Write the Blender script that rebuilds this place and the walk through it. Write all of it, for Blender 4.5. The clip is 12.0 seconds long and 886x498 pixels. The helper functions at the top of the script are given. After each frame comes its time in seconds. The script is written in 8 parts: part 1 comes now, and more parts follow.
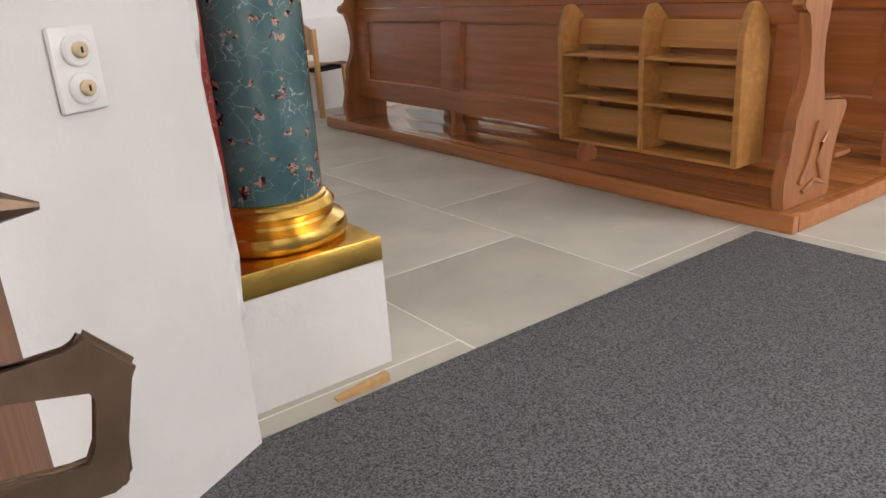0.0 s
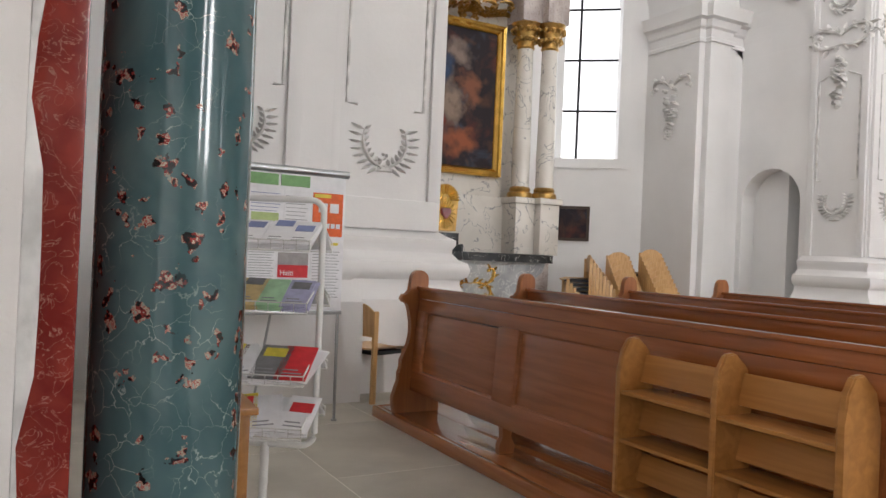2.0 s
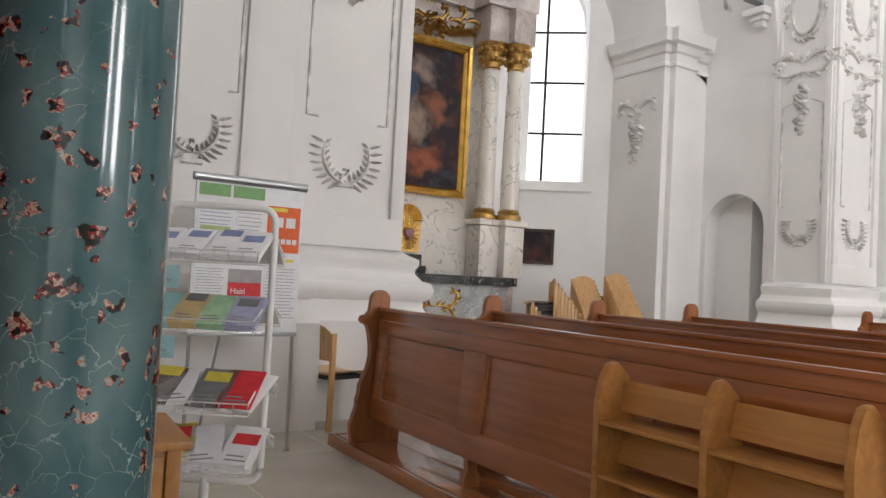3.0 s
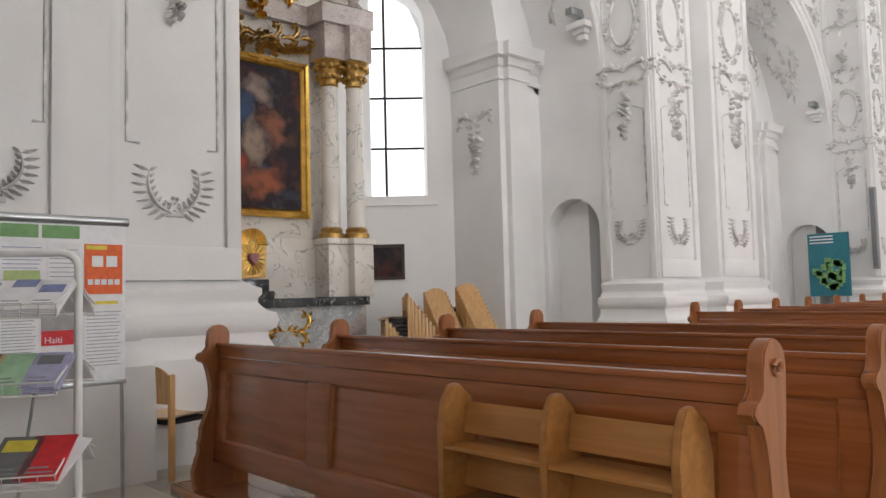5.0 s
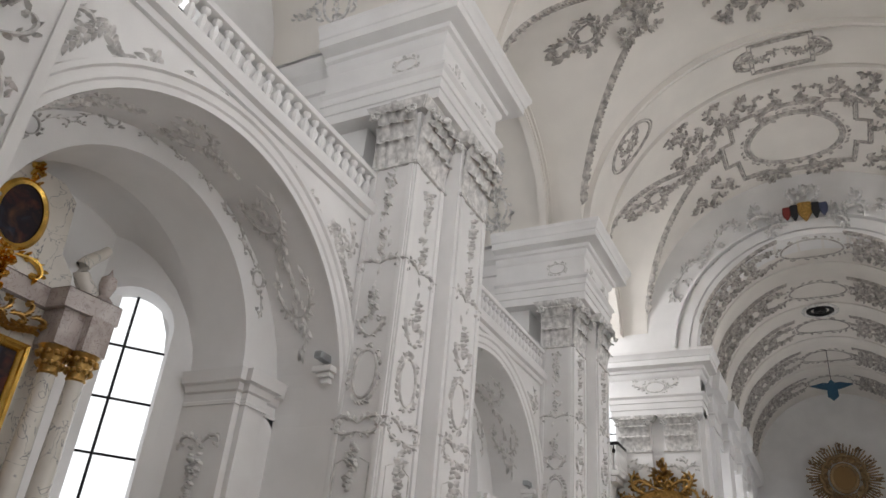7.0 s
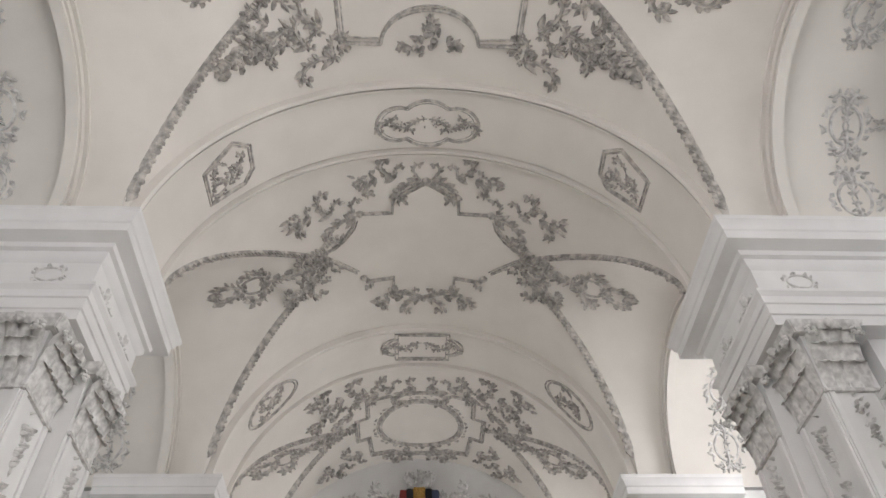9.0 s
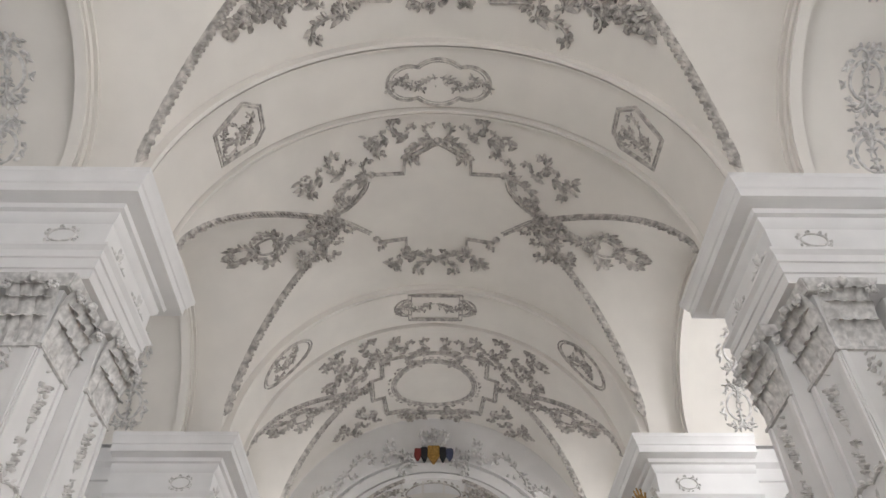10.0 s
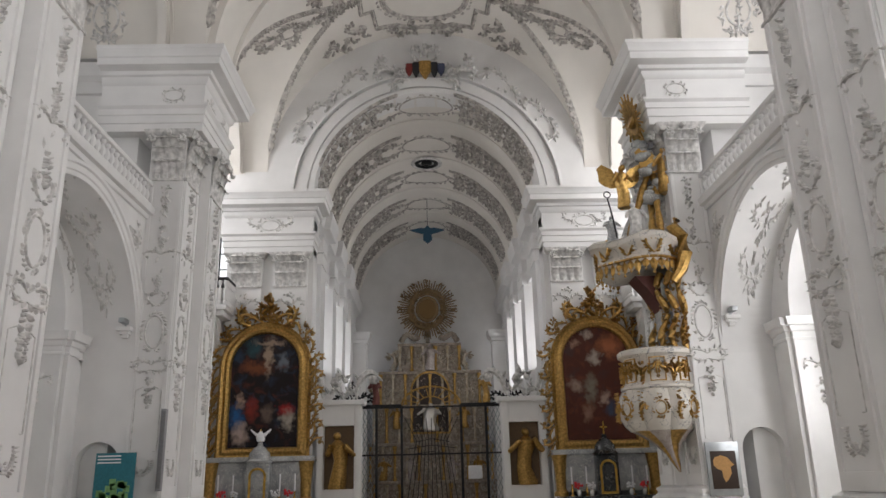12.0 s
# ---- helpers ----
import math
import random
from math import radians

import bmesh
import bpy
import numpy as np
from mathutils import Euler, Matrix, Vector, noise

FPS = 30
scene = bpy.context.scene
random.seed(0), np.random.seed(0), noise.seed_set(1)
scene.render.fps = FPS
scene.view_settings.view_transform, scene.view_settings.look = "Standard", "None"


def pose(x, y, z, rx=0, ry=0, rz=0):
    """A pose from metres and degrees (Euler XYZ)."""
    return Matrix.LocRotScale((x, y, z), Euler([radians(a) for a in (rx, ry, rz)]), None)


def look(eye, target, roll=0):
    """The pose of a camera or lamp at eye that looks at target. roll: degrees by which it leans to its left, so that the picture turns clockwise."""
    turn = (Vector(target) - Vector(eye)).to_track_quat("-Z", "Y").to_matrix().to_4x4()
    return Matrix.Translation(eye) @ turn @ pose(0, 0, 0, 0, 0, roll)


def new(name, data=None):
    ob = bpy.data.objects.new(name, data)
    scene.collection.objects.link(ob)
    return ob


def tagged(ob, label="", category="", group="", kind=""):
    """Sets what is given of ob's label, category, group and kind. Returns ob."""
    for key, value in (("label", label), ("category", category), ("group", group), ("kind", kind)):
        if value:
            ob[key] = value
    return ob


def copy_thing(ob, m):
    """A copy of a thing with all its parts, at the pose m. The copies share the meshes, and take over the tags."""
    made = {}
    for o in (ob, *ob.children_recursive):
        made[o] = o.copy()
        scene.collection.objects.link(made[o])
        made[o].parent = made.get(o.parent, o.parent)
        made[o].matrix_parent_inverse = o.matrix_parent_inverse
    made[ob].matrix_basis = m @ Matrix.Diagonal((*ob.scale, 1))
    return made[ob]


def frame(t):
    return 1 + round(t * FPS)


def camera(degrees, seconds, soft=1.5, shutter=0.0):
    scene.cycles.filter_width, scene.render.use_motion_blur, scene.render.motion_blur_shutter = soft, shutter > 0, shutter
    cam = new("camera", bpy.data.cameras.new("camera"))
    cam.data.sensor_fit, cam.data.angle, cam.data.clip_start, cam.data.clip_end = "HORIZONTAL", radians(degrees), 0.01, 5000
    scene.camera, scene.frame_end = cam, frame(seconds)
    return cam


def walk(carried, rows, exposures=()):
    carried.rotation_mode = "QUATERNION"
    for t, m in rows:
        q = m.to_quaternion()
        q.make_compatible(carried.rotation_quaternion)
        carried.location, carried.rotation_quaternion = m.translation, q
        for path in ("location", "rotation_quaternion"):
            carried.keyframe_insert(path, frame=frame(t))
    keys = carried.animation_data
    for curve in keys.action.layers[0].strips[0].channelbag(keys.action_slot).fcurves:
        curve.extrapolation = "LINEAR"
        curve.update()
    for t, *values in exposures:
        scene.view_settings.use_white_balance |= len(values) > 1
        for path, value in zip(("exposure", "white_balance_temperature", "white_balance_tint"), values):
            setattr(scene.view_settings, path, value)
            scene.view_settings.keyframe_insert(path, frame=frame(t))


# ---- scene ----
cam = camera(60.9, 12.0)
PATH = [
    (0, (1.042, 0.798, 1.129), (2.148, 2.321, 0.453), -3.8),
    (0.5, (1.17, 0.839, 1.152), (2.178, 2.479, 0.61), -2.1),
    (1, (1.341, 0.948, 1.218), (2.306, 2.67, 0.901), -0.6),
    (1.5, (1.526, 1.058, 1.269), (2.447, 2.83, 1.162), 1.0),
    (2, (1.631, 1.14, 1.294), (2.607, 2.885, 1.305), 2.5),
    (2.5, (1.748, 1.282, 1.301), (2.787, 2.99, 1.358), 3.0),
    (2.7, (1.754, 1.336, 1.265), (2.815, 3.029, 1.353), 3.3),
    (4.5, (1.942, 1.523, 1.247), (3.048, 3.189, 1.205), -1.4),
    (5, (1.913, 1.415, 1.314), (3.272, 2.878, 1.437), -1.5),
    (5.5, (1.872, 1.267, 1.431), (3.199, 2.688, 1.895), -0.9),
    (6, (1.869, 1.164, 1.511), (3.207, 2.463, 2.235), 2.2),
    (6.5, (1.879, 1.145, 1.536), (3.303, 2.253, 2.397), 4.5),
    (7, (1.943, 1.138, 1.526), (3.481, 1.991, 2.479), 5.5),
    (7.5, (1.974, 1.21, 1.621), (3.604, 1.594, 2.716), 2.9),
    (7.7, (1.975, 1.245, 1.652), (3.578, 1.46, 2.828), 1.2),
    (9.3, (1.841, 1.154, 2.218), (3.182, 1.079, 3.699), -1.6),
    (9.5, (1.872, 1.103, 2.217), (3.227, 1.05, 3.687), -1.3),
    (10, (1.929, 1.067, 2.164), (3.352, 1.032, 3.569), -0.6),
    (10.5, (1.959, 1.069, 2.119), (3.491, 1.001, 3.403), -0.6),
    (10.7, (1.997, 1.081, 2.096), (3.587, 0.987, 3.306), -0.8),
    (11, (2.037, 1.036, 2.063), (3.715, 0.916, 3.145), -1.0),
    (11.5, (2.2, 0.977, 1.948), (4.011, 0.875, 2.79), -1.3),
    (11.7, (2.333, 1.01, 1.922), (4.19, 0.926, 2.661), -1.8),
    (12, (2.4, 0.942, 1.856), (4.314, 0.897, 2.435), -1.4),
]
walk(cam, [(t, look(eye, target, roll)) for t, eye, target, roll in PATH],
     exposures=[(0, 1.7), (1, 1.5), (2.5, 1.3), (4.5, 1.35), (5.5, 0.8), (6.5, 0.45), (9.5, 0.6), (12, 0.35)])

# ---- light ----
world = bpy.data.worlds.new("sky")
scene.world = world
world.use_nodes = True
wn = world.node_tree
sky = wn.nodes.new("ShaderNodeTexSky")
sky.sky_type = "NISHITA"
sky.sun_disc = False
sky.sun_elevation = radians(38)
sky.sun_rotation = radians(150)
wn.links.new(sky.outputs[0], wn.nodes["Background"].inputs[0])
wn.nodes["Background"].inputs[1].default_value = 0.15
sun = new("sun", bpy.data.lights.new("sun", "SUN"))
sun.data.energy, sun.data.angle, sun.data.color = 3.0, radians(0.6), (1, 0.93, 0.85)
sun.matrix_world = look((0, 0, 0), (-0.25, 0.72, -0.62))


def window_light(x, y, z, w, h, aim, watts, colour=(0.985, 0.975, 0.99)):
    """An area lamp: sky light at a window, or added fill where none is built."""
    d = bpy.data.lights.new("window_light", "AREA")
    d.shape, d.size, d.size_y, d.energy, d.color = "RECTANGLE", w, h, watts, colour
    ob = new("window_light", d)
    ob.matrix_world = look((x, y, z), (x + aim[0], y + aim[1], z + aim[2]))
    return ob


# ---- materials ----
def mat(name, colour, rough=0.6, metal=0.0, bump=0.0, scale=8.0, vary=0.08, second=None, fine=60.0, coat=0.0, spec=0.5):
    """A painted or solid surface: two scales of noise in the colour, fine relief in the bump."""
    m = bpy.data.materials.new(name)
    m.use_nodes = True
    nt = m.node_tree
    b = nt.nodes["Principled BSDF"]
    b.inputs["Roughness"].default_value = rough
    b.inputs["Metallic"].default_value = metal
    b.inputs["Coat Weight"].default_value = coat
    b.inputs["Specular IOR Level"].default_value = spec
    co = nt.nodes.new("ShaderNodeTexCoord")
    n1 = nt.nodes.new("ShaderNodeTexNoise")
    n1.inputs["Scale"].default_value, n1.inputs["Detail"].default_value = scale, 6
    nt.links.new(co.outputs["Object"], n1.inputs["Vector"])
    ramp = nt.nodes.new("ShaderNodeValToRGB")
    c2 = second or tuple(c * (1 - vary) for c in colour)
    c1 = colour if second else tuple(min(1, c * (1 + vary * 0.5)) for c in colour)
    ramp.color_ramp.elements[0].color, ramp.color_ramp.elements[1].color = (*c2, 1), (*c1, 1)
    ramp.color_ramp.elements[0].position, ramp.color_ramp.elements[1].position = 0.35, 0.65
    nt.links.new(n1.outputs["Fac"], ramp.inputs["Fac"])
    nt.links.new(ramp.outputs["Color"], b.inputs["Base Color"])
    if bump:
        n2 = nt.nodes.new("ShaderNodeTexNoise")
        n2.inputs["Scale"].default_value, n2.inputs["Detail"].default_value = fine, 4
        nt.links.new(co.outputs["Object"], n2.inputs["Vector"])
        bp = nt.nodes.new("ShaderNodeBump")
        bp.inputs["Strength"].default_value, bp.inputs["Distance"].default_value = bump, 0.01
        nt.links.new(n2.outputs["Fac"], bp.inputs["Height"])
        nt.links.new(bp.outputs["Normal"], b.inputs["Normal"])
    return m


def wood(name, dark, light, rough=0.35, axis=1, scale=6.0, coat=0.3):
    """Varnished wood with grain drawn out along one axis."""
    m = mat(name, light, rough, 0, 0, coat=coat)
    nt = m.node_tree
    b, ramp = nt.nodes["Principled BSDF"], nt.nodes["Color Ramp"] if "Color Ramp" in nt.nodes else nt.nodes["ColorRamp"]
    n1 = nt.nodes["Noise Texture"]
    mp = nt.nodes.new("ShaderNodeMapping")
    st = [scale * 6, scale * 6, scale * 6]
    st[axis] = scale * 0.35
    mp.inputs["Scale"].default_value = st
    co = nt.nodes["Texture Coordinate"]
    oi = nt.nodes.new("ShaderNodeObjectInfo")
    add = nt.nodes.new("ShaderNodeVectorMath")
    nt.links.new(co.outputs["Object"], add.inputs[0])
    nt.links.new(oi.outputs["Random"], add.inputs[1])
    nt.links.new(add.outputs[0], mp.inputs["Vector"])
    nt.links.new(mp.outputs["Vector"], n1.inputs["Vector"])
    n1.inputs["Scale"].default_value, n1.inputs["Distortion"].default_value = 1.0, 0.6
    ramp.color_ramp.elements[0].color, ramp.color_ramp.elements[1].color = (*dark, 1), (*light, 1)
    bp = nt.nodes.new("ShaderNodeBump")
    bp.inputs["Strength"].default_value, bp.inputs["Distance"].default_value = 0.08, 0.01
    nt.links.new(n1.outputs["Fac"], bp.inputs["Height"])
    nt.links.new(bp.outputs["Normal"], b.inputs["Normal"])
    return m


def marble(name, base, cloud, vein, spot=None, scale=3.0, vein_width=0.03, rough=0.12, spots=0.22):
    """Polished marble or scagliola: clouds, thin crooked veins and, if given, coloured flecks."""
    m = bpy.data.materials.new(name)
    m.use_nodes = True
    nt = m.node_tree
    b = nt.nodes["Principled BSDF"]
    b.inputs["Roughness"].default_value = rough
    co = nt.nodes.new("ShaderNodeTexCoord")

    def tex(sc, detail=5, dist=0.0):
        n = nt.nodes.new("ShaderNodeTexNoise")
        n.inputs["Scale"].default_value, n.inputs["Detail"].default_value, n.inputs["Distortion"].default_value = sc, detail, dist
        nt.links.new(co.outputs["Object"], n.inputs["Vector"])
        return n

    def ramp(src, p0, p1, v0=0.0, v1=1.0):
        r = nt.nodes.new("ShaderNodeMapRange")
        r.inputs["From Min"].default_value, r.inputs["From Max"].default_value = p0, p1
        r.inputs["To Min"].default_value, r.inputs["To Max"].default_value = v0, v1
        nt.links.new(src, r.inputs["Value"])
        return r.outputs["Result"]

    def mix(fac, a, c):
        x = nt.nodes.new("ShaderNodeMix")
        x.data_type = "RGBA"
        nt.links.new(fac, x.inputs["Factor"])
        if isinstance(a, tuple):
            x.inputs["A"].default_value = (*a, 1)
        else:
            nt.links.new(a, x.inputs["A"])
        x.inputs["B"].default_value = (*c, 1)
        return x.outputs["Result"]

    col = mix(ramp(tex(scale, 6, 0.5).outputs["Fac"], 0.4, 0.62), base, cloud)
    warp = tex(scale * 2.2, 5, 1.2)
    ab = nt.nodes.new("ShaderNodeMath")
    ab.operation = "SUBTRACT"
    ab.inputs[1].default_value = 0.5
    nt.links.new(warp.outputs["Fac"], ab.inputs[0])
    ab2 = nt.nodes.new("ShaderNodeMath")
    ab2.operation = "ABSOLUTE"
    nt.links.new(ab.outputs[0], ab2.inputs[0])
    col = mix(ramp(ab2.outputs[0], vein_width, 0.0), col, vein)
    if spot:
        for k, c in enumerate(spot):
            v = nt.nodes.new("ShaderNodeTexVoronoi")
            v.inputs["Scale"].default_value = 17.0 + 5.0 * k
            mp = nt.nodes.new("ShaderNodeMapping")
            mp.inputs["Location"].default_value = (k * 3.7, k * 1.9, k * 5.3)
            mp.inputs["Scale"].default_value = (1, 1, 0.8)
            nt.links.new(co.outputs["Object"], mp.inputs["Vector"])
            w = tex(30, 3)
            va = nt.nodes.new("ShaderNodeVectorMath")
            va.operation = "MULTIPLY_ADD"
            va.inputs[1].default_value = (0.09, 0.09, 0.09)
            nt.links.new(w.outputs["Color"], va.inputs[0])
            nt.links.new(mp.outputs["Vector"], va.inputs[2])
            nt.links.new(va.outputs[0], v.inputs["Vector"])
            lim = spots * (0.8 if k == 1 else 1.0)
            col = mix(ramp(v.outputs["Distance"], lim, lim - 0.03), col, c)
    nt.links.new(col, b.inputs["Base Color"])
    return m


def scagliola(name):
    """Polished green scagliola: cloudy ground, fine pale veins and mixed clusters of red, black and cream chips."""
    m = bpy.data.materials.new(name)
    m.use_nodes = True
    nt = m.node_tree
    b = nt.nodes["Principled BSDF"]
    b.inputs["Roughness"].default_value = 0.09
    co = nt.nodes.new("ShaderNodeTexCoord")

    def noise(sc, detail=4.0, dist=0.0):
        n = nt.nodes.new("ShaderNodeTexNoise")
        n.inputs["Scale"].default_value, n.inputs["Detail"].default_value, n.inputs["Distortion"].default_value = sc, detail, dist
        nt.links.new(co.outputs["Object"], n.inputs["Vector"])
        return n

    def shifted(sc, amount, offset):
        """Object coordinates, moved a little by noise so that outlines become ragged."""
        va = nt.nodes.new("ShaderNodeVectorMath")
        va.operation = "MULTIPLY_ADD"
        va.inputs[1].default_value = (amount,) * 3
        nt.links.new(noise(sc, 5.0).outputs["Color"], va.inputs[0])
        ad = nt.nodes.new("ShaderNodeVectorMath")
        ad.inputs[1].default_value = offset
        nt.links.new(co.outputs["Object"], ad.inputs[0])
        nt.links.new(ad.outputs[0], va.inputs[2])
        return va.outputs[0]

    def span(src, lo, hi):
        r = nt.nodes.new("ShaderNodeMapRange")
        r.inputs["From Min"].default_value, r.inputs["From Max"].default_value = lo, hi
        nt.links.new(src, r.inputs["Value"])
        return r.outputs["Result"]

    def times(a, c):
        n = nt.nodes.new("ShaderNodeMath")
        n.operation = "MULTIPLY"
        nt.links.new(a, n.inputs[0])
        nt.links.new(c, n.inputs[1])
        return n.outputs[0]

    def mix(fac, a, c):
        x = nt.nodes.new("ShaderNodeMix")
        x.data_type = "RGBA"
        nt.links.new(fac, x.inputs["Factor"])
        for key, v in (("A", a), ("B", c)):
            if isinstance(v, tuple):
                x.inputs[key].default_value = (*v, 1)
            else:
                nt.links.new(v, x.inputs[key])
        return x.outputs["Result"]

    col = mix(span(noise(4.5, 6.0, 0.6).outputs["Fac"], 0.36, 0.64), (0.042, 0.1, 0.112), (0.095, 0.165, 0.17))
    edge = nt.nodes.new("ShaderNodeTexVoronoi")
    edge.feature = "DISTANCE_TO_EDGE"
    edge.inputs["Scale"].default_value = 17.0
    nt.links.new(shifted(9.0, 0.16, (2.0, 1.0, 4.0)), edge.inputs["Vector"])
    veins = times(span(edge.outputs["Distance"], 0.016, 0.003), span(noise(6.0).outputs["Fac"], 0.46, 0.62))
    col = mix(veins, col, (0.36, 0.44, 0.42))
    chips = nt.nodes.new("ShaderNodeValToRGB")
    chips.color_ramp.interpolation = "CONSTANT"
    el = chips.color_ramp.elements
    el[0].position, el[0].color = 0.0, (0.012, 0.013, 0.015, 1)
    el[1].position, el[1].color = 0.47, (0.24, 0.035, 0.03, 1)
    for pos, c in ((0.53, (0.42, 0.36, 0.28)), (0.58, (0.36, 0.12, 0.1)), (0.63, (0.3, 0.33, 0.28))):
        e = el.new(pos)
        e.color = (*c, 1)
    nt.links.new(noise(65.0, 2.0).outputs["Fac"], chips.inputs["Fac"])
    for scale, reach, keep, offset in ((12.0, 0.26, 0.2, (0.0, 0.0, 0.0)), (19.0, 0.25, 0.35, (5.3, 2.2, 7.1))):
        v = nt.nodes.new("ShaderNodeTexVoronoi")
        v.inputs["Scale"].default_value = scale
        nt.links.new(shifted(34.0, 0.07, offset), v.inputs["Vector"])
        some = nt.nodes.new("ShaderNodeSeparateColor")
        nt.links.new(v.outputs["Color"], some.inputs[0])
        col = mix(times(span(v.outputs["Distance"], reach, reach - 0.02), span(some.outputs[0], keep, keep + 0.01)), col, chips.outputs["Color"])
    nt.links.new(col, b.inputs["Base Color"])
    return m


def painting_mat(name, dark, mids, patches=(), upright="y"):
    """Dark oil painting: soft blotches, and patches (u, z, half width, half height, colour) for its figures."""
    m = bpy.data.materials.new(name)
    m.use_nodes = True
    nt = m.node_tree
    b = nt.nodes["Principled BSDF"]
    b.inputs["Roughness"].default_value = 0.6
    b.inputs["Specular IOR Level"].default_value = 0.15
    co = nt.nodes.new("ShaderNodeTexCoord")
    col = None
    for k, c in enumerate(mids):
        n = nt.nodes.new("ShaderNodeTexNoise")
        n.inputs["Scale"].default_value, n.inputs["Detail"].default_value, n.inputs["Distortion"].default_value = 2.6 + 0.8 * k, 5, 0.7
        mp = nt.nodes.new("ShaderNodeMapping")
        mp.inputs["Location"].default_value = (3.1 * k, 1.7 * k, 2.3 * k)
        nt.links.new(co.outputs["Object"], mp.inputs["Vector"])
        nt.links.new(mp.outputs["Vector"], n.inputs["Vector"])
        r = nt.nodes.new("ShaderNodeMapRange")
        r.inputs["From Min"].default_value, r.inputs["From Max"].default_value = 0.52, 0.78
        nt.links.new(n.outputs["Fac"], r.inputs["Value"])
        x = nt.nodes.new("ShaderNodeMix")
        x.data_type = "RGBA"
        nt.links.new(r.outputs["Result"], x.inputs["Factor"])
        if col is None:
            x.inputs["A"].default_value = (*dark, 1)
        else:
            nt.links.new(col, x.inputs["A"])
        x.inputs["B"].default_value = (*c, 1)
        col = x.outputs["Result"]
    for u, v, ru, rv, c in patches:
        mp = nt.nodes.new("ShaderNodeMapping")
        mp.vector_type = "TEXTURE"
        along, across = (ru, 50.0) if upright == "x" else (50.0, ru)
        mp.inputs["Location"].default_value = (u, 0, v) if upright == "x" else (0, u, v)
        mp.inputs["Scale"].default_value = (along, across, rv)
        wob = nt.nodes.new("ShaderNodeTexNoise")
        wob.inputs["Scale"].default_value, wob.inputs["Detail"].default_value = 5.5, 6
        nt.links.new(co.outputs["Object"], wob.inputs["Vector"])
        va = nt.nodes.new("ShaderNodeVectorMath")
        va.operation = "MULTIPLY_ADD"
        va.inputs[1].default_value = (0.5, 0.5, 0.5)
        nt.links.new(wob.outputs["Color"], va.inputs[0])
        off = nt.nodes.new("ShaderNodeVectorMath")
        off.inputs[1].default_value = (-0.25, -0.25, -0.25)
        nt.links.new(co.outputs["Object"], off.inputs[0])
        nt.links.new(off.outputs[0], va.inputs[2])
        nt.links.new(va.outputs[0], mp.inputs["Vector"])
        ln = nt.nodes.new("ShaderNodeVectorMath")
        ln.operation = "LENGTH"
        nt.links.new(mp.outputs["Vector"], ln.inputs[0])
        r = nt.nodes.new("ShaderNodeMapRange")
        r.inputs["From Min"].default_value, r.inputs["From Max"].default_value = 1.35, 0.35
        nt.links.new(ln.outputs["Value"], r.inputs["Value"])
        x = nt.nodes.new("ShaderNodeMix")
        x.data_type = "RGBA"
        nt.links.new(r.outputs["Result"], x.inputs["Factor"])
        nt.links.new(col, x.inputs["A"])
        x.inputs["B"].default_value = (*c, 1)
        col = x.outputs["Result"]
    nt.links.new(col, b.inputs["Base Color"])
    return m


WHITE = mat("white_limewash", (0.82, 0.81, 0.8), 0.75, bump=0.12, scale=1.3, vary=0.05, fine=35)
# ornament greyer than the plaster: dust, plus relief shading put into the colour
STUCCO = mat("dusty_shaded_white_stucco", (0.72, 0.705, 0.685), 0.75, bump=0.25, scale=9, vary=0.3, fine=50)
DUSTY_SHADED = mat("dusty_shaded_cream_stucco", (0.54, 0.51, 0.475), 0.85, bump=0.35, scale=7, vary=0.45, fine=45)
CREAM = mat("cream_plaster", (0.8, 0.765, 0.715), 0.8, bump=0.1, scale=0.9, vary=0.05, fine=25)
PORCH = mat("warm_white_plaster", (0.74, 0.71, 0.685), 0.8, bump=0.3, scale=4, vary=0.04, fine=30)
GREEN = scagliola("green_scagliola")
RED = marble("red_scagliola", (0.2, 0.016, 0.012), (0.28, 0.035, 0.024), (0.42, 0.18, 0.13), None, 11.0, 0.012, 0.2)
GOLD = mat("gilding", (0.83, 0.53, 0.13), 0.26, 1.0, 0.2, 6, 0.25, fine=25)
OLDGOLD = mat("old_gilding", (0.5, 0.31, 0.1), 0.36, 0.92, 0.7, 16, 0.35, fine=38)
PEW = wood("pew_wood", (0.27, 0.083, 0.023), (0.36, 0.117, 0.034), 0.26, 1, 4.0, 0.45)
PEWEND = wood("pew_end_wood", (0.27, 0.093, 0.028), (0.36, 0.13, 0.04), 0.35, 2, 4.0, 0.15)
BOARD = wood("platform_wood", (0.34, 0.115, 0.032), (0.43, 0.16, 0.05), 0.2, 1, 4.0, 0.5)
RACKW = wood("rack_wood", (0.32, 0.135, 0.032), (0.42, 0.19, 0.05), 0.4, 1, 4.0, 0.1)
BEECH = wood("beech_wood", (0.5, 0.28, 0.1), (0.63, 0.38, 0.16), 0.4, 2)
DOORW = wood("door_wood", (0.17, 0.06, 0.018), (0.28, 0.11, 0.035), 0.6, 2, 6.0, 0.0)
TILE = mat("sandstone_tile", (0.53, 0.5, 0.43), 0.5, 0, 0.12, 2.2, 0.14, fine=40)
GROUT = mat("tile_joint", (0.84, 0.82, 0.74), 0.8, 0, 0.1, 10, 0.1)
BRONZE = mat("bronze", (0.2, 0.135, 0.09), 0.4, 0.9, 0.2, 10, 0.3)
GREYM = marble("grey_marble", (0.32, 0.33, 0.34), (0.45, 0.46, 0.46), (0.68, 0.67, 0.65), None, 3.0, 0.02, 0.2)
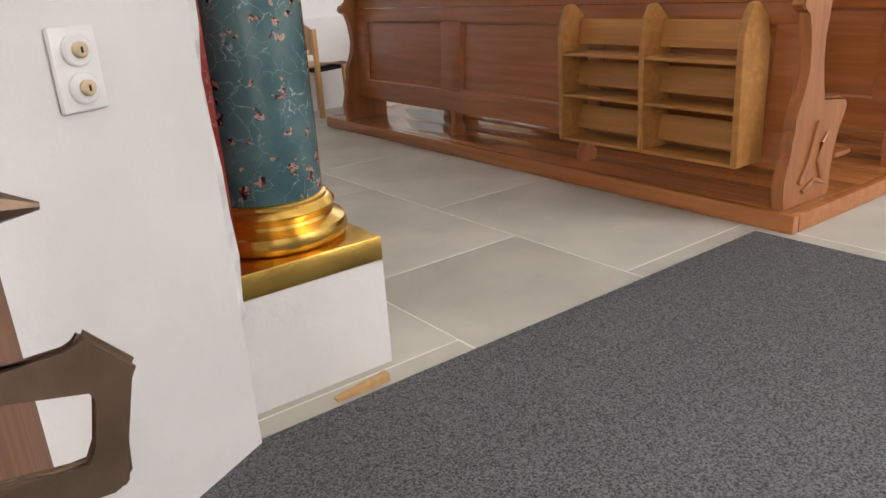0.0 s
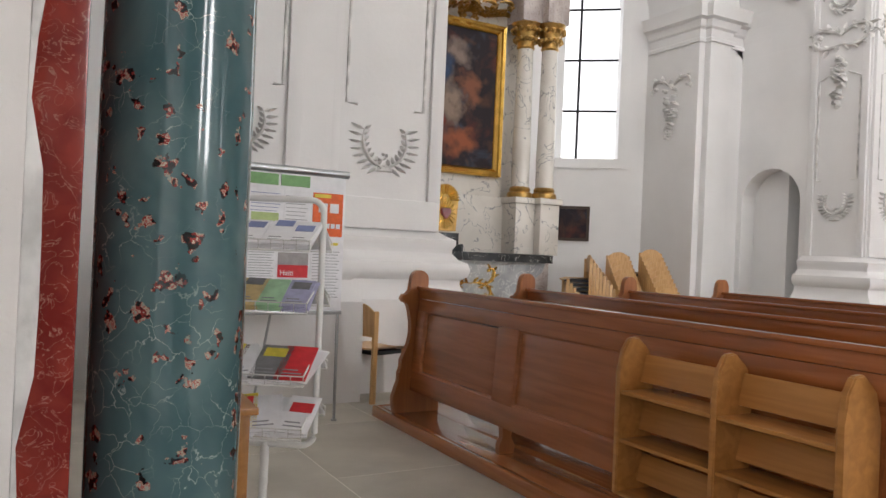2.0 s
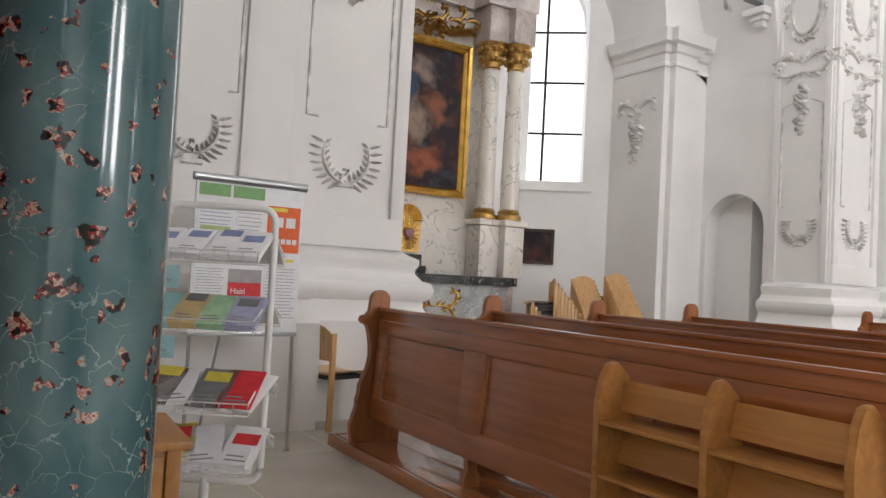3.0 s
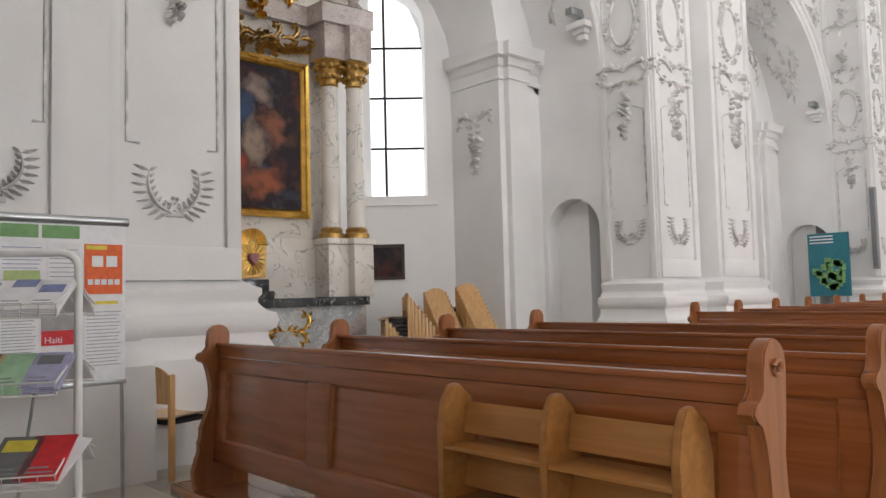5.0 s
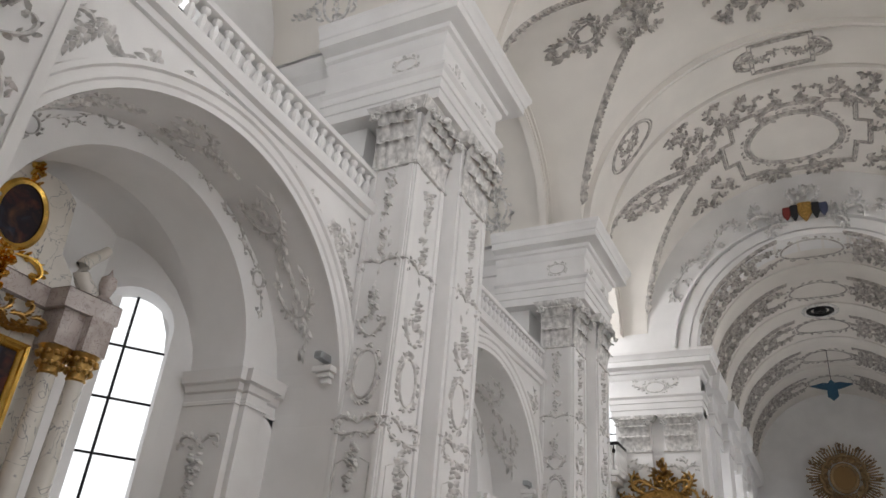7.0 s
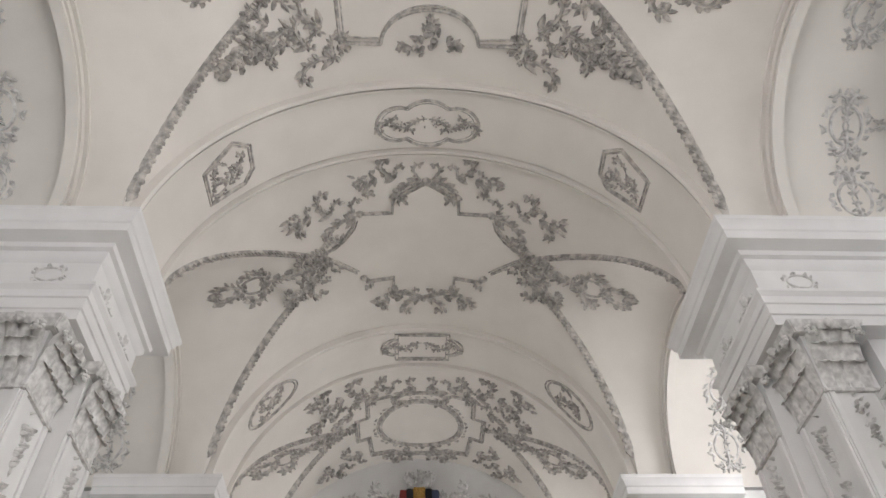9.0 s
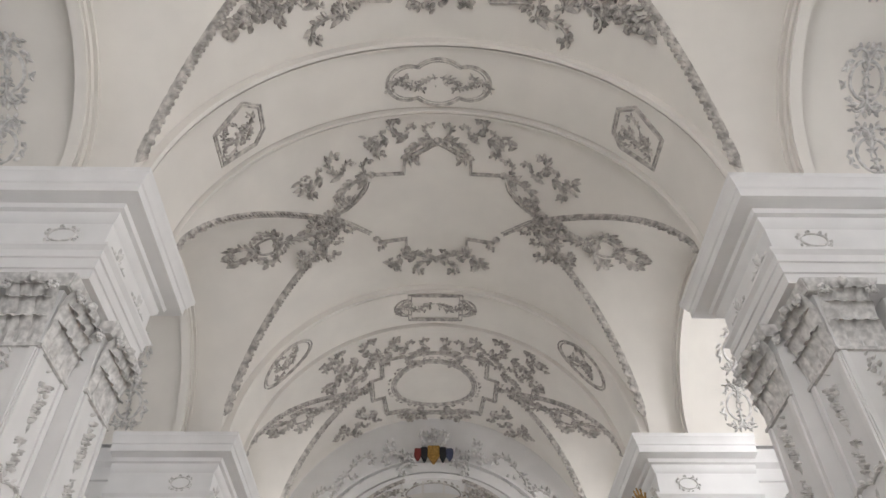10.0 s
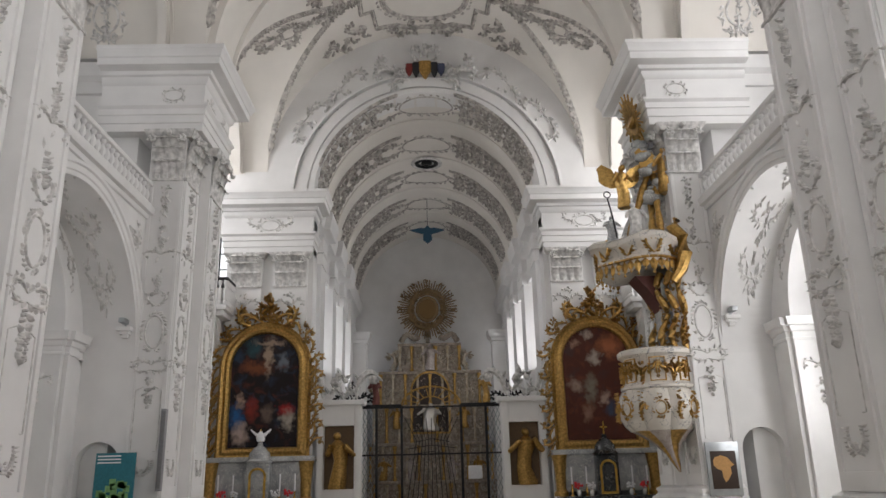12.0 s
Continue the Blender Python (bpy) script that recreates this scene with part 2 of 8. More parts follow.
BLACKM = marble("black_marble", (0.02, 0.022, 0.024), (0.05, 0.055, 0.058), (0.45, 0.45, 0.44), None, 2.5, 0.01, 0.15)
WHITEM = marble("white_veined_marble", (0.72, 0.68, 0.62), (0.62, 0.58, 0.52), (0.2, 0.21, 0.22), None, 1.3, 0.011, 0.25)
PINKM = marble("pink_grey_marble", (0.42, 0.36, 0.33), (0.52, 0.46, 0.43), (0.25, 0.2, 0.19), None, 4.0, 0.02, 0.25)
IRON = mat("black_iron", (0.02, 0.02, 0.022), 0.5, 0.6, 0.1, 12, 0.3)
STEEL = mat("grey_steel", (0.42, 0.44, 0.45), 0.35, 0.8, 0.0, 8, 0.1)
LACQ = mat("white_lacquered_steel", (0.78, 0.78, 0.76), 0.35, 0, 0, 8, 0.05)
PAPER = mat("white_paper", (0.82, 0.82, 0.84), 0.7, 0, 0, 20, 0.05)
PLASTIC = mat("white_plastic", (0.8, 0.79, 0.76), 0.35, 0, 0, 20, 0.03)


def plain(name, c, rough=0.6):
    return mat(name, c, rough, 0, 0, 25, 0.12)


ORANGE, REDP, YELLOW, LIME = plain("orange_print", (0.8, 0.14, 0.03)), plain("red_print", (0.65, 0.03, 0.04)), plain("yellow_print", (0.8, 0.66, 0.08)), plain("lime_print", (0.45, 0.57, 0.24))
BLUE, INK, TEAL, SKYB = plain("blue_print", (0.2, 0.24, 0.45)), plain("grey_ink", (0.3, 0.3, 0.32)), plain("teal_card", (0.3, 0.52, 0.56)), plain("dark_teal_print", (0.02, 0.17, 0.22))
BLACK, GREENP = plain("black_upholstery", (0.02, 0.02, 0.022), 0.8), plain("green_print", (0.2, 0.4, 0.16))
OIL1 = painting_mat("oil_painting", (0.03, 0.025, 0.03), ((0.16, 0.045, 0.03), (0.06, 0.08, 0.12), (0.12, 0.06, 0.04)), (
    (0.05, 3.85, 0.2, 0.16, (0.26, 0.2, 0.17)), (-0.2, 3.6, 0.16, 0.2, (0.05, 0.08, 0.15)), (0.25, 3.45, 0.14, 0.2, (0.24, 0.1, 0.06)),
    (-0.02, 3.25, 0.14, 0.26, (0.3, 0.22, 0.17)), (-0.3, 2.95, 0.2, 0.16, (0.28, 0.06, 0.035)), (0.12, 2.75, 0.28, 0.16, (0.3, 0.1, 0.05))), "x")
OIL2 = painting_mat("oil_painting_crucifixion", (0.02, 0.015, 0.016), ((0.12, 0.04, 0.025), (0.03, 0.05, 0.08)), (
    (0.35, 5.45, 0.24, 0.24, (0.03, 0.07, 0.085)), (0.25, 4.9, 0.45, 0.18, (0.18, 0.06, 0.028)), (-0.1, 5.2, 0.11, 0.5, (0.36, 0.27, 0.2)),
    (-0.1, 5.62, 0.4, 0.08, (0.33, 0.24, 0.18)), (-0.5, 5.1, 0.16, 0.25, (0.14, 0.16, 0.19)), (0.76, 3.52, 0.2, 0.34, (0.03, 0.11, 0.28)),
    (0.64, 3.05, 0.2, 0.3, (0.42, 0.32, 0.28)), (0.68, 3.98, 0.13, 0.16, (0.32, 0.22, 0.17)), (0.34, 3.75, 0.18, 0.33, (0.22, 0.035, 0.025)),
    (-0.65, 3.7, 0.24, 0.14, (0.32, 0.03, 0.028)), (-0.7, 3.38, 0.18, 0.28, (0.4, 0.35, 0.29)), (-0.1, 3.6, 0.16, 0.24, (0.14, 0.1, 0.08))))
OIL3 = painting_mat("oil_painting_glory", (0.09, 0.032, 0.022), ((0.17, 0.055, 0.03), (0.07, 0.04, 0.04)), (
    (-0.45, 5.35, 0.35, 0.3, (0.38, 0.13, 0.06)), (0.22, 5.65, 0.13, 0.15, (0.38, 0.3, 0.25)), (0.05, 5.0, 0.2, 0.17, (0.4, 0.33, 0.28)),
    (0.62, 5.42, 0.13, 0.13, (0.3, 0.18, 0.13)), (0.2, 4.1, 0.16, 0.42, (0.2, 0.17, 0.13)), (0.64, 4.2, 0.2, 0.18, (0.28, 0.2, 0.16)),
    (-0.17, 3.8, 0.14, 0.17, (0.36, 0.25, 0.2)), (-0.35, 3.5, 0.2, 0.2, (0.06, 0.07, 0.11)), (0.35, 3.4, 0.18, 0.22, (0.25, 0.14, 0.1))))
ALTARM = mat("brown_altar_wood", (0.42, 0.36, 0.29), 0.45, 0.15, 0.6, 7, 0.4, second=(0.2, 0.16, 0.125), fine=20)
SILVERG = mat("silver_gilt_carving", (0.62, 0.56, 0.47), 0.35, 0.45, 0.5, 6, 0.4, second=(0.36, 0.28, 0.18), fine=25)
RAYGOLD = mat("dark_ray_gold", (0.3, 0.2, 0.1), 0.5, 0.4, 0.2, 8, 0.3)


def carpet_mat():
    m = mat("mat_fibre", (0.22, 0.225, 0.235), 0.75, 0, 0.8, 170, 0.5, second=(0.028, 0.03, 0.033), fine=220)
    return m


MAT = carpet_mat()


def glow(name, c, s):
    m = bpy.data.materials.new(name)
    m.use_nodes = True
    nt = m.node_tree
    nt.nodes.remove(nt.nodes["Principled BSDF"])
    e = nt.nodes.new("ShaderNodeEmission")
    e.inputs[0].default_value, e.inputs[1].default_value = (*c, 1), s
    nt.links.new(e.outputs[0], nt.nodes["Material Output"].inputs[0])
    return m


DAY = glow("bright_sky", (0.95, 0.97, 1.0), 1.0)


# ---- mesh helpers ----
def mesh_ob(name, bm, material, smooth=False):
    me = bpy.data.meshes.new(name)
    bmesh.ops.recalc_face_normals(bm, faces=bm.faces)
    bm.to_mesh(me)
    bm.free()
    me.materials.append(material)
    if smooth:
        me.polygons.foreach_set("use_smooth", [True] * len(me.polygons))
        if smooth != "all":
            me.set_sharp_from_angle(angle=radians(38))
    return new(name, me)


def part(name, bm, material, parent, label="", smooth=True):
    ob = mesh_ob(name, bm, material, smooth)
    ob.parent = parent
    if label:
        ob["label"] = label
    return ob


def thing(name, label, category, at=(0, 0, 0), rz=0.0, group="", kind=""):
    ob = new(name)
    ob.empty_display_size = 0.1
    ob.matrix_world = pose(*at, 0, 0, rz)
    return tagged(ob, label, category, group, kind)


def solid(name, bm, material, label, category, kind="", group="", smooth=True):
    return tagged(mesh_ob(name, bm, material, smooth), label, category, group, kind)


def bx(bm, x0, x1, y0, y1, z0, z1, bevel=0.0, m=None):
    """A box; bevel rounds its edges."""
    r = bmesh.ops.create_cube(bm, size=1)
    vs = r["verts"]
    for v in vs:
        v.co = Vector((x0 + (v.co.x + 0.5) * (x1 - x0), y0 + (v.co.y + 0.5) * (y1 - y0), z0 + (v.co.z + 0.5) * (z1 - z0)))
    if m:
        for v in vs:
            v.co = m @ v.co
    if bevel:
        es = list({e for v in vs for e in v.link_edges})
        bmesh.ops.bevel(bm, geom=es, offset=bevel, segments=2, profile=0.6, affect="EDGES")
    return bm


def box(*a, **k):
    return bx(bmesh.new(), *a, **k)


def extrude(bm, poly, lo, hi, to3):
    """A prism over a 2D outline; to3(u, v, w) gives the place."""
    a = [bm.verts.new(to3(u, v, lo)) for u, v in poly]
    b = [bm.verts.new(to3(u, v, hi)) for u, v in poly]
    n = len(poly)
    bm.faces.new(a)
    bm.faces.new(b[::-1])
    for i in range(n):
        bm.faces.new((a[i], b[i], b[(i + 1) % n], a[(i + 1) % n]))
    return bm


def XZ(y0=0.0, s=1.0):
    return lambda u, v, w: Vector((u, y0 + s * w, v))


def YZ(u, v, w):
    return Vector((w, u, v))


def XY(u, v, w):
    return Vector((u, v, w))


def lathe(bm, profile, cx=0.0, cy=0.0, seg=20, z0=0.0, turn=2 * math.pi):
    """A body of revolution about an upright axis; profile: (radius, z)."""
    rings = []
    closed = turn > 6.28
    count = seg if closed else seg + 1
    for r, z in profile:
        rings.append([bm.verts.new((cx + r * math.cos(turn * i / seg), cy + r * math.sin(turn * i / seg), z0 + z)) for i in range(count)])
    for a, b in zip(rings, rings[1:]):
        for i in range(count if closed else count - 1):
            j = (i + 1) % count
            bm.faces.new((a[i], a[j], b[j], b[i]))
    if closed:
        for ring in (rings[0], rings[-1]):
            if (ring[0].co - ring[seg // 2].co).length > 1e-5:
                bm.faces.new(ring)
    return bm


def moulding(bm, path, profile, closed=False, to3=None):
    """Runs a profile of (out, z) along a plan polyline, mitred; out is to the right of the way."""
    P = [Vector(p) for p in path]
    n = len(P)
    rows = []
    for i in range(n):
        a = P[i] - P[i - 1] if (i or closed) else P[1] - P[0]
        b = P[(i + 1) % n] - P[i] if (i < n - 1 or closed) else P[i] - P[i - 1]
        a, b = a.normalized(), b.normalized()
        na, nb = Vector((a.y, -a.x)), Vector((b.y, -b.x))
        k = na + nb
        k = k / max(0.25, k.dot(na))
        f = to3 or XY
        rows.append([bm.verts.new(f(P[i].x + k.x * o, P[i].y + k.y * o, z)) for o, z in profile])
    m = len(profile)
    for i in range(n if closed else n - 1):
        r, q = rows[i], rows[(i + 1) % n]
        for j in range(m - 1):
            bm.faces.new((r[j], q[j], q[j + 1], r[j + 1]))
    if not closed:
        for r in (rows[0], rows[-1]):
            try:
                bm.faces.new(r)
            except ValueError:
                pass
    return bm


def tube(bm, pts, radius, seg=8, closed=False, taper=None):
    """A round bar along points."""
    P = [Vector(p) for p in pts]
    n = len(P)
    rings = []
    up = Vector((0.01, 0.02, 1))
    for i in range(n):
        d = (P[(i + 1) % n] - P[i - 1]) if closed else (P[min(i + 1, n - 1)] - P[max(i - 1, 0)])
        d.normalize()
        a = d.cross(up)
        if a.length < 0.1:
            a = d.cross(Vector((1, 0, 0)))
        a.normalize()
        b = d.cross(a)
        r = radius * (taper(i / max(1, n - 1)) if taper else 1)
        rings.append([bm.verts.new(P[i] + a * r * math.cos(2 * math.pi * k / seg) + b * r * math.sin(2 * math.pi * k / seg)) for k in range(seg)])
    for i in range(n if closed else n - 1):
        r, q = rings[i], rings[(i + 1) % n]
        for k in range(seg):
            bm.faces.new((r[k], r[(k + 1) % seg], q[(k + 1) % seg], q[k]))
    if not closed:
        bm.faces.new(rings[0])
        bm.faces.new(rings[-1][::-1])
    return bm


def arc(cx, cz, r, a0, a1, n, rz=None):
    """Points of an arc, degrees; rz: upright radius."""
    return [(cx + r * math.cos(radians(a0 + (a1 - a0) * i / n)), cz + (rz or r) * math.sin(radians(a0 + (a1 - a0) * i / n))) for i in range(n + 1)]


# ---- stucco ornament ----
class Relief:
    """Gathers moulded ornament on a surface; place(u, v, h) gives the point h above the surface at u, v."""

    def __init__(self, place, seed=0):
        self.place, self.v, self.f, self.rnd = place, [], [], random.Random(seed)

    def strip(self, pts, width, height, taper=True):
        """A rounded rib along 2D points."""
        n = len(pts)
        base = len(self.v)
        for i, (u, v) in enumerate(pts):
            a, b = pts[max(0, i - 1)], pts[min(n - 1, i + 1)]
            du, dv = b[0] - a[0], b[1] - a[1]
            l = math.hypot(du, dv) or 1
            k = math.sin(math.pi * (0.12 + 0.86 * i / (n - 1))) if taper else 1
            w = width * 0.5 * max(0.2, k)
            ou, ov = -dv / l * w, du / l * w
            for s, h in ((-1, -0.003), (-0.55, height * 0.85 * max(0.3, k)), (0.55, height * 0.85 * max(0.3, k)), (1, -0.003)):
                self.v.append(self.place(u + ou * s, v + ov * s, h))
        for i in range(n - 1):
            for j in range(3):
                p = base + 4 * i + j
                self.f.append((p, p + 1, p + 5, p + 4))

    def leaf(self, u, v, ang, length, width, height):
        """A pointed leaf with a raised middle."""
        c, s = math.cos(ang), math.sin(ang)
        base = len(self.v)
        for a, b, h in ((0, 0, 0), (0.35, 0.5, -0.002), (0.4, 0, height), (0.35, -0.5, -0.002), (0.75, 0.3, 0.002), (0.8, 0, height * 0.8), (0.75, -0.3, 0.002), (1, 0, height * 0.15)):
            x, y = a * length, b * width
            self.v.append(self.place(u + c * x - s * y, v + s * x + c * y, h))
        for q in ((0, 1, 2), (0, 2, 3), (1, 4, 5, 2), (2, 5, 6, 3), (4, 7, 5), (5, 7, 6)):
            self.f.append(tuple(base + i for i in q))

    def knob(self, u, v, r, height):
        base = len(self.v)
        for k in range(6):
            a = k * math.pi / 3
            self.v.append(self.place(u + r * math.cos(a), v + r * math.sin(a), -0.002))
        for k in range(6):
            a = k * math.pi / 3 + 0.3
            self.v.append(self.place(u + r * 0.62 * math.cos(a), v + r * 0.62 * math.sin(a), height * 0.75))
        self.v.append(self.place(u, v, height))
        for k in range(6):
            j = (k + 1) % 6
            self.f.append((base + k, base + j, base + 6 + j, base + 6 + k))
            self.f.append((base + 6 + k, base + 6 + j, base + 12))

    def scroll(self, u, v, ang, size, turn=1, width=0.05, height=0.035, leaves=6):
        """An acanthus scroll that starts at u, v and curls up, with leaves on its outer side."""
        pts = []
        n = 18
        x, y, a = u, v, ang
        for i in range(n):
            pts.append((x, y))
            k = i / (n - 1)
            a += turn * (0.06 + 0.62 * k * k)
            x += math.cos(a) * size * 0.12 * (1 - 0.62 * k)
            y += math.sin(a) * size * 0.12 * (1 - 0.62 * k)
        self.strip(pts, width, height)
        self.knob(*pts[-1], width * 0.8, height)
        for i in range(leaves):
            p = pts[int(1 + i * (n - 5) / max(1, leaves - 1))]
            q = pts[int(2 + i * (n - 5) / max(1, leaves - 1))]
            d = math.atan2(q[1] - p[1], q[0] - p[0])
            self.leaf(p[0], p[1], d - turn * self.rnd.uniform(0.6, 1.1), size * self.rnd.uniform(0.2, 0.34), size * 0.13, height)
            if i % 2:
                self.leaf(p[0], p[1], d + turn * self.rnd.uniform(0.5, 0.9), size * 0.18, size * 0.1, height)

    def bunch(self, u, v, w, l, ang=-math.pi / 2, n=26, height=0.05):
        """A hanging bunch of flowers and leaves that narrows along ang."""
        c, s = math.cos(ang), math.sin(ang)
        for i in range(n):
            k = self.rnd.random() ** 0.8
            off = self.rnd.uniform(-1, 1) * w * 0.5 * (1 - 0.8 * k) * (0.4 + 0.6 * min(1, k * 5))
            x, y = u + c * k * l - s * off, v + s * k * l + c * off
            if i % 3:
                self.leaf(x, y, ang + self.rnd.uniform(-1.1, 1.1), w * 0.3, w * 0.14, height)
            else:
                self.knob(x, y, w * self.rnd.uniform(0.07, 0.12), height * 1.1)

    def wreath(self, u, v, ru, rv, width=0.08, n=26):
        """An oval frame set with leaves."""
        ring = [(u + ru * math.cos(2 * math.pi * i / 32), v + rv * math.sin(2 * math.pi * i / 32)) for i in range(33)]
        self.strip(ring, width * 0.45, 0.035, False)
        for i in range(n):
            a = 2 * math.pi * i / n
            x, y = u + (ru + width * 0.5) * math.cos(a), v + (rv + width * 0.5) * math.sin(a)
            self.leaf(x, y, a + self.rnd.choice((1.1, -1.1)), width * self.rnd.uniform(1.1, 1.8), width * 0.7, 0.045)

    def chain(self, pts, size, height=0.04):
        """A garland along 2D points."""
        for (a, b), (c, d) in zip(pts, pts[1:]):
            l = math.hypot(c - a, d - b)
            n = max(1, int(l / (size * 0.55)))
            for i in range(n):
                k = i / n
                u, v, t = a + (c - a) * k, b + (d - b) * k, math.atan2(d - b, c - a)
                self.leaf(u, v, t + 0.55, size, size * 0.45, height)
                self.leaf(u, v, t - 0.55, size, size * 0.45, height)
                if i % 2:
                    self.knob(u, v, size * 0.24, height * 1.2)

    def line(self, pts, width=0.03, height=0.02):
        self.strip(pts, width, height, False)

    def build(self, name, material):
        me = bpy.data.meshes.new(name)
        me.from_pydata([tuple(p) for p in self.v], [], self.f)
        me.materials.append(material)
        bm = bmesh.new()
        bm.from_mesh(me)
        bmesh.ops.recalc_face_normals(bm, faces=bm.faces)
        bm.to_mesh(me)
        bm.free()
        return new(name, me)

NEAR = {o.name for o in scene.collection.objects}

# ---- plan ----
AX = 0.87                       # y of the nave's axis
ARCH_D, FACE_A, FACE_B = 5.98, 5.23, 4.98   # distances from the axis: arcade wall, pilaster faces
PIERS = ((2.4, 4.4), (9.8, 11.85), (17.4, 19.4))
BAYS = ((4.4, 9.8), (11.85, 17.4), (19.4, 24.3))
RAD, SPRING = 5.0, 11.0         # nave vault
BACK_D = 8.7                    # outer wall
CHOIR = 24.3


def Y(s, d):
    return AX + s * d


def struct(name, bm, material, label, category, smooth=True):
    return solid(name, bm, material, label, category, "structure", smooth=smooth)


def side_name(s):
    return "north" if s > 0 else "south"


# ---- floor ----

# ---- piers ----
BASE_PROFILE = [(0, 0), (0.2, 0), (0.2, 1.0), (0.16, 1.04), (0.13, 1.1), (0.13, 1.14), (0.17, 1.17), (0.185, 1.22), (0.17, 1.27), (0.12, 1.29), (0.08, 1.34), (0.08, 1.37), (0.1, 1.4), (0.1, 1.44), (0.04, 1.47), (0.0, 1.5)]
ENT_PROFILE = [(0, 9.15), (0.05, 9.15), (0.05, 9.33), (0.08, 9.34), (0.08, 9.52), (0.11, 9.53), (0.11, 9.66), (0.17, 9.72), (0.17, 9.77), (0.05, 9.78), (0.05, 10.26), (0.09, 10.3), (0.13, 10.36), (0.13, 10.44), (0.2, 10.46), (0.22, 10.54), (0.44, 10.58), (0.44, 10.74), (0.47, 10.76), (0.5, 10.86), (0.55, 10.92), (0.55, 11.0), (0, 11.0)]


def relief_flat(x0, y0, z0, ux, uy, nx, ny):
    """Upright plane: u along (ux, uy), v up, h along (nx, ny)."""
    return lambda u, v, h: (x0 + ux * u + nx * h, y0 + uy * u + ny * h, z0 + v)


def pilaster_relief(w, seed):
    """The stucco on one pilaster face, from z 1.5 to 8.0; u from 0 to w."""
    def draw(place):
        r = Relief(place, seed)
        c = w / 2
        k = w / 0.9
        # lower sprays and sunk panel
        for s in (1, -1):
            stem = [(c + s * 0.17 * k * math.sin(0.24 * t), 2.14 - 0.19 * k * math.cos(0.24 * t)) for t in range(9)]
            r.strip(stem, 0.026, 0.045)
            for i in range(1, 9):
                a = 0.24 * i
                r.leaf(stem[i][0], stem[i][1], (math.pi / 2 - s * (math.pi / 2 + 0.75 - 0.55 * a)), 0.11 * k, 0.03, 0.04)
                r.leaf(stem[i][0], stem[i][1], math.pi / 2 + s * (0.2 + 0.1 * i), 0.06 * k, 0.028, 0.04)
            r.line([(c + s * 0.22 * k, 2.38), (c + s * 0.3 * k, 2.38), (c + s * 0.3 * k, 3.55), (c + s * 0.12 * k, 3.62)], 0.022, 0.018)
            r.scroll(c, 3.95, math.pi / 2 - s * 1.9, 0.42 * k, s, 0.05, 0.055, 5)
            r.scroll(c, 4.05, math.pi / 2 - s * 0.9, 0.42 * k, -s, 0.045, 0.055, 5)
            r.scroll(c, 5.25, math.pi / 2 - s * 1.2, 0.36 * k, s, 0.045, 0.055, 5)
            r.scroll(c, 6.35, math.pi / 2 - s * 1.0, 0.4 * k, -s, 0.045, 0.055, 5)
        r.line([(c - 0.06, 1.93), (c + 0.06, 1.93)], 0.04, 0.03)
        r.bunch(c, 1.92, 0.12, 0.12, math.pi / 2, 8, 0.04)
        r.bunch(c, 3.85, 0.34 * k, 0.6, n=40, height=0.08)
        r.wreath(c, 4.72, 0.21 * k, 0.33)
        r.bunch(c, 5.95, 0.26 * k, 0.45, n=26, height=0.08)
        r.bunch(c, 7.0, 0.24 * k, 0.5, n=26, height=0.08)
        r.bunch(c, 7.95, 0.3 * k, 0.75, n=34, height=0.08)
        for i in range(10):
            r.leaf(c + r.rnd.uniform(-0.1, 0.1), 5.5 + i * 0.22, r.rnd.uniform(0.8, 2.3), 0.16, 0.06, 0.03)
        return r
    return draw


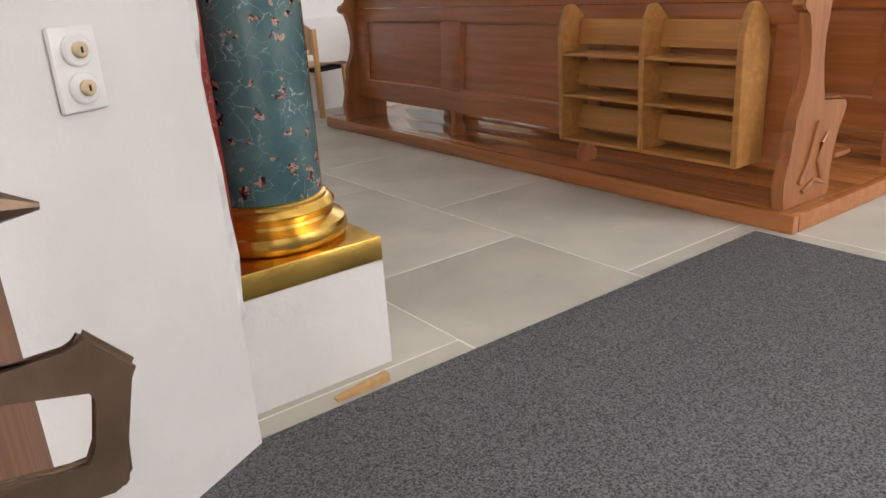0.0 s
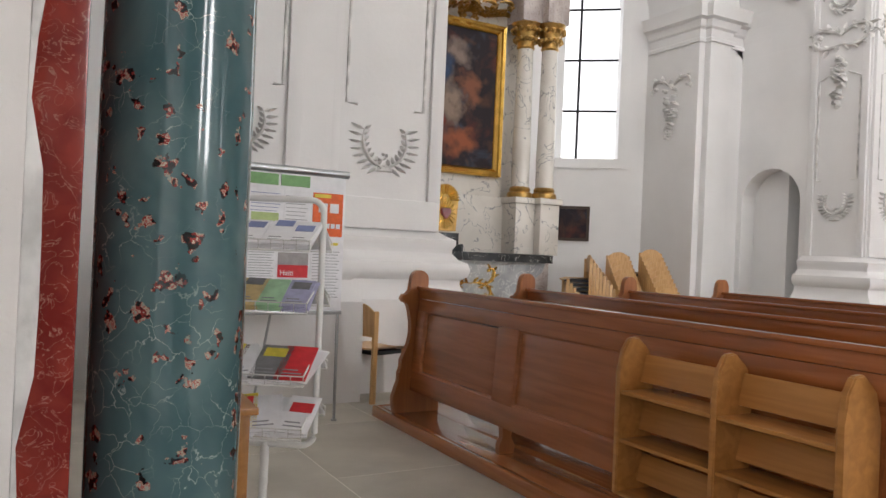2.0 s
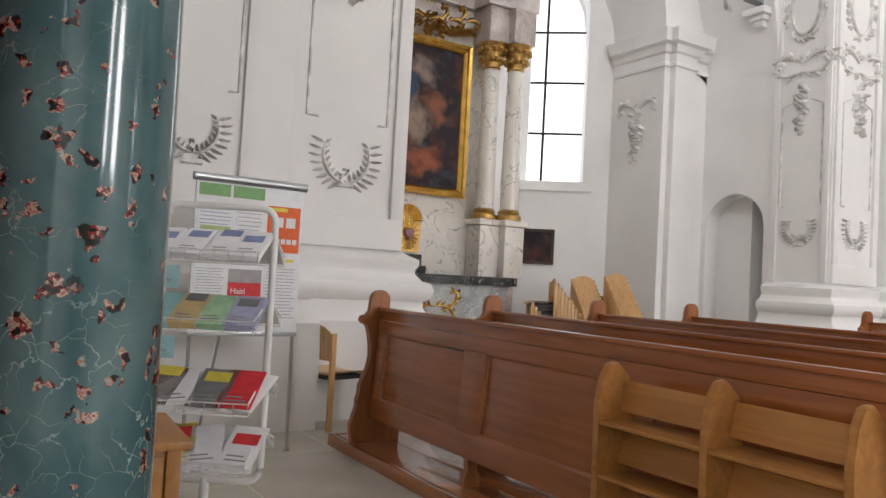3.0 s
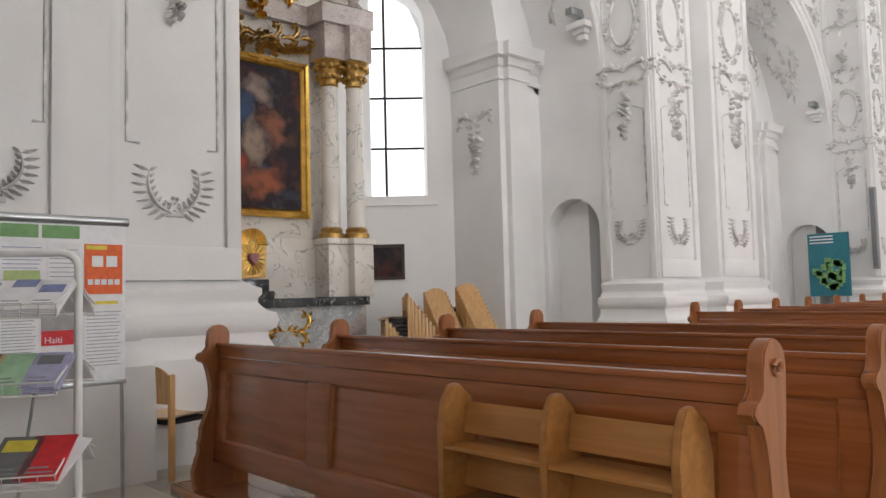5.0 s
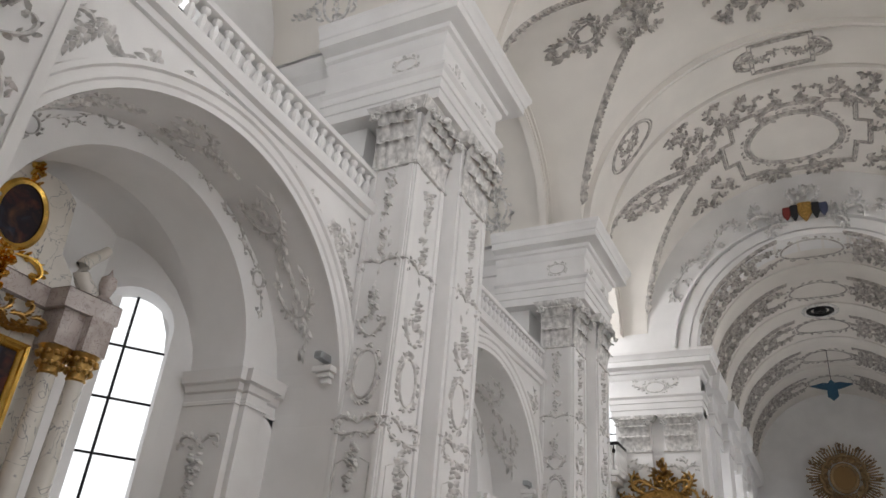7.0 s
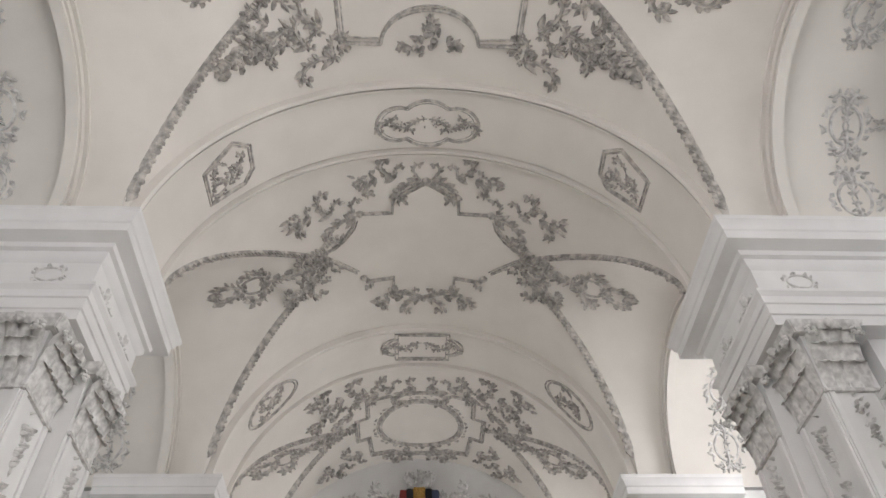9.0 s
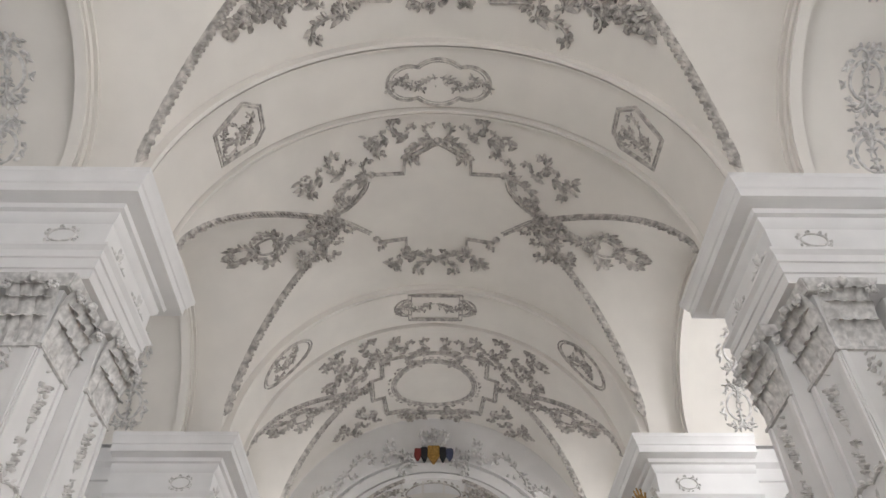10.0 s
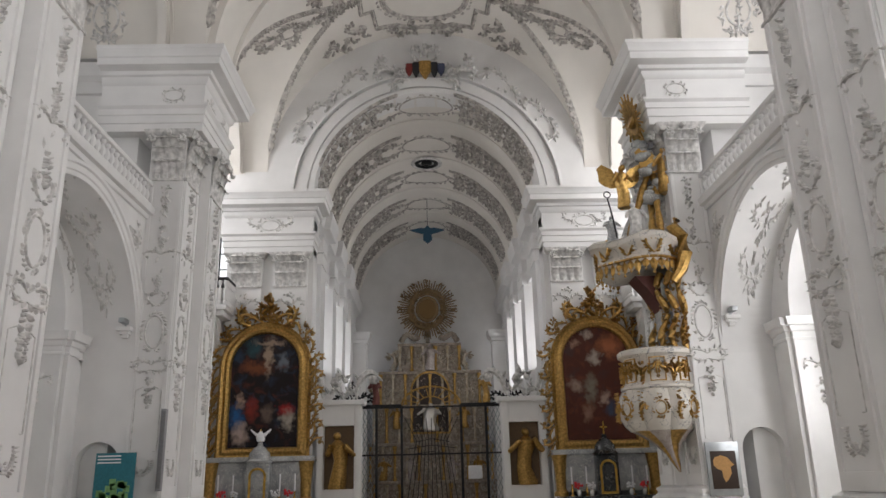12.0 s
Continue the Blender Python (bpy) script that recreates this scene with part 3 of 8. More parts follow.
def capital(bm, x0, x1, d, s, z0=8.0, z1=9.15, axis="x"):
    """A flat Corinthian capital on a pilaster: bell, two rows of leaves, volutes and abacus."""
    w = x1 - x0
    rnd = random.Random(int(x0 * 100) + 7)

    def pl(u, h, z):
        if axis == "x":
            return Vector((x0 + u, Y(s, d - h), z))
        return Vector((d - h, Y(s, x0 + u), z))

    H = z1 - z0
    # astragal and bell
    for lo, hi, o, q in ((0, 0.05, 0.05, 0.05), (H - 0.16, H - 0.06, 0.1, 0.17), (H - 0.06, H, 0.17, 0.19)):
        a = [bm.verts.new(pl(u, h, z0 + lo)) for u, h in ((-o, -0.1), (-o, o), (w + o, o), (w + o, -0.1))]
        b = [bm.verts.new(pl(u, h, z0 + hi)) for u, h in ((-q, -0.1), (-q, q), (w + q, q), (w + q, -0.1))]
        bm.faces.new(a)
        bm.faces.new(b)
        for i in range(4):
            bm.faces.new((a[i], a[(i + 1) % 4], b[(i + 1) % 4], b[i]))
    # curling leaves
    for row, (zb, zt, count, out) in enumerate(((0.05, 0.48, 4, 0.12), (0.25, 0.78, 3, 0.16), (0.5, 1.0, 4, 0.2))):
        for i in range(count):
            c = w * (i + 0.5) / count
            hw = w / count * 0.48
            prev = None
            for k in range(7):
                q = k / 6
                z = z0 + zb + (zt - zb) * min(1, q * 1.18) - (0.08 if k == 6 else 0)
                h = 0.03 + out * q ** 2.2 + (0.04 if k == 6 else 0)
                ww = hw * (0.75 + 0.45 * math.sin(q * 2.6)) * (0.55 if k == 6 else 1)
                e = [bm.verts.new(pl(c + ww * o, h - 0.035 * abs(o) + 0.012 * ((k + int(abs(o) * 2)) % 2), z)) for o in (-1, -0.5, 0, 0.5, 1)]
                if prev:
                    for j in range(4):
                        bm.faces.new((prev[j], prev[j + 1], e[j + 1], e[j]))
                prev = e
    # corner volutes and the middle flower
    for c in (0.02, w - 0.02):
        for k in range(9):
            a = k * 0.8
            r = 0.12 - 0.012 * k
            p = pl(c + r * math.cos(a) * 0.8, 0.19 + 0.01 * k, z0 + H - 0.26 + r * math.sin(a))
            bmesh.ops.create_icosphere(bm, subdivisions=1, radius=0.038, matrix=Matrix.Translation(p))
    bmesh.ops.create_icosphere(bm, subdivisions=1, radius=0.09, matrix=Matrix.Translation(pl(w / 2, 0.2, z0 + H - 0.08)))
    return bm


def pier(x0, x1, s, lead):
    """A nave pier. lead +1: the flush pilaster is on its west side; -1: on its east side."""
    w = x1 - x0
    mid = x0 + 0.98 if lead > 0 else x1 - 0.98
    if lead > 0:
        path = [(x0, Y(s, ARCH_D + 0.02)), (x0, Y(s, FACE_A)), (mid, Y(s, FACE_A)), (mid, Y(s, FACE_B)), (x1, Y(s, FACE_B)), (x1, Y(s, ARCH_D + 0.02))]
        shafts = ((x0 + 0.02, x0 + 0.92, FACE_A), (mid + 0.08, x1 - 0.04, FACE_B))
    else:
        path = [(x0, Y(s, ARCH_D + 0.02)), (x0, Y(s, FACE_B)), (mid, Y(s, FACE_B)), (mid, Y(s, FACE_A)), (x1, Y(s, FACE_A)), (x1, Y(s, ARCH_D + 0.02))]
        shafts = ((x0 + 0.04, x0 + 0.8, FACE_B), (x1 - 0.94, x1 - 0.02, FACE_A))
    ob = thing("pier", "tall white stuccoed nave pier with paired pilasters", "pier", kind="structure")
    bm = bmesh.new()
    extrude(bm, path, 0, 11.0, XY)
    part("shaft", bm, WHITE, ob, smooth=False)
    run = path if s > 0 else path[::-1]
    bm = moulding(bmesh.new(), run, BASE_PROFILE)
    part("base", bm, WHITE, ob)
    rect = [(x0, Y(s, 7.2)), (x0, Y(s, FACE_B)), (x1, Y(s, FACE_B)), (x1, Y(s, 7.2))]
    bm = moulding(bmesh.new(), rect if s > 0 else rect[::-1], ENT_PROFILE)
    extrude(bm, rect, 9.15, 11.0, XY)
    part("entablature", bm, WHITE, ob)
    # shafts stand proud with sunk edges
    for a, b, d in shafts:
        bm = bmesh.new()
        for u0, u1 in ((a, a + 0.1), (b - 0.1, b)):
            bx(bm, u0, u1, min(Y(s, d), Y(s, d - 0.035)), max(Y(s, d), Y(s, d - 0.035)), 1.72, 8.0, 0.006)
        bx(bm, a, b, min(Y(s, d), Y(s, d - 0.035)), max(Y(s, d), Y(s, d - 0.035)), 1.5, 1.72, 0.006)
        part("pilaster_edge", bm, WHITE, ob)
        bm = capital(bmesh.new(), a, b, d, s)
        part("capital", bm, STUCCO, ob, "leafy white stucco capital")
        r = pilaster_relief(b - a, int(a * 31))(relief_flat(a, Y(s, d), 0, 1, 0, 0, -s))
        o = r.build("stucco", STUCCO)
        o.parent = ob
        # frieze ornament
        r = Relief(relief_flat((a + b) / 2, Y(s, FACE_B - 0.05), 10.02, 1, 0, 0, -s), int(a * 7))
        for q in (1, -1):
            r.scroll(0, -0.1, math.pi / 2 - q * 1.2, 0.36, -q, 0.035, 0.04, 5)
            r.leaf(0, -0.05, math.pi / 2 + q * 0.3, 0.25, 0.1, 0.05)
        o = r.build("frieze_stucco", STUCCO)
        o.parent = ob
    # west face
    wd = ARCH_D - FACE_A
    bm = bmesh.new()
    for q0, q1 in ((FACE_A + 0.02, FACE_A + 0.1), (ARCH_D - 0.1, ARCH_D - 0.02)):
        bx(bm, x0 - 0.03, x0, min(Y(s, q0), Y(s, q1)), max(Y(s, q0), Y(s, q1)), 1.5, 8.0, 0.006)
    part("pilaster_edge", bm, WHITE, ob)
    r = pilaster_relief(wd, int(x0 * 13))(relief_flat(x0, Y(s, ARCH_D), 0, 0, -s, -1, 0))
    o = r.build("stucco", STUCCO)
    o.parent = ob
    bm = capital(bmesh.new(), FACE_A + 0.03, ARCH_D - 0.03, x0, s, 7.993, 9.141, axis="y")
    part("capital", bm, STUCCO, ob, "leafy white stucco capital")
    r = Relief(relief_flat(x0 - 0.05, Y(s, (FACE_A + ARCH_D) / 2), 10.02, 0, 1, -1, 0), 3)
    r.wreath(0, 0, 0.2, 0.13, 0.06, 16)
    o = r.build("frieze_stucco", STUCCO)
    o.parent = ob
    return ob


for i, (x0, x1) in enumerate(PIERS):
    for s in (1, -1):
        pier(x0, x1, s, -1 if i == 0 else 1)


# ---- arcade walls with chapel arches, cornice and balustrade ----
ARCH_Z = 4.05


def arch_panel(bm, x0, x1, ztop, spring, r, y0, y1, n=24):
    """Wall above an arch as quads between the arch and the top, with thickness."""
    c = (x0 + x1) / 2
    pts = arc(c, spring, r, 0, 180, n)
    rows = []
    for y in (y0, y1):
        rows.append(([bm.verts.new((u, y, v)) for u, v in pts], [bm.verts.new((c + (u - c) * (x1 - c) / r, y, ztop)) for u, v in pts]))
    (a, b), (a2, b2) = rows
    for i in range(n):
        bm.faces.new((a[i], a[i + 1], b[i + 1], b[i]))
        bm.faces.new((a2[i], a2[i + 1], b2[i + 1], b2[i]))
        bm.faces.new((a[i], a[i + 1], a2[i + 1], a2[i]))
        bm.faces.new((b[i], b[i + 1], b2[i + 1], b2[i]))
    return bm


def arch_ring(bm, c, spring, r, profile, y, s, a0=0, a1=180, n=32):
    """An archivolt: profile of (radius added, out towards the nave)."""
    prev = None
    for i in range(n + 1):
        a = radians(a0 + (a1 - a0) * i / n)
        e = [bm.verts.new((c + (r + p) * math.cos(a), y - s * o, spring + (r + p) * math.sin(a))) for p, o in profile]
        if prev:
            for j in range(len(e) - 1):
                bm.faces.new((prev[j], prev[j + 1], e[j + 1], e[j]))
        prev = e
    return bm


def baluster(z0, h):
    p = [(0.06, 0), (0.06, 0.06), (0.035, 0.08), (0.045, 0.12), (0.07, 0.2), (0.06, 0.27), (0.03, 0.34), (0.028, 0.36), (0.05, 0.39), (0.06, 0.42), (0.06, 0.46)]
    return lathe(bmesh.new(), [(r, z * h / 0.46) for r, z in p], seg=8, z0=z0)


def spandrel_stucco(x0, x1, s):
    c, r0 = (x0 + x1) / 2, (x1 - x0) / 2 + 0.28
    r = Relief(relief_flat(c, Y(s, ARCH_D), 0, 1, 0, 0, -s), int(x0 * 17))
    for q in (1, -1):
        pts = [(q * (0.9 + 0.55 * t + 0.0), 6.98 - 0.28 * math.sin(math.pi * (t % 1)) - 0.16 * t) for t in [k / 8 for k in range(17)]]
        r.chain(pts, 0.16, 0.06)
        r.chain([(q * 2.0, 6.72), (q * 2.35, 6.1), (q * 2.55, 5.9), (q * 2.62, 5.3)], 0.17, 0.06)
        r.scroll(q * 2.3, 6.95, -math.pi / 2 + q * 0.8, 0.5, -q, 0.05, 0.05)
        r.scroll(q * 2.5, 6.4, math.pi / 2 + q * 0.5, 0.4, q, 0.05, 0.05)
        r.scroll(q * 0.3, 7.02, 0 if q > 0 else math.pi, 0.35, -q, 0.04, 0.04)
    o = r.build("stucco_garlands", STUCCO)
    return tagged(o, "white stucco garlands on the spandrels of a chapel arch", "stucco", kind="structure")


def arcade(x0, x1, s):
    c, r = (x0 + x1) / 2, (x1 - x0) / 2
    y0, y1 = Y(s, ARCH_D), Y(s, ARCH_D + 0.55)
    bm = arch_panel(bmesh.new(), x0, x1, 7.25, ARCH_Z, r, y0, y1)
    struct("wall_arcade_" + side_name(s), bm, WHITE, "white arcade wall over a round chapel arch", "wall")
    bm = arch_ring(bmesh.new(), c, ARCH_Z, r, [(-0.02, 0), (-0.02, 0.05), (0.06, 0.05), (0.08, 0.08), (0.18, 0.08), (0.2, 0.12), (0.26, 0.12), (0.28, 0)], y0, s)
    struct("trim_archivolt", bm, WHITE, "moulded white archivolt of a chapel arch", "trim")
    spandrel_stucco(x0, x1, s)
    # gallery edge
    bm = moulding(bmesh.new(), [(x0, y0), (x1, y0)] if s > 0 else [(x1, y0), (x0, y0)], [(0, 7.12), (0.06, 7.12), (0.08, 7.2), (0.16, 7.22), (0.18, 7.36), (0.16, 7.38), (0, 7.38)])
    struct("trim_gallery_cornice", bm, WHITE, "moulded cornice under a gallery balustrade", "trim")
    ob = thing("balustrade", "white stone gallery balustrade with turned balusters and dark handrail", "balustrade")
    bm = box(x0, x1, min(Y(s, ARCH_D - 0.1), Y(s, ARCH_D + 0.1)), max(Y(s, ARCH_D - 0.1), Y(s, ARCH_D + 0.1)), 7.38, 7.46, 0.01)
    part("bottom_rail", bm, WHITE, ob)
    bm = box(x0, x1, min(Y(s, ARCH_D - 0.1), Y(s, ARCH_D + 0.1)), max(Y(s, ARCH_D - 0.1), Y(s, ARCH_D + 0.1)), 7.86, 7.95, 0.015)
    part("top_rail", bm, WHITE, ob)
    bm = box(x0, x1, min(Y(s, ARCH_D - 0.06), Y(s, ARCH_D + 0.08)), max(Y(s, ARCH_D - 0.06), Y(s, ARCH_D + 0.08)), 7.954, 7.99, 0.01)
    part("handrail", bm, IRON, ob, "dark handrail")
    n = int((x1 - x0) / 0.2)
    first = None
    for i in range(n):
        x = x0 + (i + 0.5) * (x1 - x0) / n
        if first is None:
            first = part("baluster", baluster(7.46, 0.4), WHITE, ob)
            first.location = (x, Y(s, ARCH_D), 0)
        else:
            o = new("baluster", first.data)
            o.parent = ob
            o.location = (x, Y(s, ARCH_D), 0)


for x0, x1 in BAYS[:2]:
    for s in (1, -1):
        arcade(x0, x1, s)

# ---- chapels ----
IMPOST = ARCH_Z + 0.53
PASS_D = 6.98           # where the passage wall ends and the chapel's own pilaster begins


def window(name, w, h, thick, rows=4, label="tall round-headed window with iron glazing bars and bright sky behind"):
    """A round-headed window about the origin, sill at z 0, facing -y; glass at y = thick."""
    ob = thing(name, label, "window", kind="structure")
    r = w / 2
    spring = h - r
    out = [(-r, 0)] + [(r, 0)] + arc(0, spring, r, 0, 180, 16)
    bm = moulding(bmesh.new(), out, [(-0.01, -0.04), (0.12, -0.04), (0.12, 0.03), (0.06, 0.05), (0.0, 0.05), (-0.05, thick)], True, lambda u, v, w_: Vector((u, w_, v)))
    part("window_frame", bm, WHITE, ob)
    bm = bmesh.new()
    tube(bm, [(0, thick - 0.02, 0), (0, thick - 0.02, h)], 0.022, 6)
    for i in range(1, rows):
        z = h * i / rows * 0.98
        hw = r if z < spring else math.sqrt(max(0.01, r * r - (z - spring) ** 2))
        tube(bm, [(-hw, thick - 0.02, z), (hw, thick - 0.02, z)], 0.018, 6)
    part("glazing_bars", bm, IRON, ob, "dark iron glazing bars")
    bm = bmesh.new()
    bm.faces.new([bm.verts.new((u, thick + 0.03, v)) for u, v in out[1:] + out[:1]])
    p = part("pane", bm, DAY, ob, "pane bright with daylight", smooth=False)
    return ob


def chapel(x0, x1, s):
    c, r = (x0 + x1) / 2, (x1 - x0) / 2
    nm = side_name(s)
    # front barrel
    bm = bmesh.new()
    prev = None
    for i in range(49):
        a = math.pi * i / 48
        e = [bm.verts.new((c + r * math.cos(a), Y(s, d), ARCH_Z + r * math.sin(a))) for d in (ARCH_D + 0.55, PASS_D + 0.02)]
        if prev:
            bm.faces.new((prev[0], prev[1], e[1], e[0]))
        prev = e
    struct("ceiling", bm, WHITE, "white barrel vault of a side chapel", "ceiling", smooth=False)
    rl = Relief(lambda u, v, h: (c + (r - h) * math.cos(v), Y(s, ARCH_D + 0.55 + u), ARCH_Z + (r - h) * math.sin(v)), int(x0))
    for q in (0.55, 1.0, 1.57, 2.14, 2.6):
        for k in (1, -1):
            rl.scroll(0, q, 0 if k > 0 else math.pi, 0.3, k, 0.03, 0.04, 7)
            rl.bunch(0, q, 0.3, 0.16, math.pi / 2 * k, 12, 0.05)
    tagged(rl.build("stucco_vault_chapel", STUCCO), "leafy white stucco on a chapel vault", "stucco", kind="structure")
    # inner arch, carried by the chapel's pilasters
    ri = 1.9
    yi = Y(s, PASS_D)
    bm = bmesh.new()
    n = 24
    A1, A2 = arc(c, IMPOST, ri, 0, 180, n), arc(c, ARCH_Z, r, 0, 180, n)
    for d0 in (PASS_D,):
        v1 = [bm.verts.new((u, Y(s, d0), v)) for u, v in A1]
        v2 = [bm.verts.new((u, Y(s, d0), v)) for u, v in A2]
        v3 = [bm.verts.new((u, Y(s, BACK_D - 0.8), v)) for u, v in A1]
        for i in range(n):
            bm.faces.new((v1[i], v1[i + 1], v2[i + 1], v2[i]))
            bm.faces.new((v1[i], v1[i + 1], v3[i + 1], v3[i]))
    struct("wall_chapel_arch", bm, WHITE, "white inner arch of a side chapel", "wall")
    rl = Relief(lambda u, v, h: (c + (ri + 0.33 + u) * math.cos(v), Y(s, PASS_D - h), IMPOST + (ri + 0.33 + u) * math.sin(v)), int(x0) + 3)
    for q in (0.62, 1.1, 1.57, 2.04, 2.52):
        rl.wreath(0, q, 0.1, 0.05, 0.03, 14)
        for k in (1, -1):
            rl.scroll(0, q + 0.08 * k, math.pi / 2 * k, 0.16, k, 0.014, 0.03, 5)
    tagged(rl.build("stucco_inner_arch", STUCCO), "small white stucco medallions on the inner chapel arch", "stucco", kind="structure")
    # chapel pilasters with cornice
    for q in (1, -1):
        xa, xb = c + q * ri, c + q * r
        pl = [(xa + q * 0.02, Y(s, BACK_D - 0.6)), (xa, Y(s, BACK_D - 0.83)), (xa, yi), (xa + q * 0.42, yi), (xa + q * 0.42, yi - s * 0.0), (xb + q * 0.15, yi), (xb + q * 0.15, Y(s, BACK_D - 0.6))]
        pl = [pl[0], pl[1], pl[2], pl[5], pl[6]]
        bm = extrude(bmesh.new(), pl, 0, IMPOST, XY)
        bx(bm, min(xa + q * 0.1, xa + q * 0.48), max(xa + q * 0.1, xa + q * 0.48), min(yi, yi - s * 0.09), max(yi, yi - s * 0.09), 0, IMPOST - 0.2, 0.008)
        struct("wall_chapel_pilaster", bm, WHITE, "white pilaster of a side chapel", "wall", smooth=False)
        path = [(xa, Y(s, BACK_D - 0.86)), (xa, yi), (xa + q * 0.1, yi), (xa + q * 0.1, yi - s * 0.09), (xa + q * 0.48, yi - s * 0.09), (xa + q * 0.48, yi), (xb, yi)]
        if q * s < 0:
            path = path[::-1]
        prof = [(o_, IMPOST + z_) for o_, z_ in ((0, -0.43), (0.03, -0.43), (0.03, -0.39), (0.012, -0.37), (0.012, -0.27), (0.05, -0.25), (0.08, -0.17), (0.14, -0.15), (0.16, -0.05), (0.18, 0.0), (0, 0.0))]
        bm = moulding(bmesh.new(), path, prof)
        struct("trim_chapel_cornice", bm, WHITE, "moulded white cornice on a chapel pilaster", "trim")
        rl = Relief(relief_flat(xa, (yi + Y(s, BACK_D - 0.85)) / 2, 0, 0, 1, -q, 0), int(xa * 9))
        rl.bunch(0, 3.72, 0.3, 0.75, n=40, height=0.08)
        for k in (1, -1):
            rl.scroll(0, 3.62, math.pi / 2 - k * 0.7, 0.32, -k, 0.04, 0.05, 4)
        tagged(rl.build("stucco_pendant", STUCCO), "white stucco pendant of flowers on a chapel pilaster", "stucco", kind="structure")
        # passage wall with round-headed opening
        xw = xb + q * 0.004
        ym = Y(s, (ARCH_D + PASS_D) / 2)
        hw, zs = 0.42, 2.16
        bm = bmesh.new()
        pts = arc(ym, zs, hw, 0, 180, 14)
        lo, hi = sorted((Y(s, ARCH_D), Y(s, PASS_D + 0.04)))
        for k in range(2):
            xx = xw + q * 0.9 * k
            for y0, y1 in ((lo, ym - hw), (ym + hw, hi)):
                bm.faces.new([bm.verts.new(p) for p in ((xx, y0, 0), (xx, y1, 0), (xx, y1, zs), (xx, y0, zs))])
            for j in range(14):
                (a, z_a), (b, z_b) = pts[j], pts[j + 1]
                ta, tb = (hi if a > ym else lo), (hi if b > ym else lo)
                fa = lo + (hi - lo) * (a - ym + hw) / (2 * hw)
                fb = lo + (hi - lo) * (b - ym + hw) / (2 * hw)
                bm.faces.new([bm.verts.new(p) for p in ((xx, a, z_a), (xx, b, z_b), (xx, fb, 6.5), (xx, fa, 6.5))])
            for y0, f0 in ((ym - hw, lo), (ym + hw, hi)):
                bm.faces.new([bm.verts.new(p) for p in ((xx, y0, zs), (xx, f0, zs), (xx, f0, 6.5))])
        out = [(ym + hw, 0)] + pts + [(ym - hw, 0)]
        for (a, za), (b, zb) in zip(out, out[1:]):
            bm.faces.new([bm.verts.new(p) for p in ((xw, a, za), (xw, b, zb), (xw + q * 0.9, b, zb), (xw + q * 0.9, a, za))])
        bmesh.ops.remove_doubles(bm, verts=bm.verts, dist=0.001)
        struct("wall_passage", bm, WHITE, "white wall with a round-headed passage between chapels", "wall", smooth=False)
        # slanting apse wall with window
        a = Vector((c + q * ri, Y(s, BACK_D - 0.82)))
        b = Vector((c + q * 0.55, Y(s, BACK_D + 0.32)))
        t = (b - a).normalized()
        nrm = Vector((-t.y, t.x))
        if nrm.dot(Vector((c, Y(s, 7))) - a) > 0:
            nrm = -nrm
        L = (b - a).length
        wc, ww, z0, wh = 0.92, 1.16, 2.72, 2.95
        hr = ww / 2
        m = Matrix(((t.x, nrm.x, 0, a.x), (t.y, nrm.y, 0, a.y), (0, 0, 1, 0), (0, 0, 0, 1)))
        bm = bmesh.new()

        def P(u, v, w_):
            return m @ Vector((u, w_, v))
        for u0, u1, v0, v1 in ((0, wc - hr, 0, 6.8), (wc + hr, L + 0.2, 0, 6.8), (wc - hr, wc + hr, 0, z0)):
            extrude(bm, [(u0, v0), (u1, v0), (u1, v1), (u0, v1)], 0, 0.35, P)
        pts = arc(wc, z0 + wh - hr, hr, 0, 180, 14)
        for (ua, va), (ub, vb) in zip(pts, pts[1:]):
            extrude(bm, [(ua, va), (ub, vb), (ub, 6.8), (ua, 6.8)], 0, 0.35, P)
        struct("wall_apse", bm, WHITE, "white slanting chapel wall with a window", "wall", smooth=False)
        ob = window("window", ww, wh, 0.3, 4)
        ob.matrix_world = m @ pose(wc, 0, z0) if (m.to_3x3().determinant() > 0) else m @ Matrix.Diagonal((1, 1, 1, 1)) @ pose(wc, 0, z0)
    bm = box(c - 1.2, c + 1.2, min(Y(s, BACK_D + 0.1), Y(s, BACK_D + 0.4)), max(Y(s, BACK_D + 0.1), Y(s, BACK_D + 0.4)), 0, 6.8)
    struct("wall_chapel_back", bm, WHITE, "white back wall of a side chapel", "wall", smooth=False)
    # rounded ceiling of the apse
    bm = bmesh.new()
    prev = None
    for i in range(17):
        a = math.pi * i / 16
        row = []
        for k in range(7):
            d = BACK_D - 0.8 + 1.15 * k / 6
            rr = ri * math.cos(k / 6 * 0.9)
            row.append(bm.verts.new((c + ri * math.cos(a) * (1 - 0.1 * k / 6), Y(s, d), IMPOST + (rr + 0.02) * math.sin(a) + (0.6 * k / 6))))
        if prev:
            for k in range(6):
                bm.faces.new((prev[k], prev[k + 1], row[k + 1], row[k]))
        prev = row
    struct("ceiling", bm, WHITE, "white vaulted ceiling over a chapel altar", "ceiling", smooth="all")


for x0, x1 in BAYS[:2]:
    for s in (1, -1):
        chapel(x0, x1, s)

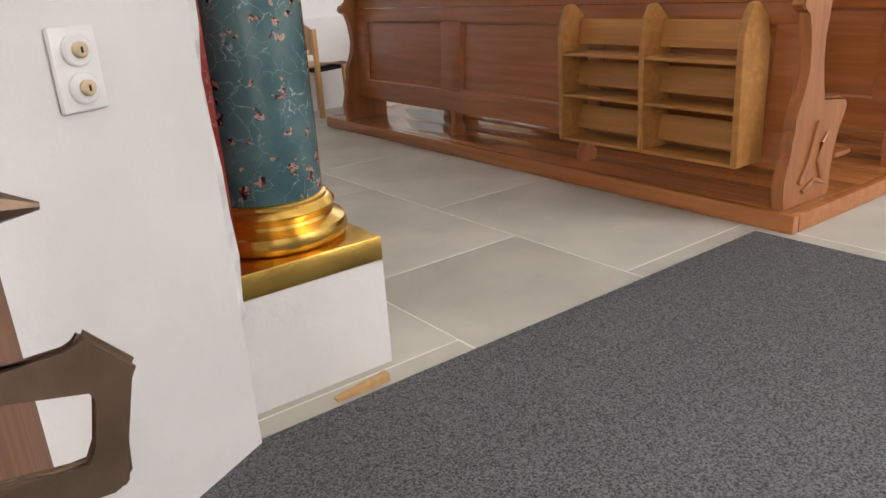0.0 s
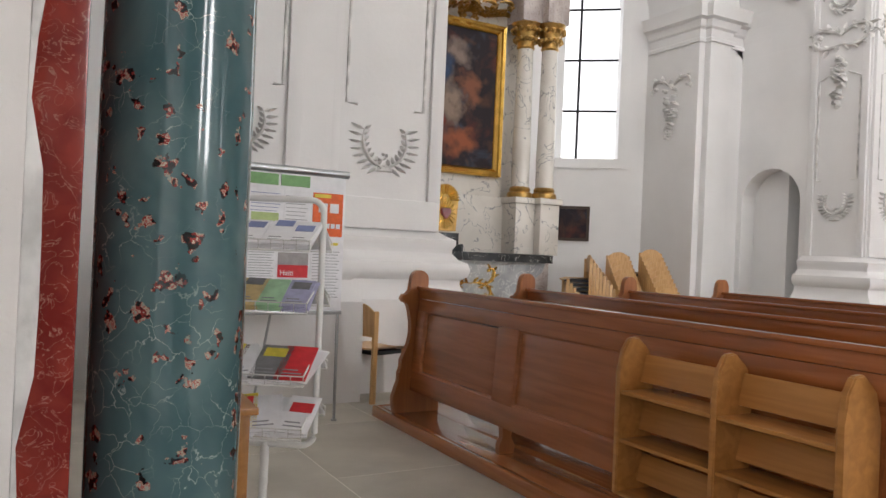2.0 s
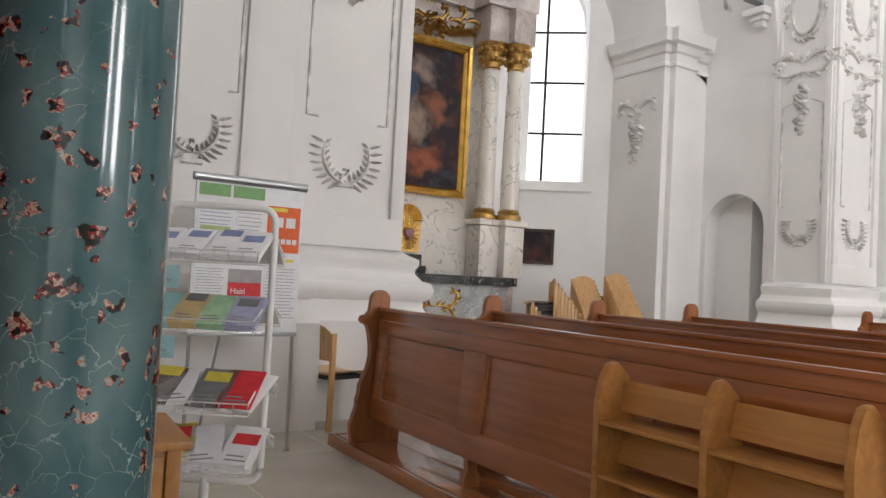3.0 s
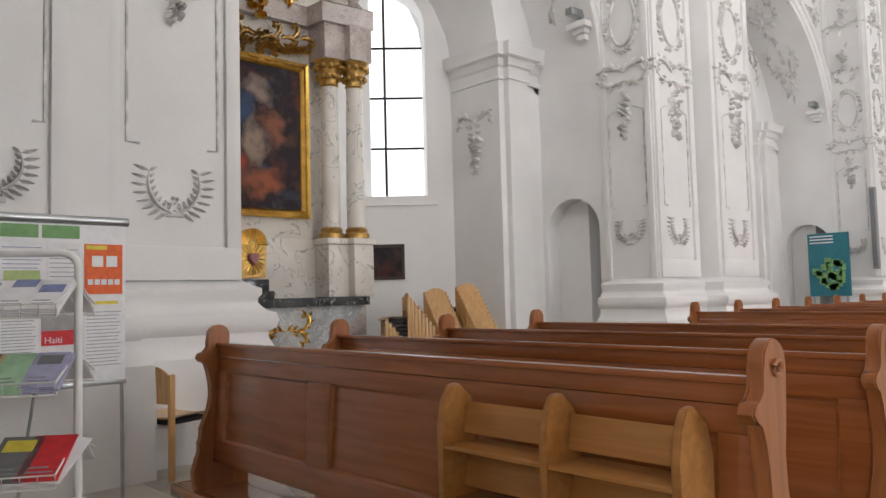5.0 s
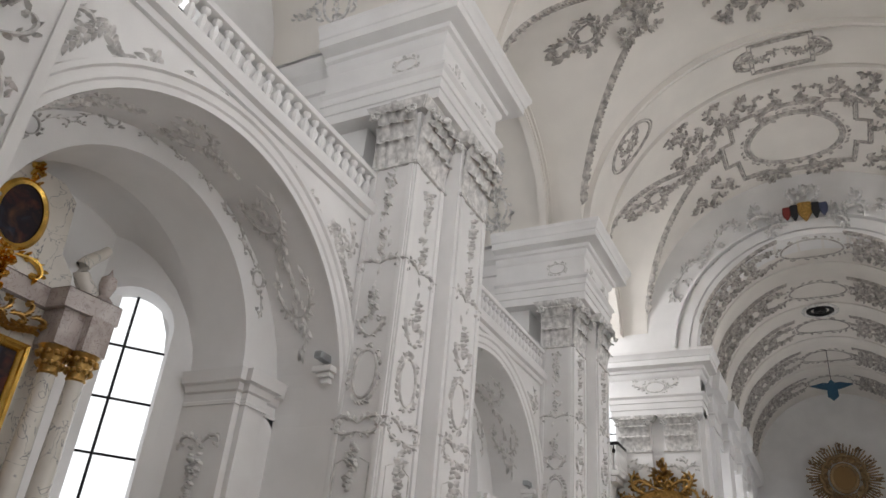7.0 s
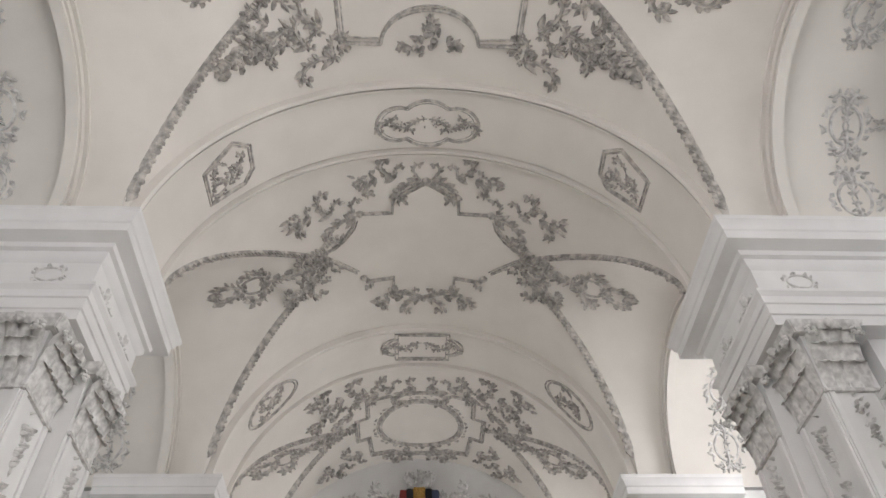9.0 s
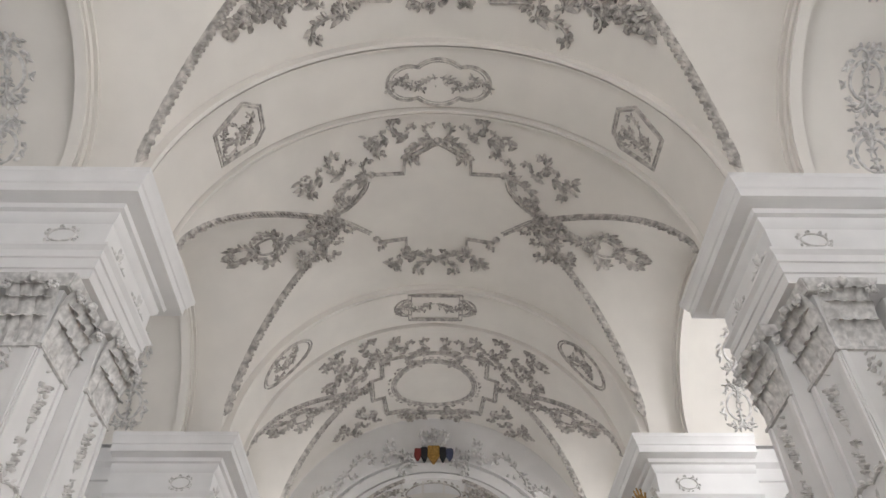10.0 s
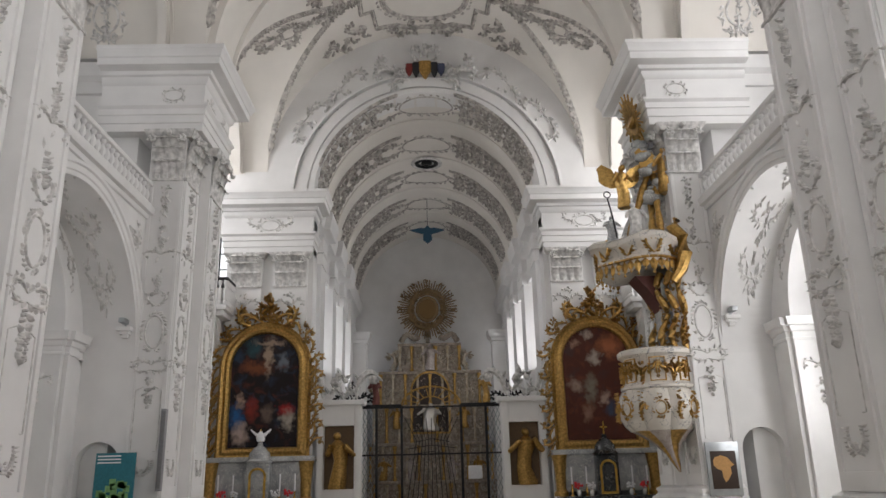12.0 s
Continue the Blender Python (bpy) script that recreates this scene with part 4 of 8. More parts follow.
# ---- gallery ----
for s in (1, -1):
    nm = side_name(s)
    y0, y1 = sorted((Y(s, ARCH_D + 0.05), Y(s, BACK_D + 1.0)))
    struct("floor_gallery_" + nm, box(2.4, 19.4, y0, y1, 7.0, 7.24), WHITE, "white gallery floor above the chapels", "floor", smooth=False)
    for i, (x0, x1) in enumerate(BAYS):
        c, r = (x0 + x1) / 2, (x1 - x0) / 2
        # gallery barrel behind the upper arch
        bm = bmesh.new()
        prev = None
        for k in range(25):
            a = math.pi * k / 24
            e = [bm.verts.new((c + r * math.cos(a), Y(s, d), SPRING + (r + 0.02) * math.sin(a))) for d in (5.9, BACK_D + 0.3)]
            if prev:
                bm.faces.new((prev[0], prev[1], e[1], e[0]))
            prev = e
        struct("ceiling", bm, CREAM, "pale barrel vault over the gallery", "ceiling", smooth="all")
        bm = arch_ring(bmesh.new(), c, SPRING, r, [(-0.3, -0.1), (-0.3, 0.1), (-0.24, 0.1), (-0.235, 0.0), (-0.19, 0.0), (-0.185, 0.12), (-0.08, 0.12), (-0.075, 0.03), (-0.035, 0.03), (-0.03, 0.17), (0.03, 0.17), (0.04, 0)], Y(s, 5.9), s)
        prev = None
        struct("trim_upper_arch", bm, CREAM, "moulded rim of an upper gallery arch", "trim")
        # outer gallery wall with a large window
        hw, zs, zt = 1.0, 8.6, 12.2
        yb0, yb1 = Y(s, BACK_D), Y(s, BACK_D + 0.4)
        lo = 0 if i == 2 else 7.0
        bm = bmesh.new()
        for u0, u1, v0, v1 in ((x0 - 0.2, c - hw, lo, 14.2), (c + hw, x1 + 0.2, lo, 14.2), (c - hw, c + hw, lo, zs)):
            extrude(bm, [(u0, v0), (u1, v0), (u1, v1), (u0, v1)], 0, 1, lambda u, v, w_: Vector((u, yb0 + (yb1 - yb0) * w_, v)))
        pts = arc(c, zt - hw, hw, 0, 180, 14)
        for (ua, va), (ub, vb) in zip(pts, pts[1:]):
            extrude(bm, [(ua, va), (ub, vb), (ub, 14.2), (ua, 14.2)], 0, 1, lambda u, v, w_: Vector((u, yb0 + (yb1 - yb0) * w_, v)))
        struct("wall_outer_" + nm, bm, WHITE, "white outer wall of the gallery with a window", "wall", smooth=False)
        ob = window("window", 2 * hw, zt - zs, 0.3, 5)
        ob.matrix_world = Matrix.Translation((c, yb0, zs)) @ Matrix.Rotation(0 if s > 0 else math.pi, 4, "Z")
    for i, (x0, x1) in enumerate(PIERS):
        # cross walls that carry the vault between gallery bays
        y0, y1 = sorted((Y(s, 5.0), Y(s, BACK_D + 0.4)))
        bm = box(x0 + 0.02, x1 - 0.02, y0, y1, 11.0, 14.2)
        bx(bm, x0 + 0.25, x1 - 0.25, *sorted((Y(s, 6.4), Y(s, BACK_D + 0.4))), 0.0, 11.0)
        struct("wall_cross_" + nm, bm, WHITE, "white cross wall between gallery bays", "wall", smooth=False)
        # small cornice on the cross wall
        p = [(x0 + 0.25, Y(s, BACK_D)), (x0 + 0.25, Y(s, 6.9))]
        bm = moulding(bmesh.new(), p if s > 0 else p[::-1], [(0, 10.2), (0.06, 10.22), (0.08, 10.5), (0.2, 10.6), (0.26, 10.9), (0, 10.95)])
        struct("trim_cross_cornice", bm, WHITE, "moulded white cornice in the gallery", "trim")


# ---- nave vault ----
def vault_z(x, d):
    zb = SPRING + math.sqrt(max(0.0, RAD * RAD - d * d))
    for x0, x1 in BAYS:
        if x0 < x < x1 and abs(d) >= 2.4:
            c, w = (x0 + x1) / 2, (x1 - x0) / 2
            crown = SPRING + w + (5.9 - abs(d)) / 3.5 * (15.39 - SPRING - w)
            zl = SPRING + (crown - SPRING) * math.sqrt(max(0.0, 1 - ((x - c) / w) ** 2))
            zb = max(zb, zl)
    return zb


bm = bmesh.new()
xs = []
x = 0.4
while x < CHOIR + 0.01:
    xs.append(x)
    x += 0.1
th = [-90 + 180 * i / 120 for i in range(121)]
prev = None
for x in xs:
    row = []
    for a in th:
        d = RAD * math.sin(radians(a))
        row.append(bm.verts.new((x, Y(1, d), vault_z(x, d))))
    if prev:
        for j in range(120):
            bm.faces.new((prev[j], prev[j + 1], row[j + 1], row[j]))
    prev = row
struct("ceiling", bm, CREAM, "cream barrel vault of the nave with side penetrations", "ceiling", smooth="all")
for s in (1, -1):
    for x0, x1 in BAYS:
        bm = bmesh.new()
        prev = None
        for i in range(41):
            x = x0 + 0.001 + (x1 - x0 - 0.002) * i / 40
            row = [bm.verts.new((x, Y(s, d), vault_z(x, d) if d > 5 else vault_z(x, 5.0))) for d in (4.999, 5.2, 5.5, 5.91)]
            if prev:
                for j in range(3):
                    bm.faces.new((prev[j], prev[j + 1], row[j + 1], row[j]))
            prev = row
        struct("ceiling", bm, CREAM, "cream side penetration of the nave vault", "ceiling", smooth="all")


def on_vault(u, v, h):
    """Nave vault: u along the nave, v arc length from the crown (north positive)."""
    a = v / RAD
    return (u, Y(1, (RAD - h) * math.sin(a)), SPRING + (RAD - h) * math.cos(a))


def band(x0, x1, r=RAD):
    """A transverse arch of the vault: a shallow rib with moulded edges."""
    bm = bmesh.new()
    prof = [(x0, -0.02), (x0, 0.17), (x0 + 0.07, 0.19), (x0 + 0.075, 0.03), (x0 + 0.125, 0.03), (x0 + 0.13, 0.16), (x0 + 0.17, 0.16), (x0 + 0.175, 0.02), (x0 + 0.21, 0.02), (x0 + 0.215, 0.07), (x1 - 0.225, 0.07), (x1 - 0.22, 0.02), (x1 - 0.185, 0.02), (x1 - 0.18, 0.16), (x1 - 0.12, 0.16), (x1 - 0.115, 0.05), (x1 - 0.07, 0.05), (x1 - 0.065, 0.12), (x1, 0.12), (x1, -0.02)]
    prev = None
    for i in range(65):
        a = radians(-90 + 180 * i / 64)
        e = [bm.verts.new((u, Y(1, (r - h) * math.sin(a)), SPRING + (r - h) * math.cos(a))) for u, h in prof]
        if prev:
            for j in range(len(e) - 1):
                bm.faces.new((prev[j], prev[j + 1], e[j + 1], e[j]))
        prev = e
    struct("ceiling", bm, CREAM, "cream transverse arch of the nave vault with moulded edges", "ceiling")


for x0, x1 in PIERS:
    band(x0 + 0.05, x1 - 0.12)


# ---- choir arch wall, choir ----
CW, CSPR = 3.5, 10.2
CEND = 39.5
bm = bmesh.new()
n = 32
inner = arc(AX, CSPR, CW, 0, 180, n)
for (u0, v0), (u1, v1) in zip(inner, inner[1:]):
    extrude(bm, [(u0, v0), (u1, v1), (u1, 17.0), (u0, 17.0)], CHOIR, CHOIR + 0.8, YZ)
for s in (1, -1):
    bx(bm, CHOIR, CHOIR + 0.8, *sorted((Y(s, CW), Y(s, 9.2))), 0, 17.0)
struct("wall_east", bm, WHITE, "white east wall of the nave with the choir arch", "wall", smooth=False)
bm = bmesh.new()
prev = None
for i in range(49):
    a = math.pi * i / 48
    e = [bm.verts.new((x, AX + r * math.cos(a), CSPR + r * math.sin(a))) for r, x in ((CW + 0.75, CHOIR), (CW + 0.75, CHOIR - 0.18), (CW + 0.66, CHOIR - 0.2), (CW + 0.65, CHOIR - 0.02), (CW + 0.58, CHOIR - 0.02), (CW + 0.57, CHOIR - 0.12), (CW + 0.26, CHOIR - 0.12), (CW + 0.25, CHOIR - 0.02), (CW + 0.19, CHOIR - 0.02), (CW + 0.18, CHOIR - 0.16), (CW + 0.02, CHOIR - 0.16), (CW, CHOIR), (CW, CHOIR + 0.8))]
    if prev:
        for j in range(len(e) - 1):
            bm.faces.new((prev[j], prev[j + 1], e[j + 1], e[j]))
    prev = e
struct("trim_choir_arch", bm, WHITE, "broad moulded choir arch", "trim")
# choir vault and walls
bm = bmesh.new()
prev = None
for i in range(49):
    a = math.pi * i / 48
    e = [bm.verts.new((x, AX + CW * math.cos(a), CSPR + CW * math.sin(a))) for x in (CHOIR, CEND)]
    if prev:
        bm.faces.new((prev[0], prev[1], e[1], e[0]))
    prev = e
struct("ceiling", bm, CREAM, "cream barrel vault of the choir", "ceiling", smooth="all")
for k, x in enumerate((26.0, 29.2, 32.4, 35.6)):
    bm = bmesh.new()
    prev = None
    for i in range(41):
        a = math.pi * i / 40
        e = [bm.verts.new((x + u, AX + (CW - h) * math.cos(a), CSPR + (CW - h) * math.sin(a))) for u, h in ((0, 0), (0, 0.04), (0.1, 0.06), (0.9, 0.06), (1.0, 0.04), (1.0, 0))]
        if prev:
            for j in range(5):
                bm.faces.new((prev[j], prev[j + 1], e[j + 1], e[j]))
        prev = e
    struct("ceiling", bm, CREAM, "transverse arch of the choir vault", "ceiling")
CH_ENT = [(0, 8.5), (0.05, 8.5), (0.05, 8.85), (0.1, 8.9), (0.04, 8.95), (0.04, 9.45), (0.12, 9.55), (0.3, 9.62), (0.34, 9.85), (0.38, 10.0), (0.38, 10.2), (0, 10.2)]
for s in (1, -1):
    bm = bmesh.new()
    for xa, xb in ((CHOIR + 0.8, 26.0), (27.0, 29.2), (30.2, 32.4), (33.4, 35.6), (36.6, CEND)):
        bx(bm, xa, xb, *sorted((Y(s, CW + 0.25), Y(s, CW + 0.6))), 0, 5.4)
        bx(bm, xa, xb, *sorted((Y(s, CW + 0.25), Y(s, CW + 0.6))), 8.6, 10.2)
    for xa in (26.0, 29.2, 32.4, 35.6):
        bx(bm, xa, xa + 1.0, *sorted((Y(s, CW), Y(s, CW + 0.6))), 0, 10.2)
    struct("wall_choir_" + side_name(s), bm, WHITE, "white choir wall with openings and pilasters", "wall", smooth=False)
    path = [(CHOIR + 0.8, Y(s, CW + 0.2)), (26.0, Y(s, CW + 0.2)), (26.0, Y(s, CW)), (27.0, Y(s, CW)), (27.0, Y(s, CW + 0.2)), (29.2, Y(s, CW + 0.2)), (29.2, Y(s, CW)), (30.2, Y(s, CW)), (30.2, Y(s, CW + 0.2)), (32.4, Y(s, CW + 0.2)), (32.4, Y(s, CW)), (33.4, Y(s, CW)), (33.4, Y(s, CW + 0.2)), (CEND, Y(s, CW + 0.2))]
    bm = moulding(bmesh.new(), path if s > 0 else path[::-1], CH_ENT)
    struct("trim_choir_entablature_" + side_name(s), bm, WHITE, "white moulded entablature along the choir", "trim")
    # outer closing wall of the choir aisles
    struct("wall_choir_outer", box(CHOIR + 0.8, CEND, *sorted((Y(s, CW + 2.4), Y(s, CW + 2.6))), 0, 11), WHITE, "white outer choir wall", "wall")
struct("wall_choir_end", box(CEND, CEND + 0.4, Y(-1, 5.5), Y(1, 5.5), 0, 15), WHITE, "pale grey-white end wall behind the high altar", "wall")
# entablature and paired pilasters on the east wall
for s in (1, -1):
    ob = thing("pier", "white pier of the choir arch with paired pilasters", "pier", kind="structure")
    path = [(CHOIR + 0.6, Y(s, CW + 0.05)), (CHOIR - 0.2, Y(s, CW + 0.05)), (CHOIR - 0.2, Y(s, 6.1)), (CHOIR, Y(s, 6.1))]
    z0 = 10.2
    prof = [(o, z - 0.8) for o, z in ENT_PROFILE]
    bm = moulding(bmesh.new(), path[::-1] if s > 0 else path, prof)
    bx(bm, CHOIR - 0.2, CHOIR, *sorted((Y(s, CW + 0.05), Y(s, 6.1))), 8.35, 10.2)
    part("entablature", bm, WHITE, ob)
    for d0 in (CW + 0.15, CW + 1.5):
        a, b = (d0, d0 + 1.0)
        bm = box(CHOIR - 0.15, CHOIR, *sorted((Y(s, a), Y(s, b))), 0, 8.35, 0.01)
        part("shaft", bm, WHITE, ob)
        bm = capital(bmesh.new(), a + 0.05, b - 0.05, CHOIR - 0.15, s, 7.3, 8.35, axis="y")
        part("capital", bm, STUCCO, ob, "leafy white stucco capital")
        r = Relief(relief_flat(CHOIR - 0.15, Y(s, (a + b) / 2), 0, 0, 1, -1, 0), int(d0 * 5))
        for q in (1, -1):
            r.scroll(0, 6.7, math.pi / 2 - q * 0.6, 0.42, -q, 0.04, 0.04)
        r.bunch(0, 7.2, 0.4, 0.7, n=20)
        o = r.build("stucco", STUCCO)
        o.parent = ob
    r = Relief(relief_flat(CHOIR - 0.25, Y(s, CW + 1.3), 9.2, 0, 1, -1, 0), 11)
    r.wreath(0, 0.02, 0.28, 0.16, 0.1, 24)
    for q in (1, -1):
        r.scroll(q * 0.3, 0, 0 if q > 0 else math.pi, 0.4, q, 0.04, 0.05)
    o = r.build("frieze_stucco", STUCCO)
    o.parent = ob


# sky light at the gallery and chapel windows, and added lamps in the choir
for (x0, x1), north, south in zip(BAYS, (3, 12, 110), (25, 95, 170)):
    for s in (1, -1):
        window_light((x0 + x1) / 2, Y(s, BACK_D - 0.1), 10.5, 1.9, 3.4, (0, -s, -0.25 if x0 < 5 else -0.05), south if s < 0 else north)
for x0, x1 in BAYS[:2]:
    for s in (1, -1):
        c = (x0 + x1) / 2
        for q in (1, -1):
            window_light(c + q * 1.15, Y(s, 7.95), 4.0, 1.1, 2.6, (-q * 0.64, -s * 0.77, -0.1), 0.6 if s > 0 else (85 if x0 < 5 else 50))
# no windows behind these choir openings: lamps added to lift the vault
for s in (1, -1):
    for xa in (28.1, 31.3, 34.5):
        window_light(xa, Y(s, CW + 2.2), 6.4, 2.0, 3.2, (0, -s, 0.6), 60 if s > 0 else 95)

# the large building was drawn at a smaller measure about this point by the camera: scaled to fit the view
GROW = Matrix.Translation((1.7, 0.95, 1.5)) @ Matrix.Scale(1.3, 4) @ Matrix.Translation((-1.7, -0.95, -1.5))


def grow_all(done):
    """Scales everything made since `done` was noted up by GROW, about the camera."""
    for o in list(scene.collection.objects):
        if o.parent is None and o.name not in done:
            if o.type == "LIGHT":
                o.location = GROW @ o.location
                o.data.size *= 1.3
                o.data.size_y *= 1.3
                o.data.energy *= 1.69
            else:
                o.matrix_basis = GROW @ o.matrix_basis


grow_all(NEAR)

# ---- floor ----
floor = struct("floor", box(-2.6, 56.0, -14.0, 16.0, -0.3, -0.0015), GROUT, "grey-beige sandstone floor of large slabs with pale joints", "floor")

# ---- west end ----
WX = 1.63
bm = bmesh.new()
for poly in ([(-0.6, 1.72), (0.2, 1.72), (WX, 2.47), (WX, 13.0), (-0.6, 13.0)], [(-0.6, -0.9), (0.1, -0.9), (WX, -1.2), (WX, -11.0), (-0.6, -11.0)]):
    extrude(bm, poly, -0.004, 3.4, XY)
extrude(bm, [(-0.6, -11.0), (WX, -11.0), (WX, 13.0), (-0.6, 13.0)], 3.4, 21, XY)
struct("wall_west", bm, PORCH, "warm white west wall with a splayed doorway", "wall", smooth=False)
struct("ceiling", box(WX + 0.004, 2.2, -8.0, 10.0, 3.9, 4.3), WHITE, "white underside of the organ loft", "ceiling")
for y0, y1 in ((8.2, 8.6), (-7.2, -6.8)):
    struct("wall_side_" + ("north" if y0 > 0 else "south"), box(WX, 2.7, y0, y1, -0.004, 20), WHITE, "white side wall beside the entrance", "wall")
bm = bmesh.new()
bx(bm, -2.6, -2.4, -2.0, 3.2, -0.004, 3.6)
for y0, y1 in ((-2.0, -1.8), (3.0, 3.2)):
    bx(bm, -2.4, -0.6, y0, y1, -0.002, 3.6)
bx(bm, -2.4, -0.6, -1.8, 3.0, 3.4, 3.6)
struct("wall_vestibule", bm, PORCH, "plain white vestibule", "wall")
# added fill lamp before the west wall, which has no window
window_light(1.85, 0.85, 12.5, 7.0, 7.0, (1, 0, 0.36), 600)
# unseen fill lamp in the closed vestibule, added to brighten entrance and pews
window_light(-0.3, 0.4, 1.9, 1.8, 2.6, (1, 0.1, -0.15), 50)

# stone slabs near the entrance, each a piece of its own; the rest joined
def slab(bm, x0, x1, y0, y1):
    return bx(bm, x0 + 0.004, x1 - 0.004, y0 + 0.004, y1 - 0.004, -0.012, 0.0, 0.002)


TW, TL = 0.84, 1.26
shared = slab(bmesh.new(), 0, TW, 0, TL)
first = part("slab", shared, TILE, floor)
first.location = (2.39, 3.24 - TL, 0)
rest_v, rest_f = [], []
for i in range(-1, 64):
    x = 2.39 - TW + TW * i
    y0 = 3.24 if i % 2 else 2.6
    for j in range(-12, 11):
        y = y0 + TL * j
        if x + TW > WX - 0.9 and x < 9.6 and 1.9 < y < 8.5:
            o = new("slab", first.data)
            o.parent = floor
            o.location = (x, y, 0)
        elif x < 52 and x > 0:
            k = len(rest_v)
            for z, e in ((-0.012, 0.004), (-0.002, 0.004), (0.0, 0.007)):
                rest_v += [(x + e, y + e, z), (x + TW - e, y + e, z), (x + TW - e, y + TL - e, z), (x + e, y + TL - e, z)]
            for lv in (0, 4):
                rest_f += [(k + lv + c, k + lv + (c + 1) % 4, k + lv + 4 + (c + 1) % 4, k + lv + 4 + c) for c in range(4)]
            rest_f.append((k + 8, k + 9, k + 10, k + 11))
me = bpy.data.meshes.new("slabs")
me.from_pydata(rest_v, [], rest_f)
me.materials.append(TILE)
o = new("slabs", me)
o.parent = floor
tagged(o, "grey-beige stone slabs", kind="stuff")
bpy.data.objects.remove(first)

# ---- nave stucco, altars and furnishings, drawn at the building's smaller measure and then grown ----
NEAR = {o.name for o in scene.collection.objects}


def on_plan(u, v, h):
    """Nave vault over the plan: u along the nave, v distance from the axis."""
    z = vault_z(u, v)
    k = 1 - h / RAD
    return (u, Y(1, v * k), SPRING + (z - SPRING) * k)


def stucco(r, label, material=DUSTY_SHADED):
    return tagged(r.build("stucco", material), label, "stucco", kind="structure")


def groin(x0, x1, q, s, n=22):
    """The crease between barrel and side penetration, in plan."""
    c, w = (x0 + x1) / 2, (x1 - x0) / 2
    pts = []
    for i in range(n + 1):
        d = 2.42 + (4.97 - 2.42) * i / n
        zb = math.sqrt(max(0, RAD * RAD - d * d))
        zc = w + (5.9 - d) / 3.5 * (15.39 - SPRING - w)
        pts.append((c + q * w * math.sqrt(max(0, 1 - min(1, zb / zc) ** 2)), s * d))
    return pts


for i, (x0, x1) in enumerate(BAYS):
    c = (x0 + x1) / 2
    r = Relief(on_plan, 40 + i)
    for s in (1, -1):
        for q in (1, -1):
            g = groin(x0, x1, q, s)
            r.strip(g, 0.17, 0.05, False)
            r.chain(g, 0.13, 0.1)
        r.bunch(c, s * 2.3, 0.5, 0.5, s * math.pi / 2, 26, 0.1)
        # ornament in the side penetration
        for q in (1, -1):
            r.scroll(c + q * 0.05, s * 3.7, -math.pi / 2 * s - q * s * 0.4, 0.8, q * s, 0.085, 0.1, 9)
            r.scroll(c + q * 0.2, s * 3.9, -math.pi / 2 * s - q * s * 1.2, 0.7, -q * s, 0.08, 0.1, 8)
            r.scroll(c + q * 0.1, s * 4.2, math.pi / 2 * s + q * s * 0.9, 0.7, -q * s, 0.085, 0.1, 8)
        r.wreath(c, s * 4.0, 0.24, 0.3, 0.14, 22)
        r.bunch(c, s * 3.4, 0.35, 0.5, -s * math.pi / 2, 16, 0.1)
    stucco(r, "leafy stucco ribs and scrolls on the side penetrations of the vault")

# scrolls on the barrel vaults over the galleries
for i, (x0, x1) in enumerate(BAYS[:2]):
    c, w = (x0 + x1) / 2, (x1 - x0) / 2
    for s in (1, -1):
        r = Relief(lambda u, v, h: (c + (w - h) * math.cos(v / w), Y(s, u), SPRING + (w - h) * math.sin(v / w)), 55 + i)
        for a in (0.35, 0.85, 1.57, 2.29, 2.79):
            v = a * w
            for q in (1, -1):
                r.scroll(7.2, v, q * 1.2, 0.55, q, 0.06, 0.07, 7)
                r.scroll(7.3, v, math.pi - q * 1.2, 0.55, -q, 0.06, 0.07, 7)
            r.wreath(7.25, v, 0.28, 0.34, 0.14, 20)
            r.bunch(7.5, v, 0.3, 0.7, 0, 16, 0.1)
        stucco(r, "stucco scrolls on the barrel vault over the gallery", STUCCO)

# middle field of bay two: stepped frame with scrolls at its corners
def stepped(r, pts, w=0.075, h=0.07):
    """One half of a double-moulded frame on each side of the axis."""
    for s in (1, -1):
        p = [(u, s * v) for u, v in pts]
        r.line(p, w, h)
        cu, cv = 14.6 if 12 < pts[0][0] < 17 else (21.85 if pts[0][0] > 17 else 6.5), 0
        r.line([(cu + (u - cu) * 0.955, v * 0.955) for u, v in p], w * 0.45, h * 0.5)


def spray(r, u, v, ang, size, turn, s):
    """A rich acanthus branch: three linked scrolls, side leaves and flower tips."""
    for k in range(3):
        a = ang + turn * (0.35 if k % 2 else -0.35)
        q = size * (1 - 0.2 * k)
        r.scroll(u, v, a, q * 0.95, turn if k % 2 else -turn, 0.085, 0.11, 9)
        r.scroll(u, v, a + turn * 0.9, q * 0.55, turn, 0.06, 0.08, 6)
        r.leaf(u, v, a - turn * 0.8, q * 0.5, q * 0.2, 0.09)
        u, v = u + math.cos(ang) * q * 0.72, v + math.sin(ang) * q * 0.72
        ang -= turn * 0.12
    for k in range(9):
        r.leaf(u + r.rnd.uniform(-0.2, 0.2) * size, v + r.rnd.uniform(-0.2, 0.2) * size, ang + r.rnd.uniform(-0.9, 0.9), size * 0.3, size * 0.1, 0.08)
        r.knob(u + r.rnd.uniform(-0.25, 0.25) * size, v + r.rnd.uniform(-0.25, 0.25) * size, 0.045, 0.07)


